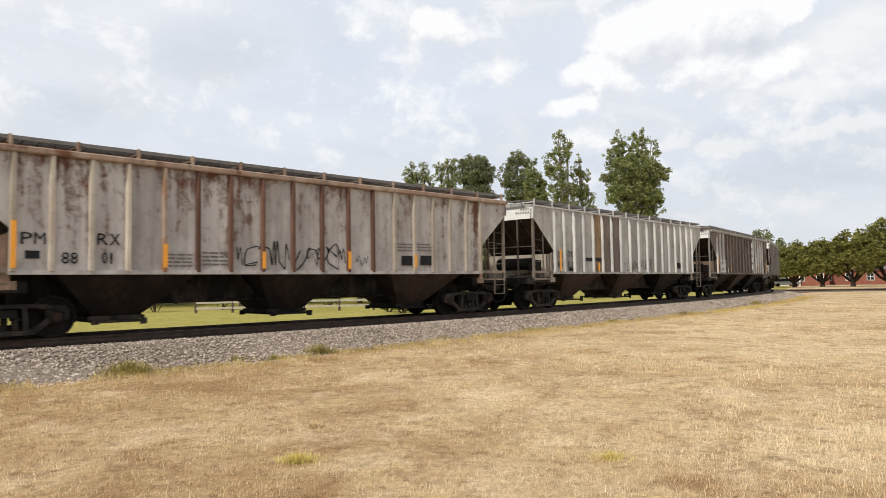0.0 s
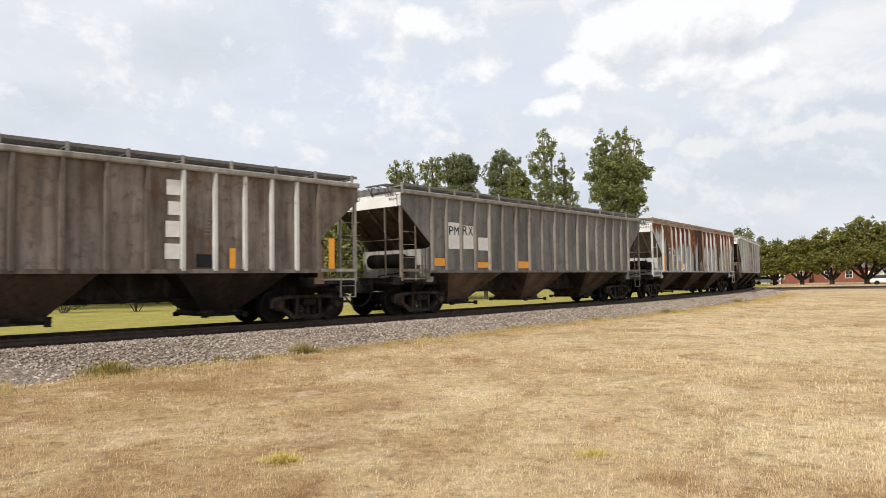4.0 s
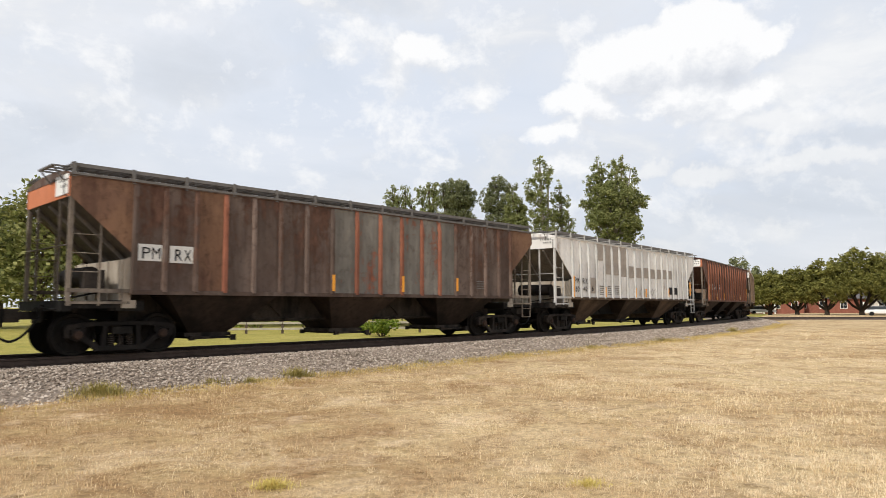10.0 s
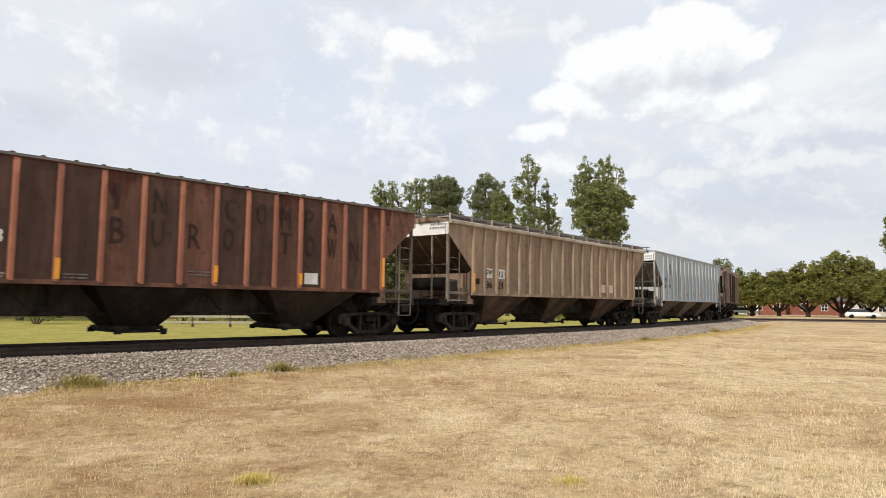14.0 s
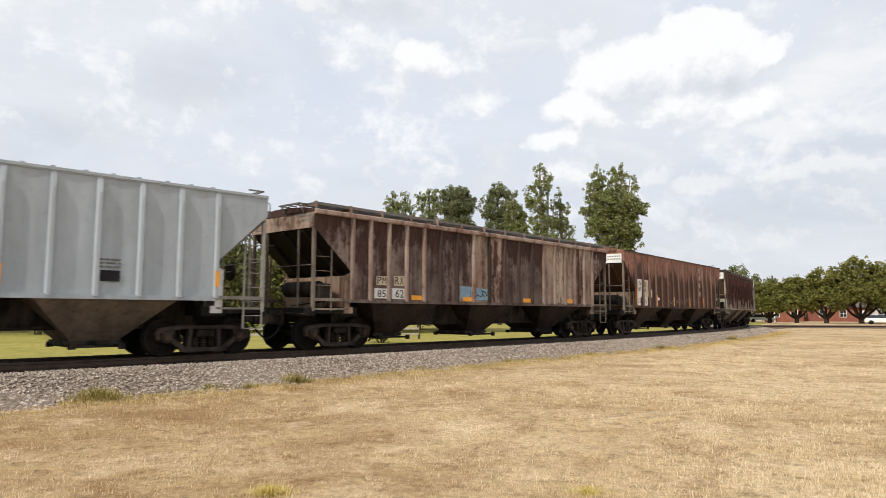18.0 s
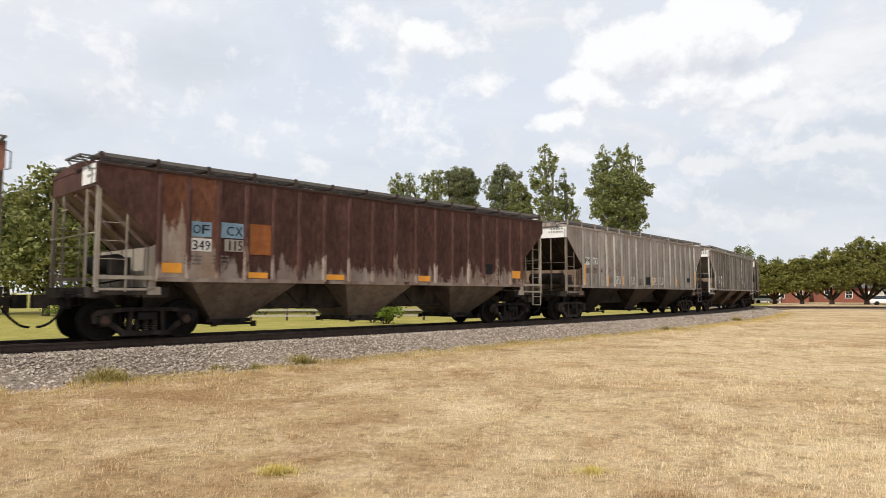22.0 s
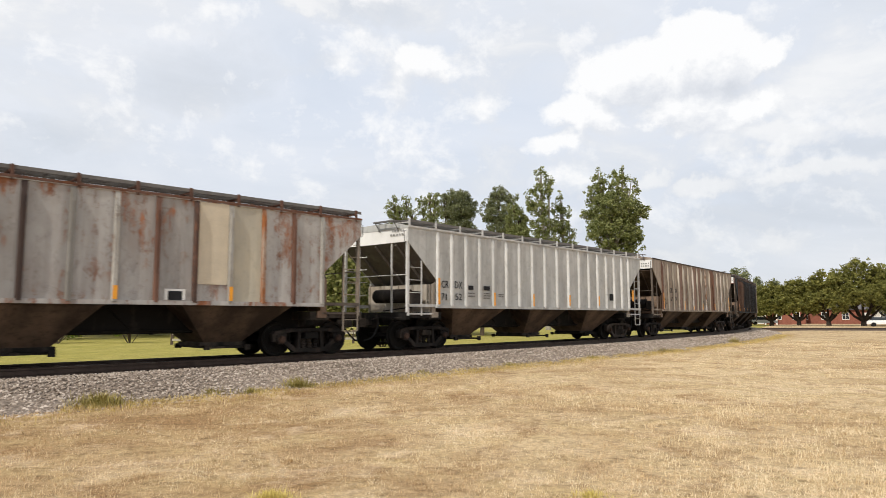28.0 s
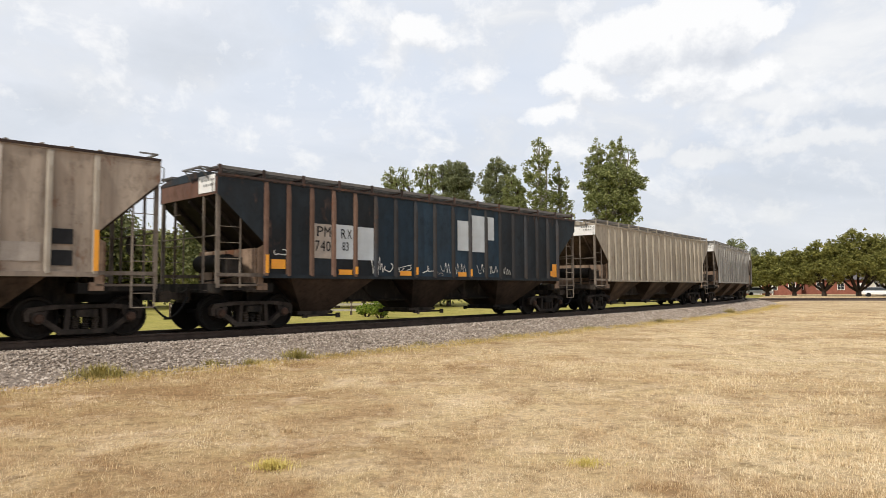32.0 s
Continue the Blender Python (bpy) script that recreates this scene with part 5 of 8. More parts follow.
DRIP = {"e": (1.25, 0.26, 1.3), "n": (2.25, 0.42), "m": (0.95, 0.45), "l": (0.8, 0.5), "q": (0.1, 0.3), "a": (0.1, 0.22), "i": (0.5, 0.5)}
DIM = {"a": 0.90, "b": 1.0, "c": 0.70, "d": 0.72, "e": 0.88, "f": 0.86, "h": 1.32, "j": 0.92, "o": 0.80, "p": 1.0, "i": 1.2, "k": 0.84, "r": 1.08, "q": 0.88, "s": 1.10, "t": 0.46, "m": 1.1, "l": 0.85, "n": 1.0, "u": 0.95, "v": 0.95}
for i, (key, base, worn, rust, top, foot, soot, tone, rcol, under, label) in enumerate(SPEC):
    dim = DIM.get(key, 0.78)
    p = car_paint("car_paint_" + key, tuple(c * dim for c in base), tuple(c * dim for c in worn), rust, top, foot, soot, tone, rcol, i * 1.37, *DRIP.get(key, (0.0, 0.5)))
    extra = dict(LOOK.get(key, {}))
    extra.setdefault("head", HEAD_WHITE if key not in RUSTY_ENDS else None)
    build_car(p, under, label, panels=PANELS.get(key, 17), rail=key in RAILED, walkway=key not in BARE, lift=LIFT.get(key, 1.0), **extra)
CAR = dict(zip((s[0] for s in SPEC), CARS))

M_DARKMARK = plain("dark_green_stencil_paint", (0.05, 0.07, 0.06), 0.7, 0, 0.3, 6.0, 0.02)
M_BROWNMARK = plain("brown_stencil_paint", (0.12, 0.06, 0.04), 0.7, 0, 0.3, 6.0, 0.02)
M_GREYMARK = plain("grey_overpaint", (0.36, 0.315, 0.275), 0.7, 0, 0.2, 4.0, 0.02)
M_CREAMMARK = plain("cream_overpaint", (0.58, 0.50, 0.38), 0.7, 0, 0.12, 3.0, 0.02)
M_BLUEGREYMARK = plain("pale_blue_overpaint", (0.50, 0.54, 0.57), 0.7, 0, 0.12, 3.0, 0.02)
M_BLUEMARK = plain("faded_blue_paint", (0.22, 0.33, 0.42), 0.7, 0, 0.3, 5.0, 0.02)
M_RUSTMARK = plain("bare_orange_rust", (0.30, 0.11, 0.04), 0.85, 0, 0.3, 6.0, 0.1)
M_GHOSTMARK = plain("faded_black_lettering", (0.050, 0.034, 0.028), 0.75, 0, 0.3, 6.0, 0.02)
M_PRINTMARK = plain("faded_stencil_ink", (0.16, 0.15, 0.14), 0.75, 0, 0.4, 9.0, 0.02)

# ---- what is painted on the cars ----
# car a
words(CAR["a"], "PM", -6.35, 1.96, 0.48, 0.24, M_BLACKMARK)
words(CAR["a"], "RX", -5.25, 1.98, 0.50, 0.25, M_BLACKMARK)
words(CAR["a"], "88", -5.93, 1.57, 0.34, 0.24, M_BLACKMARK)
words(CAR["a"], "01", -5.15, 1.58, 0.27, 0.24, M_BLACKMARK)
mark(CAR["a"], "reflector", -6.90, 1.47, 0.16, 0.95, M_ORANGE)
mark(CAR["a"], "reflector", -3.96, 1.50, 0.10, 0.54, M_ORANGE)
mark(CAR["a"], "reflector", -1.36, 1.49, 0.11, 0.43, M_ORANGE)
mark(CAR["a"], "reflector", 1.35, 1.50, 0.14, 0.48, M_ORANGE)
mark(CAR["a"], "reflector", 3.96, 1.55, 0.16, 0.39, M_ORANGE)
mark(CAR["a"], "black_plate", 3.31, 1.61, 0.43, 0.29, M_BLACKMARK)
mark(CAR["a"], "black_plate", 4.15, 1.62, 0.46, 0.30, M_BLACKMARK)
mark(CAR["a"], "black_plate", -6.57, 1.67, 0.26, 0.16, M_BLACKMARK)
fine_print(CAR["a"], 3.12, 2.02, 0.63, 0.28)
fine_print(CAR["a"], 3.94, 2.04, 0.62, 0.28)
fine_print(CAR["a"], -2.91, 1.54, 0.66, 0.37)
fine_print(CAR["a"], -3.75, 1.50, 0.59, 0.35)
scrawl(CAR["a"], -2.14, 1.46, 1.72, 0.76, M_BLACKMARK)
scrawl(CAR["a"], -0.34, 1.46, 1.65, 0.82, M_BLACKMARK)
scrawl(CAR["a"], 1.54, 1.57, 0.57, 0.36, M_BLACKMARK)
# car b
words(CAR["b"], "CR", -6.33, 1.98, 0.38, 0.25, M_DARKMARK)
words(CAR["b"], "DX", -5.62, 2.00, 0.39, 0.26, M_DARKMARK)
words(CAR["b"], "83", -6.33, 1.61, 0.38, 0.22, M_DARKMARK)
words(CAR["b"], "13", -5.62, 1.61, 0.39, 0.23, M_DARKMARK)
mark(CAR["b"], "reflector", -6.53, 1.46, 0.13, 0.84, M_ORANGE)
mark(CAR["b"], "reflector", -3.51, 1.46, 0.13, 0.36, M_ORANGE)
mark(CAR["b"], "black_plate", -5.58, 1.46, 0.33, 0.15, M_BLACKMARK)
mark(CAR["b"], "black_plate", -4.16, 1.87, 0.62, 0.15, M_BLACKMARK)
mark(CAR["b"], "black_plate", -3.35, 1.88, 0.63, 0.15, M_BLACKMARK)
mark(CAR["b"], "black_plate", 4.40, 1.65, 0.41, 0.29, M_BLACKMARK)
mark(CAR["b"], "black_plate", 5.14, 1.63, 0.40, 0.28, M_BLACKMARK)
scrawl(CAR["b"], -0.71, 1.46, 1.19, 0.55, M_BLACKMARK)
scrawl(CAR["b"], 0.57, 1.46, 1.39, 0.58, M_BLACKMARK)
# car c
mark(CAR["c"], "white_patch", -5.79, 1.47, 0.53, 0.73, M_WHITEMARK)
mark(CAR["c"], "white_patch", -5.09, 1.47, 0.55, 0.73, M_WHITEMARK)
words(CAR["c"], "RR", -5.73, 1.91, 0.42, 0.24, M_BLACKMARK)
words(CAR["c"], "RX", -5.03, 1.92, 0.44, 0.25, M_BLACKMARK)
words(CAR["c"], "764", -5.76, 1.56, 0.48, 0.25, M_BLACKMARK)
words(CAR["c"], "73", -4.98, 1.56, 0.38, 0.25, M_BLACKMARK)
mark(CAR["c"], "reflector", -6.64, 1.46, 0.11, 0.86, M_ORANGE)
mark(CAR["c"], "reflector", -3.76, 1.46, 0.12, 0.42, M_ORANGE)
mark(CAR["c"], "reflector", 4.15, 1.46, 0.15, 0.50, M_ORANGE)
mark(CAR["c"], "reflector", 7.07, 1.46, 0.19, 0.84, M_ORANGE)
mark(CAR["c"], "white_patch", 2.70, 3.18, 0.32, 0.36, M_WHITEMARK)
mark(CAR["c"], "white_patch", 2.72, 2.71, 0.28, 0.32, M_WHITEMARK)
mark(CAR["c"], "white_patch", 2.69, 2.19, 0.34, 0.38, M_WHITEMARK)
mark(CAR["c"], "white_patch", 2.69, 1.68, 0.36, 0.36, M_WHITEMARK)
mark(CAR["c"], "white_patch", -4.36, 1.46, 0.24, 0.28, M_WHITEMARK)
mark(CAR["c"], "black_plate", -6.41, 1.63, 0.29, 0.19, M_BLACKMARK)
fine_print(CAR["c"], -3.36, 1.46, 0.32, 0.34)
fine_print(CAR["c"], 3.55, 2.25, 0.39, 0.45)
mark(CAR["c"], "black_plate", 3.53, 1.49, 0.39, 0.31, M_BLACKMARK)
# car d
mark(CAR["d"], "white_patch", -5.79, 2.13, 0.56, 0.89, M_WHITEMARK)
mark(CAR["d"], "white_patch", -5.16, 2.15, 0.65, 0.80, M_WHITEMARK)
mark(CAR["d"], "white_patch", -4.23, 2.12, 0.54, 0.45, M_WHITEMARK)
words(CAR["d"], "PM", -5.78, 2.59, 0.53, 0.30, M_BLACKMARK)
words(CAR["d"], "RX", -5.11, 2.62, 0.59, 0.31, M_BLACKMARK)
mark(CAR["d"], "reflector", -6.44, 1.56, 0.57, 0.26, M_ORANGE)
mark(CAR["d"], "reflector", -4.27, 1.51, 0.65, 0.20, M_ORANGE)
mark(CAR["d"], "reflector", -1.81, 1.50, 0.66, 0.26, M_ORANGE)
# car e
mark(CAR["e"], "pale_patch", -5.74, 2.33, 0.47, 0.31, M_BLUEGREYMARK)
mark(CAR["e"], "pale_patch", -4.95, 1.98, 0.49, 0.60, M_BLUEGREYMARK)
words(CAR["e"], "PM", -5.73, 2.36, 0.44, 0.25, M_BLACKMARK)
words(CAR["e"], "RX", -4.94, 2.30, 0.42, 0.24, M_BLACKMARK)
words(CAR["e"], "59", -4.91, 1.99, 0.36, 0.25, M_BLACKMARK)
mark(CAR["e"], "reflector", -6.65, 1.46, 0.17, 0.80, M_ORANGE)
mark(CAR["e"], "reflector", -3.59, 1.46, 0.13, 0.36, M_ORANGE)
mark(CAR["e"], "cream_patch", -4.23, 1.99, 0.59, 0.31, M_CREAMMARK)
fine_print(CAR["e"], -4.99, 1.63, 0.54, 0.29)
mark(CAR["e"], "white_patch", -3.39, 1.49, 0.52, 0.34, M_WHITEMARK)
scrawl(CAR["e"], 0.84, 1.49, 1.17, 0.58, M_BLACKMARK)
# car f
mark(CAR["f"], "white_patch", -5.82, 1.93, 0.45, 0.27, M_WHITEMARK)
mark(CAR["f"], "white_patch", -5.13, 1.95, 0.43, 0.28, M_WHITEMARK)
words(CAR["f"], "PM", -5.80, 1.95, 0.42, 0.23, M_BLACKMARK)
words(CAR["f"], "RX", -5.10, 1.97, 0.39, 0.24, M_BLACKMARK)
words(CAR["f"], "87", -5.81, 1.50, 0.37, 0.23, M_BLACKMARK)
words(CAR["f"], "81", -5.11, 1.50, 0.36, 0.24, M_BLACKMARK)
mark(CAR["f"], "reflector", -6.60, 1.46, 0.48, 0.15, M_ORANGE)
mark(CAR["f"], "reflector", -4.43, 1.46, 0.48, 0.20, M_ORANGE)
mark(CAR["f"], "reflector", -1.91, 1.46, 0.53, 0.15, M_ORANGE)
mark(CAR["f"], "reflector", 0.76, 1.46, 0.50, 0.15, M_ORANGE)
mark(CAR["f"], "reflector", 3.18, 1.46, 0.59, 0.15, M_ORANGE)
mark(CAR["f"], "reflector", 5.54, 1.46, 0.53, 0.15, M_ORANGE)
mark(CAR["f"], "black_plate", 3.27, 1.56, 0.46, 0.32, M_BLACKMARK)
mark(CAR["f"], "black_plate", 4.08, 1.55, 0.43, 0.35, M_BLACKMARK)
scrawl(CAR["f"], -2.74, 1.88, 1.32, 0.34, M_BLACKMARK)
scrawl(CAR["f"], -1.26, 1.89, 2.43, 0.39, M_BLACKMARK)
fine_print(CAR["f"], -7.96, 3.34, 0.73, 0.23)
fine_print(CAR["f"], -3.52, 1.50, 0.32, 0.42)
fine_print(CAR["f"], -2.71, 1.50, 0.34, 0.40)
fine_print(CAR["f"], -0.18, 1.51, 0.55, 0.44)
# car g
mark(CAR["g"], "white_patch", -6.61, 2.11, 0.54, 0.38, M_WHITEMARK)
mark(CAR["g"], "white_patch", -5.92, 2.09, 0.57, 0.40, M_WHITEMARK)
words(CAR["g"], "PM", -6.57, 2.16, 0.45, 0.26, M_BLACKMARK)
words(CAR["g"], "RX", -5.88, 2.14, 0.43, 0.27, M_BLACKMARK)
mark(CAR["g"], "reflector", -1.25, 1.50, 0.14, 0.46, M_ORANGE)
mark(CAR["g"], "reflector", 1.48, 1.51, 0.13, 0.49, M_ORANGE)
mark(CAR["g"], "reflector", 3.95, 1.57, 0.16, 0.44, M_ORANGE)
fine_print(CAR["g"], 4.90, 1.65, 0.49, 0.32)
# car h
words(CAR["h"], "PM", -6.46, 2.02, 0.44, 0.25, M_BLACKMARK)
words(CAR["h"], "RX", -5.78, 2.02, 0.44, 0.23, M_BLACKMARK)
words(CAR["h"], "10", -6.42, 1.67, 0.36, 0.24, M_BLACKMARK)
words(CAR["h"], "42", -5.76, 1.70, 0.40, 0.21, M_BLACKMARK)
words(CAR["h"], "6", -5.04, 1.72, 0.15, 0.23, M_BLACKMARK)
mark(CAR["h"], "reflector", -6.63, 1.46, 0.14, 0.87, M_ORANGE)
mark(CAR["h"], "reflector", -3.64, 1.47, 0.16, 0.44, M_ORANGE)
mark(CAR["h"], "reflector", -0.25, 1.47, 0.17, 0.46, M_ORANGE)
mark(CAR["h"], "reflector", 0.66, 1.49, 0.18, 0.43, M_ORANGE)
mark(CAR["h"], "reflector", 4.00, 1.53, 0.21, 0.45, M_ORANGE)
mark(CAR["h"], "reflector", 7.03, 1.63, 0.19, 0.78, M_ORANGE)
mark(CAR["h"], "grey_patch", -4.33, 3.11, 0.61, 0.76, M_GREYMARK)
mark(CAR["h"], "grey_patch", -3.53, 2.51, 0.64, 1.39, M_GREYMARK)
mark(CAR["h"], "grey_patch", -2.73, 2.50, 0.66, 1.43, M_GREYMARK)
mark(CAR["h"], "grey_patch", -1.90, 2.45, 0.73, 1.48, M_GREYMARK)
mark(CAR["h"], "grey_patch", -1.01, 2.43, 0.69, 0.56, M_GREYMARK)
mark(CAR["h"], "grey_patch", -0.10, 2.46, 0.67, 0.49, M_GREYMARK)
mark(CAR["h"], "grey_patch", 0.81, 2.47, 0.72, 0.52, M_GREYMARK)
mark(CAR["h"], "grey_patch", 1.69, 2.47, 0.70, 0.48, M_GREYMARK)
mark(CAR["h"], "grey_patch", 2.55, 2.47, 0.59, 0.50, M_GREYMARK)
mark(CAR["h"], "grey_patch", 3.34, 2.49, 0.60, 0.49, M_GREYMARK)
mark(CAR["h"], "grey_patch", 4.13, 2.51, 0.61, 0.45, M_GREYMARK)
mark(CAR["h"], "grey_patch", -5.08, 1.62, 0.61, 0.69, M_GREYMARK)
mark(CAR["h"], "black_plate", 4.21, 1.67, 0.47, 0.39, M_BLACKMARK)
mark(CAR["h"], "black_plate", 4.99, 1.68, 0.49, 0.37, M_BLACKMARK)
fine_print(CAR["h"], -4.27, 1.55, 0.46, 0.45)
fine_print(CAR["h"], -3.43, 1.56, 0.51, 0.44)
fine_print(CAR["h"], -2.69, 1.58, 0.58, 0.45)
scrawl(CAR["h"], -0.01, 1.52, 2.45, 0.46, M_GREYMARK)
# car i
mark(CAR["i"], "grey_patch", -6.71, 2.09, 1.28, 0.35, M_GREYMARK)
words(CAR["i"], "PM", -6.66, 2.12, 0.45, 0.23, M_BLACKMARK)
words(CAR["i"], "RX", -5.96, 2.14, 0.39, 0.24, M_BLACKMARK)
mark(CAR["i"], "black_plate", -5.34, 2.10, 0.71, 0.33, M_BLACKMARK)
mark(CAR["i"], "black_plate", -4.53, 2.12, 0.63, 0.37, M_BLACKMARK)
words(CAR["i"], "384", -5.25, 2.11, 0.54, 0.28, M_WHITEMARK)
words(CAR["i"], "863", -4.00, 2.15, 0.55, 0.28, M_WHITEMARK)
mark(CAR["i"], "reflector", -6.85, 1.46, 0.12, 0.86, M_ORANGE)
mark(CAR["i"], "reflector", -4.63, 1.46, 0.12, 0.43, M_ORANGE)
mark(CAR["i"], "reflector", -2.26, 1.46, 0.14, 0.44, M_ORANGE)
mark(CAR["i"], "reflector", 1.33, 1.50, 0.14, 0.41, M_ORANGE)
mark(CAR["i"], "reflector", 3.84, 1.51, 0.16, 0.31, M_ORANGE)
mark(CAR["i"], "reflector", 6.81, 1.52, 0.17, 0.88, M_ORANGE)
mark(CAR["i"], "white_patch", 3.98, 1.53, 0.45, 0.31, M_WHITEMARK)
for ch, x, z in (("I", -1.10, 3.06), ("N", -0.22, 3.06), ("C", 1.58, 3.06), ("O", 2.46, 3.04), ("M", 3.20, 3.00), ("P", 3.96, 3.02), ("A", 4.75, 3.02),
                 ("B", -1.16, 2.30), ("U", -0.25, 2.30), ("R", 0.63, 2.30), ("O", 1.54, 2.30), ("T", 3.20, 2.32), ("O", 4.00, 2.30), ("W", 4.74, 2.28), ("N", 5.56, 2.26)):
    words(CAR["i"], ch, x, z, 0.10 if ch == "I" else 0.31, 0.58, M_GHOSTMARK)
scrawl(CAR["i"], -6.04, 1.51, 1.24, 0.46, M_GREYMARK)
scrawl(CAR["i"], -4.23, 1.50, 1.14, 0.47, M_GREYMARK)
fine_print(CAR["i"], 0.64, 1.63, 0.61, 0.15)
fine_print(CAR["i"], -2.06, 1.46, 0.50, 0.15)
# car j
mark(CAR["j"], "white_patch", -6.03, 1.99, 0.46, 0.35, M_WHITEMARK)
mark(CAR["j"], "white_patch", -5.33, 1.98, 0.49, 0.36, M_WHITEMARK)
words(CAR["j"], "PM", -5.99, 2.02, 0.40, 0.28, M_BLACKMARK)
words(CAR["j"], "RX", -5.28, 2.01, 0.40, 0.28, M_BLACKMARK)
words(CAR["j"], "86", -6.02, 1.62, 0.42, 0.26, M_BLACKMARK)
words(CAR["j"], "21", -5.28, 1.61, 0.42, 0.27, M_BLACKMARK)
mark(CAR["j"], "cream_patch", 2.92, 1.64, 0.54, 0.36, M_CREAMMARK)
mark(CAR["j"], "cream_patch", 3.80, 1.64, 0.57, 0.37, M_CREAMMARK)
mark(CAR["j"], "black_plate", -6.67, 1.75, 0.30, 0.20, M_BLACKMARK)
mark(CAR["j"], "reflector", -6.90, 1.49, 0.16, 0.65, M_ORANGE)
fine_print(CAR["j"], -4.08, 1.56, 0.53, 0.42)
# car k
words(CAR["k"], "PM", -6.56, 2.39, 0.46, 0.25, M_BLACKMARK)
words(CAR["k"], "RX", -5.77, 2.36, 0.42, 0.26, M_BLACKMARK)
words(CAR["k"], "180", -6.62, 2.05, 0.48, 0.28, M_BLACKMARK)
words(CAR["k"], "009", -5.75, 2.06, 0.50, 0.26, M_BLACKMARK)
mark(CAR["k"], "reflector", -6.85, 1.50, 0.11, 0.45, M_ORANGE)
mark(CAR["k"], "reflector", -2.35, 1.53, 0.13, 0.44, M_ORANGE)
mark(CAR["k"], "reflector", 2.07, 1.55, 0.17, 0.47, M_ORANGE)
mark(CAR["k"], "reflector", 6.63, 1.68, 0.12, 0.38, M_ORANGE)
mark(CAR["k"], "grey_patch", -5.36, 2.87, 0.22, 0.61, M_FAINTMARK)
fine_print(CAR["k"], -2.18, 1.68, 0.61, 0.15)
fine_print(CAR["k"], -0.44, 1.71, 0.67, 0.23)
fine_print(CAR["k"], 1.28, 1.73, 0.71, 0.19)
fine_print(CAR["k"], -4.76, 1.67, 0.21, 0.25)
fine_print(CAR["k"], -5.70, 1.70, 0.24, 0.24)
mark(CAR["k"], "black_plate", 4.16, 1.73, 0.41, 0.24, M_BLACKMARK)
mark(CAR["k"], "welded_seam", -3.56, 1.47, 0.06, 2.40, M_FAINTMARK, "dark welded seam beside a post")
mark(CAR["k"], "cream_patch", -3.40, 2.70, 0.08, 1.10, M_CREAMMARK)
fine_print(CAR["k"], 4.11, 2.01, 0.47, 0.24)
# car l
mark(CAR["l"], "white_patch", -5.71, 1.49, 0.50, 0.30, M_WHITEMARK)
mark(CAR["l"], "white_patch", -5.03, 1.48, 0.53, 0.33, M_WHITEMARK)
words(CAR["l"], "85", -5.66, 1.53, 0.37, 0.21, M_BLACKMARK)
words(CAR["l"], "62", -4.99, 1.53, 0.38, 0.24, M_BLACKMARK)
mark(CAR["l"], "cream_patch", -5.67, 1.89, 0.42, 0.27, M_CREAMMARK)
mark(CAR["l"], "cream_patch", -5.03, 1.89, 0.45, 0.30, M_CREAMMARK)
words(CAR["l"], "PM", -5.65, 1.93, 0.38, 0.21, M_BLACKMARK)
words(CAR["l"], "RX", -5.00, 1.93, 0.40, 0.24, M_BLACKMARK)
mark(CAR["l"], "reflector", -4.29, 1.46, 0.49, 0.15, M_ORANGE)
mark(CAR["l"], "reflector", -1.67, 1.46, 0.49, 0.15, M_ORANGE)
mark(CAR["l"], "reflector", 1.74, 1.47, 0.50, 0.15, M_ORANGE)
mark(CAR["l"], "reflector", 4.35, 1.49, 0.51, 0.15, M_ORANGE)
mark(CAR["l"], "blue_patch", -1.67, 1.52, 0.62, 0.45, M_BLUEMARK)
mark(CAR["l"], "blue_patch", -0.96, 1.51, 0.67, 0.41, M_BLUEMARK)
scrawl(CAR["l"], -1.63, 1.51, 1.32, 0.44, M_BLACKMARK)
# car m
mark(CAR["m"], "white_patch", -6.68, 1.89, 0.69, 0.87, M_WHITEMARK)
mark(CAR["m"], "cream_patch", -5.84, 1.89, 0.73, 0.86, M_CREAMMARK)
words(CAR["m"], "IN", -6.41, 2.44, 0.27, 0.23, M_DARKMARK)
words(CAR["m"], "TX", -5.71, 2.39, 0.34, 0.24, M_DARKMARK)
words(CAR["m"], "237", -6.60, 2.18, 0.49, 0.18, M_DARKMARK)
words(CAR["m"], "50", -5.78, 2.16, 0.37, 0.18, M_DARKMARK)
mark(CAR["m"], "cream_patch", -4.92, 1.89, 0.35, 0.40, M_CREAMMARK)
mark(CAR["m"], "white_patch", -6.64, 1.46, 0.47, 0.43, M_WHITEMARK)
mark(CAR["m"], "white_patch", -5.86, 1.46, 0.60, 0.43, M_WHITEMARK)
scrawl(CAR["m"], -6.62, 1.46, 0.43, 0.39, M_BLACKMARK)
scrawl(CAR["m"], -5.84, 1.46, 0.56, 0.41, M_BLACKMARK)
mark(CAR["m"], "white_patch", -3.87, 1.75, 0.40, 0.15, M_WHITEMARK)
mark(CAR["m"], "reflector", -6.84, 1.47, 0.15, 0.90, M_ORANGE)
mark(CAR["m"], "reflector", -4.17, 1.46, 0.13, 0.57, M_ORANGE)
mark(CAR["m"], "reflector", -1.38, 1.47, 0.16, 0.49, M_ORANGE)
mark(CAR["m"], "reflector", 1.27, 1.46, 0.12, 0.53, M_ORANGE)
mark(CAR["m"], "reflector", 3.93, 1.48, 0.16, 0.54, M_ORANGE)
mark(CAR["m"], "grey_patch", 3.39, 3.50, 0.29, 0.31, M_GREYMARK)
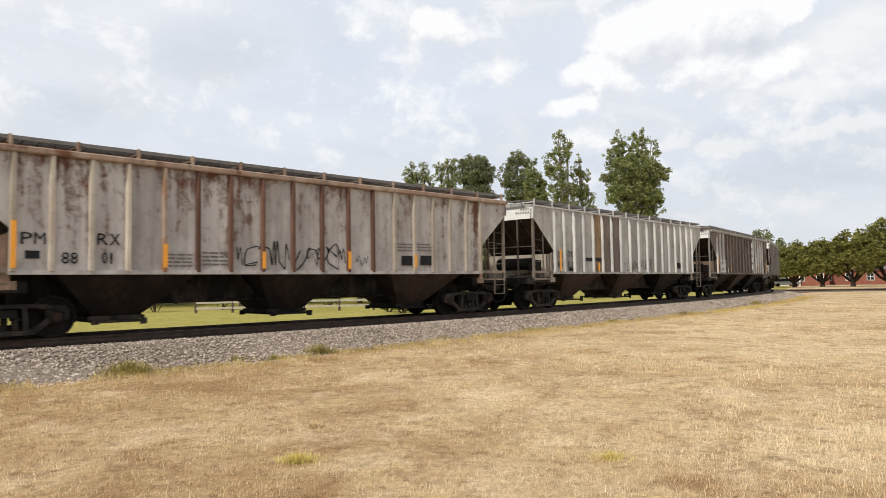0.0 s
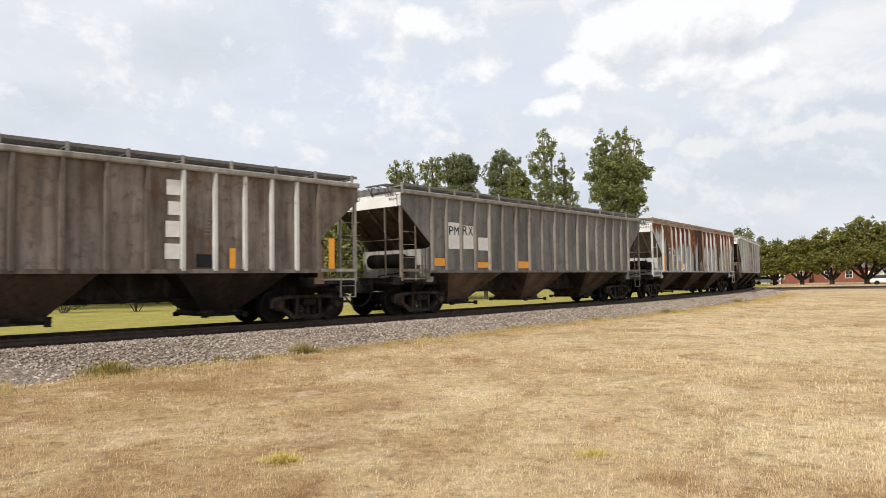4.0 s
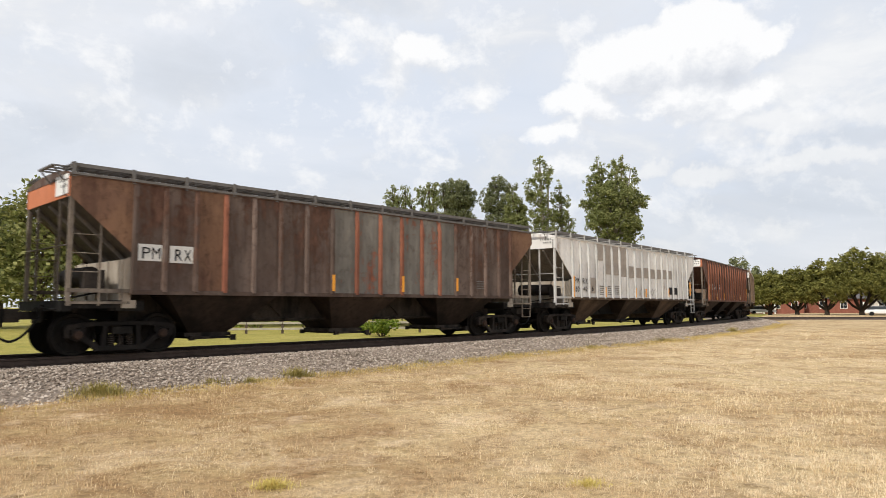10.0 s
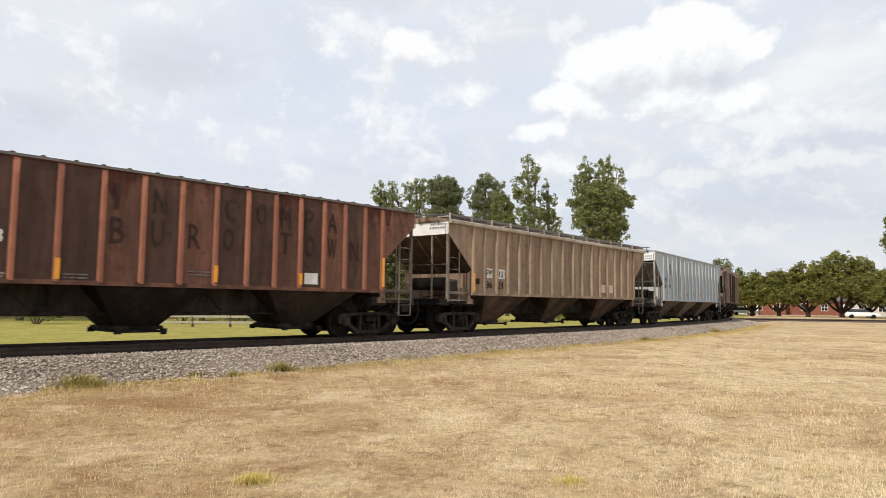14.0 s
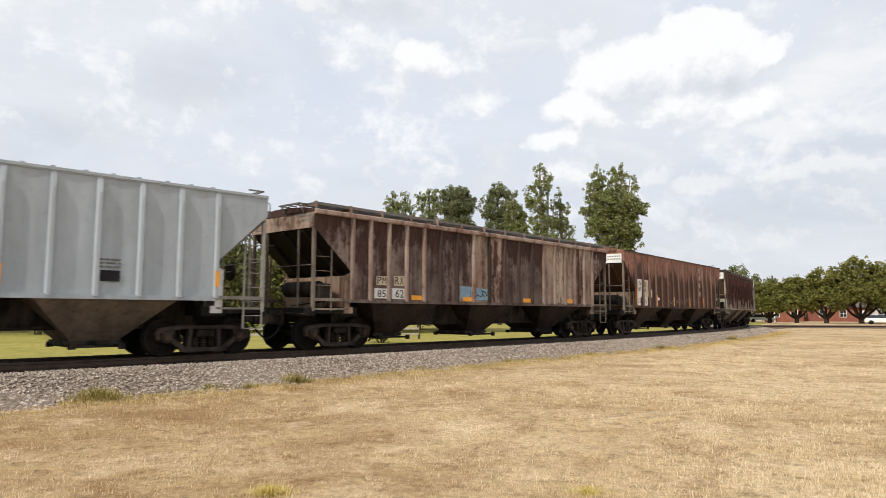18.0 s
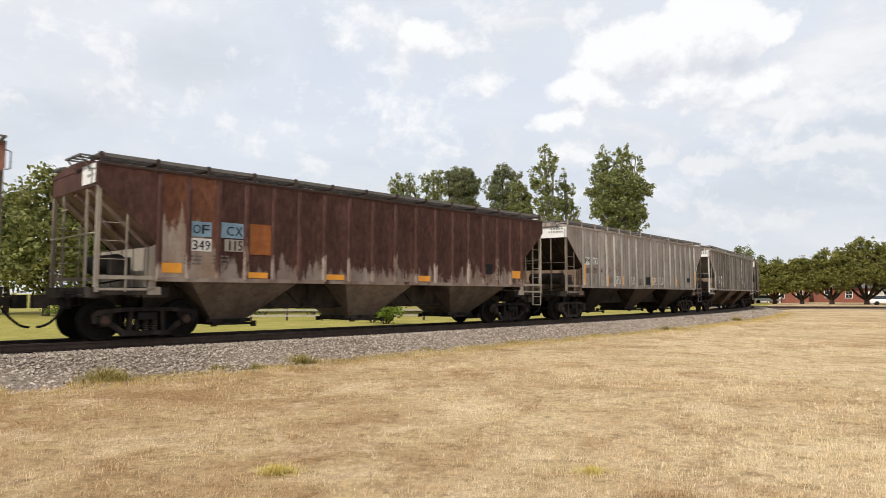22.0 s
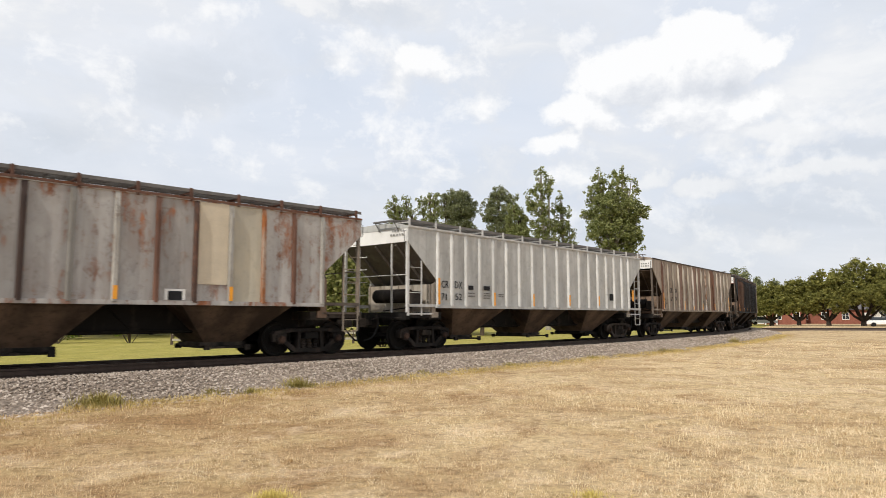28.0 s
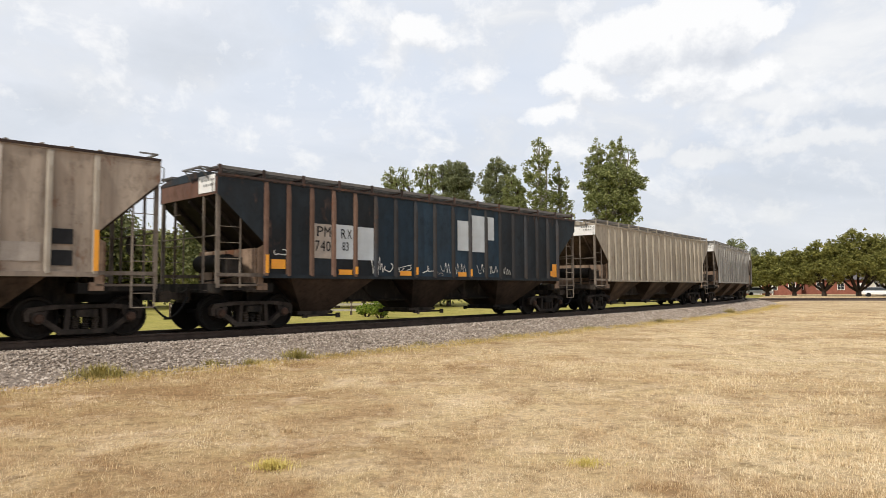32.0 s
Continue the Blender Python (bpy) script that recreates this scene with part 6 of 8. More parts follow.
mark(CAR["m"], "white_patch", 3.44, 3.06, 0.29, 0.31, M_GREYMARK)
mark(CAR["m"], "white_patch", 3.44, 2.60, 0.29, 0.31, M_GREYMARK)
mark(CAR["m"], "white_patch", 3.46, 2.11, 0.27, 0.30, M_GREYMARK)
scrawl(CAR["m"], -2.07, 1.52, 1.68, 0.35, M_GREYMARK)
scrawl(CAR["m"], -0.22, 1.54, 1.65, 0.37, M_GREYMARK)
fine_print(CAR["m"], 2.43, 1.57, 0.46, 0.31)
# car n
mark(CAR["n"], "blue_patch", -6.24, 2.43, 0.51, 0.36, M_BLUEMARK)
mark(CAR["n"], "blue_patch", -5.54, 2.44, 0.62, 0.38, M_BLUEMARK)
words(CAR["n"], "OF", -6.20, 2.50, 0.44, 0.22, M_BLACKMARK)
words(CAR["n"], "CX", -5.07, 2.50, 0.46, 0.23, M_BLACKMARK)
mark(CAR["n"], "white_patch", -6.23, 2.08, 0.51, 0.31, M_WHITEMARK)
mark(CAR["n"], "grey_patch", -5.13, 2.11, 0.51, 0.30, M_GREYMARK)
words(CAR["n"], "349", -6.23, 2.11, 0.47, 0.23, M_BLACKMARK)
words(CAR["n"], "115", -5.07, 2.14, 0.42, 0.24, M_BLACKMARK)
mark(CAR["n"], "rusty_patch", -4.26, 2.06, 0.62, 0.78, M_RUSTMARK)
mark(CAR["n"], "reflector", -6.90, 1.55, 0.48, 0.23, M_ORANGE)
mark(CAR["n"], "reflector", -4.75, 1.46, 0.57, 0.15, M_ORANGE)
mark(CAR["n"], "reflector", -2.32, 1.46, 0.64, 0.15, M_ORANGE)
mark(CAR["n"], "reflector", 1.30, 1.47, 0.57, 0.18, M_ORANGE)
mark(CAR["n"], "reflector", 5.96, 1.65, 0.77, 0.28, M_ORANGE)
mark(CAR["n"], "black_plate", 4.59, 1.77, 0.44, 0.36, M_BLACKMARK)
fine_print(CAR["n"], -6.19, 1.74, 0.43, 0.26)
fine_print(CAR["n"], -5.49, 1.76, 0.44, 0.27)
# car o
mark(CAR["o"], "white_patch", -6.59, 2.34, 0.48, 0.32, M_WHITEMARK)
mark(CAR["o"], "white_patch", -5.91, 2.38, 0.46, 0.29, M_WHITEMARK)
words(CAR["o"], "PM", -6.56, 2.40, 0.43, 0.22, M_BLACKMARK)
words(CAR["o"], "RX", -5.89, 2.40, 0.42, 0.22, M_BLACKMARK)
words(CAR["o"], "101", -6.60, 1.97, 0.48, 0.23, M_BROWNMARK)
words(CAR["o"], "21", -5.86, 1.99, 0.34, 0.23, M_BROWNMARK)
words(CAR["o"], "6", -5.13, 2.03, 0.15, 0.21, M_BROWNMARK)
mark(CAR["o"], "reflector", -6.77, 1.46, 0.14, 0.91, M_ORANGE)
mark(CAR["o"], "reflector", -4.56, 1.46, 0.17, 0.46, M_ORANGE)
mark(CAR["o"], "reflector", -2.92, 1.50, 0.12, 0.44, M_ORANGE)
mark(CAR["o"], "reflector", 0.55, 1.53, 0.17, 0.42, M_ORANGE)
mark(CAR["o"], "reflector", 3.92, 1.54, 0.21, 0.41, M_ORANGE)
mark(CAR["o"], "reflector", 6.91, 1.59, 0.20, 0.82, M_ORANGE)
words(CAR["o"], "SPD", -3.63, 1.55, 0.60, 0.36, M_WHITEMARK)
words(CAR["o"], "TLD", -2.15, 1.55, 0.60, 0.36, M_WHITEMARK)
scrawl(CAR["o"], -1.14, 1.50, 0.72, 0.43, M_BLACKMARK)
words(CAR["o"], "SPD", 0.71, 1.55, 0.60, 0.38, M_WHITEMARK)
words(CAR["o"], "TLD", 1.55, 1.58, 0.60, 0.38, M_WHITEMARK)
mark(CAR["o"], "black_plate", -0.13, 1.55, 0.55, 0.38, M_BLACKMARK)
mark(CAR["o"], "black_plate", 5.66, 1.76, 0.48, 0.23, M_BLACKMARK)
scrawl(CAR["o"], -4.37, 1.52, 0.50, 0.37, M_BLACKMARK)
# car p
mark(CAR["p"], "white_patch", -5.88, 1.60, 0.52, 0.64, M_WHITEMARK)
mark(CAR["p"], "white_patch", -5.19, 1.61, 0.55, 0.67, M_WHITEMARK)
words(CAR["p"], "AT", -5.82, 1.92, 0.37, 0.24, M_BLACKMARK)
words(CAR["p"], "GX", -5.16, 1.89, 0.45, 0.25, M_BLACKMARK)
words(CAR["p"], "76", -5.86, 1.62, 0.43, 0.22, M_BLACKMARK)
words(CAR["p"], "07", -5.16, 1.61, 0.46, 0.23, M_BLACKMARK)
words(CAR["p"], "3", -4.06, 1.62, 0.20, 0.22, M_BLACKMARK)
mark(CAR["p"], "white_patch", -4.12, 1.60, 0.31, 0.28, M_WHITEMARK)
mark(CAR["p"], "rusty_patch", -6.63, 1.91, 0.15, 0.64, M_RUSTMARK)
mark(CAR["p"], "reflector", -4.16, 1.60, 0.21, 0.43, M_ORANGE)
mark(CAR["p"], "white_patch", 2.61, 3.33, 0.31, 0.30, M_WHITEMARK)
mark(CAR["p"], "white_patch", 2.66, 2.81, 0.28, 0.31, M_WHITEMARK)
mark(CAR["p"], "white_patch", 2.62, 2.30, 0.33, 0.34, M_WHITEMARK)
mark(CAR["p"], "white_patch", 2.62, 1.85, 0.35, 0.33, M_WHITEMARK)
mark(CAR["p"], "white_patch", 3.31, 1.61, 0.54, 0.40, M_WHITEMARK)
mark(CAR["p"], "black_plate", -6.51, 1.75, 0.29, 0.18, M_BLACKMARK)
mark(CAR["p"], "black_plate", 4.28, 1.64, 0.39, 0.26, M_BLACKMARK)
scrawl(CAR["p"], -4.39, 3.24, 0.42, 0.42, M_BLACKMARK)
fine_print(CAR["p"], -2.35, 1.71, 0.49, 0.35)
# car q
mark(CAR["q"], "cream_patch", -6.47, 1.79, 0.54, 0.77, M_CREAMMARK)
mark(CAR["q"], "cream_patch", -5.70, 1.77, 0.67, 0.80, M_CREAMMARK)
mark(CAR["q"], "cream_patch", -4.84, 1.77, 0.70, 0.80, M_CREAMMARK)
mark(CAR["q"], "cream_patch", 3.31, 1.85, 0.76, 2.04, M_CREAMMARK)
words(CAR["q"], "RX", -5.55, 2.29, 0.38, 0.23, M_BLACKMARK)
words(CAR["q"], "508", -5.61, 1.97, 0.49, 0.25, M_BLACKMARK)
mark(CAR["q"], "reflector", -4.09, 1.46, 0.15, 0.29, M_ORANGE)
mark(CAR["q"], "reflector", -1.36, 1.46, 0.21, 0.36, M_ORANGE)
mark(CAR["q"], "reflector", 1.35, 1.46, 0.16, 0.30, M_ORANGE)
mark(CAR["q"], "reflector", 3.99, 1.46, 0.23, 0.35, M_ORANGE)
mark(CAR["q"], "black_plate", -3.74, 1.46, 0.33, 0.15, M_BLACKMARK)
mark(CAR["q"], "white_patch", 2.47, 1.46, 0.49, 0.26, M_WHITEMARK)
mark(CAR["q"], "black_plate", 2.55, 1.46, 0.33, 0.21, M_BLACKMARK)
mark(CAR["q"], "white_patch", -2.04, 1.86, 0.57, 0.31, M_WHITEMARK)
fine_print(CAR["q"], -5.61, 1.46, 0.50, 0.17)
fine_print(CAR["q"], -4.78, 1.46, 0.44, 0.24)
fine_print(CAR["q"], -2.97, 2.49, 0.55, 0.16)
fine_print(CAR["q"], -2.06, 2.55, 0.57, 0.15)
fine_print(CAR["q"], -2.94, 1.92, 0.55, 0.16)
mark(CAR["q"], "grey_patch", -5.76, 1.62, 0.77, 0.15, M_GREYMARK)
mark(CAR["q"], "grey_patch", -4.81, 1.66, 0.70, 0.15, M_GREYMARK)
# car r
words(CAR["r"], "CR", -6.61, 2.01, 0.39, 0.24, M_BLACKMARK)
words(CAR["r"], "DX", -5.93, 2.01, 0.40, 0.24, M_BLACKMARK)
words(CAR["r"], "71", -6.60, 1.61, 0.32, 0.22, M_BLACKMARK)
words(CAR["r"], "52", -5.91, 1.62, 0.36, 0.22, M_BLACKMARK)
mark(CAR["r"], "reflector", -6.81, 1.46, 0.16, 0.86, M_ORANGE)
mark(CAR["r"], "reflector", -3.77, 1.46, 0.13, 0.46, M_ORANGE)
mark(CAR["r"], "reflector", -1.26, 1.46, 0.17, 0.47, M_ORANGE)
mark(CAR["r"], "reflector", 1.45, 1.51, 0.13, 0.44, M_ORANGE)
mark(CAR["r"], "reflector", 3.89, 1.52, 0.12, 0.43, M_ORANGE)
mark(CAR["r"], "reflector", 7.02, 1.79, 0.18, 0.52, M_ORANGE)
mark(CAR["r"], "black_plate", -5.21, 1.98, 0.28, 0.15, M_BLACKMARK)
mark(CAR["r"], "black_plate", -4.35, 1.99, 0.35, 0.15, M_BLACKMARK)
mark(CAR["r"], "black_plate", 4.94, 1.79, 0.34, 0.30, M_BLACKMARK)
fine_print(CAR["r"], -5.20, 1.72, 0.35, 0.20)
fine_print(CAR["r"], -4.35, 1.68, 0.37, 0.24)
fine_print(CAR["r"], -3.47, 1.75, 0.30, 0.15)
# car s
words(CAR["s"], "CR", -5.53, 2.35, 0.42, 0.25, M_BLACKMARK)
words(CAR["s"], "DX", -4.67, 2.36, 0.37, 0.23, M_BLACKMARK)
words(CAR["s"], "67", -5.44, 1.92, 0.32, 0.20, M_BLACKMARK)
words(CAR["s"], "39", -4.67, 1.94, 0.25, 0.18, M_BLACKMARK)
mark(CAR["s"], "reflector", -6.81, 1.46, 0.13, 0.83, M_ORANGE)
mark(CAR["s"], "reflector", -3.14, 1.46, 0.15, 0.47, M_ORANGE)
mark(CAR["s"], "reflector", -1.44, 1.46, 0.15, 0.22, M_ORANGE)
mark(CAR["s"], "reflector", 0.26, 1.48, 0.15, 0.36, M_ORANGE)
mark(CAR["s"], "reflector", 2.81, 1.47, 0.16, 0.40, M_ORANGE)
mark(CAR["s"], "reflector", 6.49, 1.46, 0.18, 0.89, M_ORANGE)
mark(CAR["s"], "black_plate", -6.68, 1.52, 0.32, 0.23, M_BLACKMARK)
scrawl(CAR["s"], -6.59, 1.67, 0.63, 0.50, M_BLACKMARK)
scrawl(CAR["s"], 1.23, 1.48, 0.68, 0.69, M_BLACKMARK)
scrawl(CAR["s"], 0.53, 1.57, 0.52, 0.58, M_BLACKMARK)
mark(CAR["s"], "black_plate", 5.90, 2.02, 0.40, 0.32, M_BLACKMARK)
mark(CAR["s"], "black_plate", 5.89, 1.57, 0.40, 0.32, M_BLACKMARK)
fine_print(CAR["s"], -0.38, 1.53, 0.52, 0.43)
mark(CAR["s"], "grey_patch", 4.80, 1.65, 0.70, 0.39, M_GREYMARK)
# car t
mark(CAR["t"], "grey_patch", -5.25, 1.91, 0.72, 0.96, M_GREYMARK)
mark(CAR["t"], "white_patch", -4.48, 1.91, 0.76, 0.98, M_BLUEGREYMARK)
mark(CAR["t"], "white_patch", -3.67, 1.90, 0.70, 0.97, M_BLUEGREYMARK)
words(CAR["t"], "PM", -5.16, 2.52, 0.50, 0.28, M_BLACKMARK)
words(CAR["t"], "RX", -4.35, 2.50, 0.43, 0.27, M_BLACKMARK)
words(CAR["t"], "740", -5.16, 2.11, 0.56, 0.29, M_BLACKMARK)
words(CAR["t"], "83", -4.30, 2.15, 0.26, 0.25, M_BLACKMARK)
mark(CAR["t"], "white_patch", 0.73, 2.35, 0.57, 1.03, M_BLUEGREYMARK)
mark(CAR["t"], "white_patch", 1.39, 2.33, 0.80, 1.28, M_BLUEGREYMARK)
mark(CAR["t"], "white_patch", 2.29, 2.78, 0.39, 0.83, M_BLUEGREYMARK)
mark(CAR["t"], "reflector", -6.77, 1.48, 0.15, 0.47, M_ORANGE)
mark(CAR["t"], "reflector", -6.62, 1.59, 0.43, 0.25, M_ORANGE)
mark(CAR["t"], "reflector", -4.40, 1.46, 0.48, 0.15, M_ORANGE)
mark(CAR["t"], "reflector", -3.80, 1.48, 0.15, 0.22, M_ORANGE)
mark(CAR["t"], "reflector", -2.01, 1.46, 0.49, 0.15, M_ORANGE)
mark(CAR["t"], "reflector", -1.30, 1.50, 0.14, 0.23, M_ORANGE)
mark(CAR["t"], "reflector", 0.71, 1.46, 0.42, 0.15, M_ORANGE)
mark(CAR["t"], "reflector", 1.35, 1.47, 0.19, 0.25, M_ORANGE)
mark(CAR["t"], "reflector", 6.29, 1.52, 0.42, 0.22, M_ORANGE)
mark(CAR["t"], "reflector", 6.88, 1.49, 0.30, 0.52, M_ORANGE)
scrawl(CAR["t"], -3.28, 1.47, 0.95, 0.55, M_WHITEMARK)
scrawl(CAR["t"], -2.09, 1.55, 0.59, 0.35, M_WHITEMARK)
scrawl(CAR["t"], -1.10, 1.49, 0.63, 0.40, M_WHITEMARK)
scrawl(CAR["t"], -0.31, 1.50, 0.66, 0.45, M_WHITEMARK)
scrawl(CAR["t"], 0.49, 1.51, 0.68, 0.42, M_WHITEMARK)
scrawl(CAR["t"], 1.60, 1.52, 0.62, 0.43, M_WHITEMARK)
scrawl(CAR["t"], 2.35, 1.53, 0.60, 0.49, M_WHITEMARK)
scrawl(CAR["t"], 3.14, 1.51, 0.55, 0.37, M_WHITEMARK)
scrawl(CAR["t"], -6.57, 1.87, 0.44, 0.31, M_WHITEMARK)
scrawl(CAR["t"], -0.47, 1.46, 0.43, 0.15, M_GREYMARK)

# ---- trees, far buildings ----
def leaf_cloud(name, centres, count, size, material, parent, seed, flat=0.5):
    """Leaves as small bent triangles pairs scattered through the clumps given as (centre, radii)."""
    rng = np.random.default_rng(seed)
    w = np.array([r[0] * r[1] * r[2] for _, r in centres]) ** 0.75
    pick = rng.choice(len(centres), count, p=w / w.sum())
    c = np.array([p for p, _ in centres])[pick]
    r = np.array([q for _, q in centres])[pick]
    d = rng.normal(size=(count, 3))
    d /= np.linalg.norm(d, axis=1)[:, None]
    at = c + d * r * (rng.uniform(0.15, 1.0, (count, 1)) ** 0.55) * (1 + 0.25 * rng.normal(size=(count, 1)) * (rng.random((count, 1)) < 0.25))
    u = rng.normal(size=(count, 3))
    u[:, 2] *= flat
    u /= np.linalg.norm(u, axis=1)[:, None]
    v = np.cross(u, d + 0.6 * rng.normal(size=(count, 3)))
    v /= np.linalg.norm(v, axis=1)[:, None] + 1e-6
    s = size * rng.uniform(0.55, 1.35, (count, 1))
    a, b, e, f = at - u * s, at + v * s * 0.55 + u * 0.1 * s, at + u * s, at - v * s * 0.55
    verts = np.stack([a, b, e, f], 1).reshape(-1, 3)
    faces = np.arange(count * 4).reshape(-1, 4)
    me = bpy.data.meshes.new(name)
    me.from_pydata(verts.tolist(), [], faces.tolist())
    me.materials.append(material)
    ob = new(name, me)
    ob.parent = parent
    return ob


def make_tree(x, y, z, tall, wide, start, outline, leaves, size, material, bark, label, group, seed, clumps=60, lean=0.0, peaks=((0, 0, 1.0, 1.0),), name="tree"):
    """outline(f): half width of the crown at f of its height (0 foot, 1 tip), as a share of half the full width.
    peaks: upright stems as (offset across, offset along, share of the height, share of the width)."""
    rng = random.Random(seed)
    tree = tagged(new(name), label, "tree", group)
    tree.matrix_basis = pose(x, y, z, 0, 0, -math.degrees(math.atan2(x, y)))
    bm = bmesh.new()
    centres = []
    r0 = tall * 0.016 + 0.08
    for ox, oy, share, broad in peaks:
        top = tall * share
        pts = []
        for i in range(6):
            f = i / 5
            pts.append((ox * wide * (0.15 + 0.85 * f) + rng.uniform(-0.12, 0.12) * (i > 0), oy * wide * f + rng.uniform(-0.15, 0.15) * (i > 0), -0.25 + top * 0.86 * f))
        tube(bm, pts, [r0 * share * (1 - 0.93 * i / 5) + 0.015 for i in range(6)], 9)
        for i in range(int(clumps / len(peaks))):
            f = ((i + rng.random()) / clumps * len(peaks)) ** 0.9
            half = outline(f) * wide * broad / 2 * rng.uniform(0.82, 1.12)
            a = rng.uniform(0, 2 * math.pi)
            rad = half * math.sqrt(rng.uniform(0.1, 1.0))
            zz = top * (start + (1 - start) * f)
            cr = max(0.55, half * rng.uniform(0.38, 0.70))
            ax, ay = ox * wide * (0.15 + 0.85 * zz / top), oy * wide * zz / top
            p = (ax + rad * 0.8 * math.cos(a), ay + rad * 0.8 * math.sin(a), min(zz, top - cr * 0.8))
            centres.append((p, (cr, cr, cr * rng.uniform(0.6, 1.0))))
            if i % 3 == 0:
                foot = max(top * start * 0.7, p[2] - rad * 0.9 - 0.6)
                tube(bm, [(ax * 0.6, ay * 0.6, foot), ((ax + p[0]) / 2, (ay + p[1]) / 2, (foot + p[2]) / 2 + 0.1), p], [r0 * 0.30, r0 * 0.18, 0.02], 6)
    part("trunk", bm, bark, tree, smooth=True)
    leaf_cloud("crown", centres, leaves, size, material, tree, seed)
    return tree


def dome(f):
    return math.sqrt(max(0.03, 1 - (f * 1.02 - 0.28) ** 2 / 0.62)) if f > 0.28 else 0.75 + 0.25 * f / 0.28


def tuft(f):
    return 0.35 + 0.65 * math.sin(math.pi * min(1, 0.15 + f * 0.8)) * (1 - 0.5 * f)


def at_bearing(az, d):
    return d * math.sin(radians(az)), d * math.cos(radians(az))


BACK = "trees behind the railway"


def crowned_tree(az, d, lobes, material, bark, label, group, seed, clumps=160, each=60, leaf=0.19, clump=0.7, stems=1, fork=0.0, name="tree"):
    """A tree whose crown fills the lobes, given as (across, deep, height, radius across, radius up).
    fork: height at which the trunk splits toward the lobes."""
    rng = random.Random(seed)
    x, y = at_bearing(az, d)
    tree = tagged(new(name), label, "tree", group)
    tree.matrix_basis = pose(x, y, 0.05, 0, 0, -az)
    tall = max(l[2] + l[4] for l in lobes)
    r0 = tall * 0.013 + 0.07
    bm = bmesh.new()
    mains = sorted(lobes, key=lambda l: -(l[2] + l[4]))
    if fork:
        tube(bm, [(0, 0, -0.3), (0, 0, fork * 0.6), (0, 0, fork * 1.1)], [r0 * 2.4, r0 * 1.9, r0 * 1.7], 10)
    for i, l in enumerate(mains if fork else mains[:stems]):
        top = l[2] + (0.75 * l[4] if not fork else 0)
        foot = fork if fork else -0.3
        pts = []
        for k in range(6):
            f = k / 5
            bow = f if not fork else f ** 0.75
            pts.append((l[0] * bow + rng.uniform(-0.1, 0.1) * (k > 0), l[1] * bow + rng.uniform(-0.1, 0.1) * (k > 0), foot + (top - foot) * f))
        thick = r0 * (1.0 if not fork else 1.05)
        tube(bm, pts, [thick * (1 - 0.92 * k / 5) + 0.015 for k in range(6)], 8)
    weight = [l[3] * l[3] * l[4] for l in lobes]
    centres = []
    for i in range(clumps):
        l = rng.choices(lobes, weight)[0]
        while True:
            u, v, w = rng.uniform(-1, 1), rng.uniform(-1, 1), rng.uniform(-1, 1)
            q = u * u + v * v + w * w
            if 0.12 < q < 1:
                break
        k = rng.uniform(0.92, 1.08)
        c = clump * rng.uniform(0.6, 1.25)
        shrink_x, shrink_z = max(0.2, 1 - 0.55 * c / l[3]), max(0.2, 1 - 0.45 * c / l[4])
        p = (l[0] + u * l[3] * 1.08 * shrink_x * k, l[1] + v * l[3] * shrink_x, l[2] + w * l[4] * shrink_z * k)
        centres.append((p, (c * 0.9, c * 0.9, c * rng.uniform(0.7, 1.35))))
        if i % 9 == 0:
            base = (l[0] * 0.8, l[1] * 0.8, max(l[2] - l[4] * 0.9, p[2] - 1.2 - abs(u) * l[3]))
            tube(bm, [base, ((base[0] + p[0]) / 2, (base[1] + p[1]) / 2, (base[2] + p[2]) / 2 + 0.1), p], [r0 * 0.28, r0 * 0.17, 0.02], 5)
    part("trunk", bm, bark, tree, smooth=True)
    leaf_cloud("crown", centres, clumps * each, leaf, material, tree, seed)
    return tree


# (across, deep, height, radius across, radius up)
crowned_tree(14.5, 78, ((-1.74, 0, 16.9, 0.95, 1.9), (1.02, 0.2, 17.75, 0.58, 1.5), (0.32, 0.3, 16.4, 1.25, 1.9), (1.82, 0, 15.6, 1.0, 2.15), (-2.03, 0.2, 15.2, 1.5, 1.75), (-0.16, 0, 13.7, 2.9, 2.25), (2.03, 0.3, 13.4, 1.5, 1.8), (-0.41, -0.3, 11.05, 2.8, 2.25), (-2.98, 0, 13.15, 1.05, 0.75),
                        (3.34, 0.2, 13.35, 0.9, 0.8), (1.67, 0, 10.8, 1.5, 2.0), (2.46, 0, 9.35, 0.75, 1.0), (-2.75, 0.2, 11.55, 0.8, 1.0), (-0.2, 0, 8.4, 2.4, 1.6)),
             M_LEAF, M_PALE_BARK, "tall leafy broadleaf tree with several upright stems", BACK, 1045, 1500, 27, 0.125, 0.32, stems=4)
crowned_tree(8.8, 80, ((-0.68, 0, 18.3, 0.85, 1.35), (0.37, 0.2, 17.6, 0.70, 1.15), (-0.5, 0, 16.5, 1.45, 1.2), (-2.12, 0.2, 16.05, 0.72, 0.8), (-0.74, 0, 14.4, 1.7, 1.2), (-0.49, 0.2, 12.5, 1.75, 1.35), (-1.74, 0, 14.9, 0.9, 0.7), (-0.3, 0, 10.4, 1.7, 1.5)),
             M_LEAF, M_PALE_BARK, "tall open-crowned broadleaf tree", BACK, 988, 470, 18, 0.125, 0.30, stems=3)
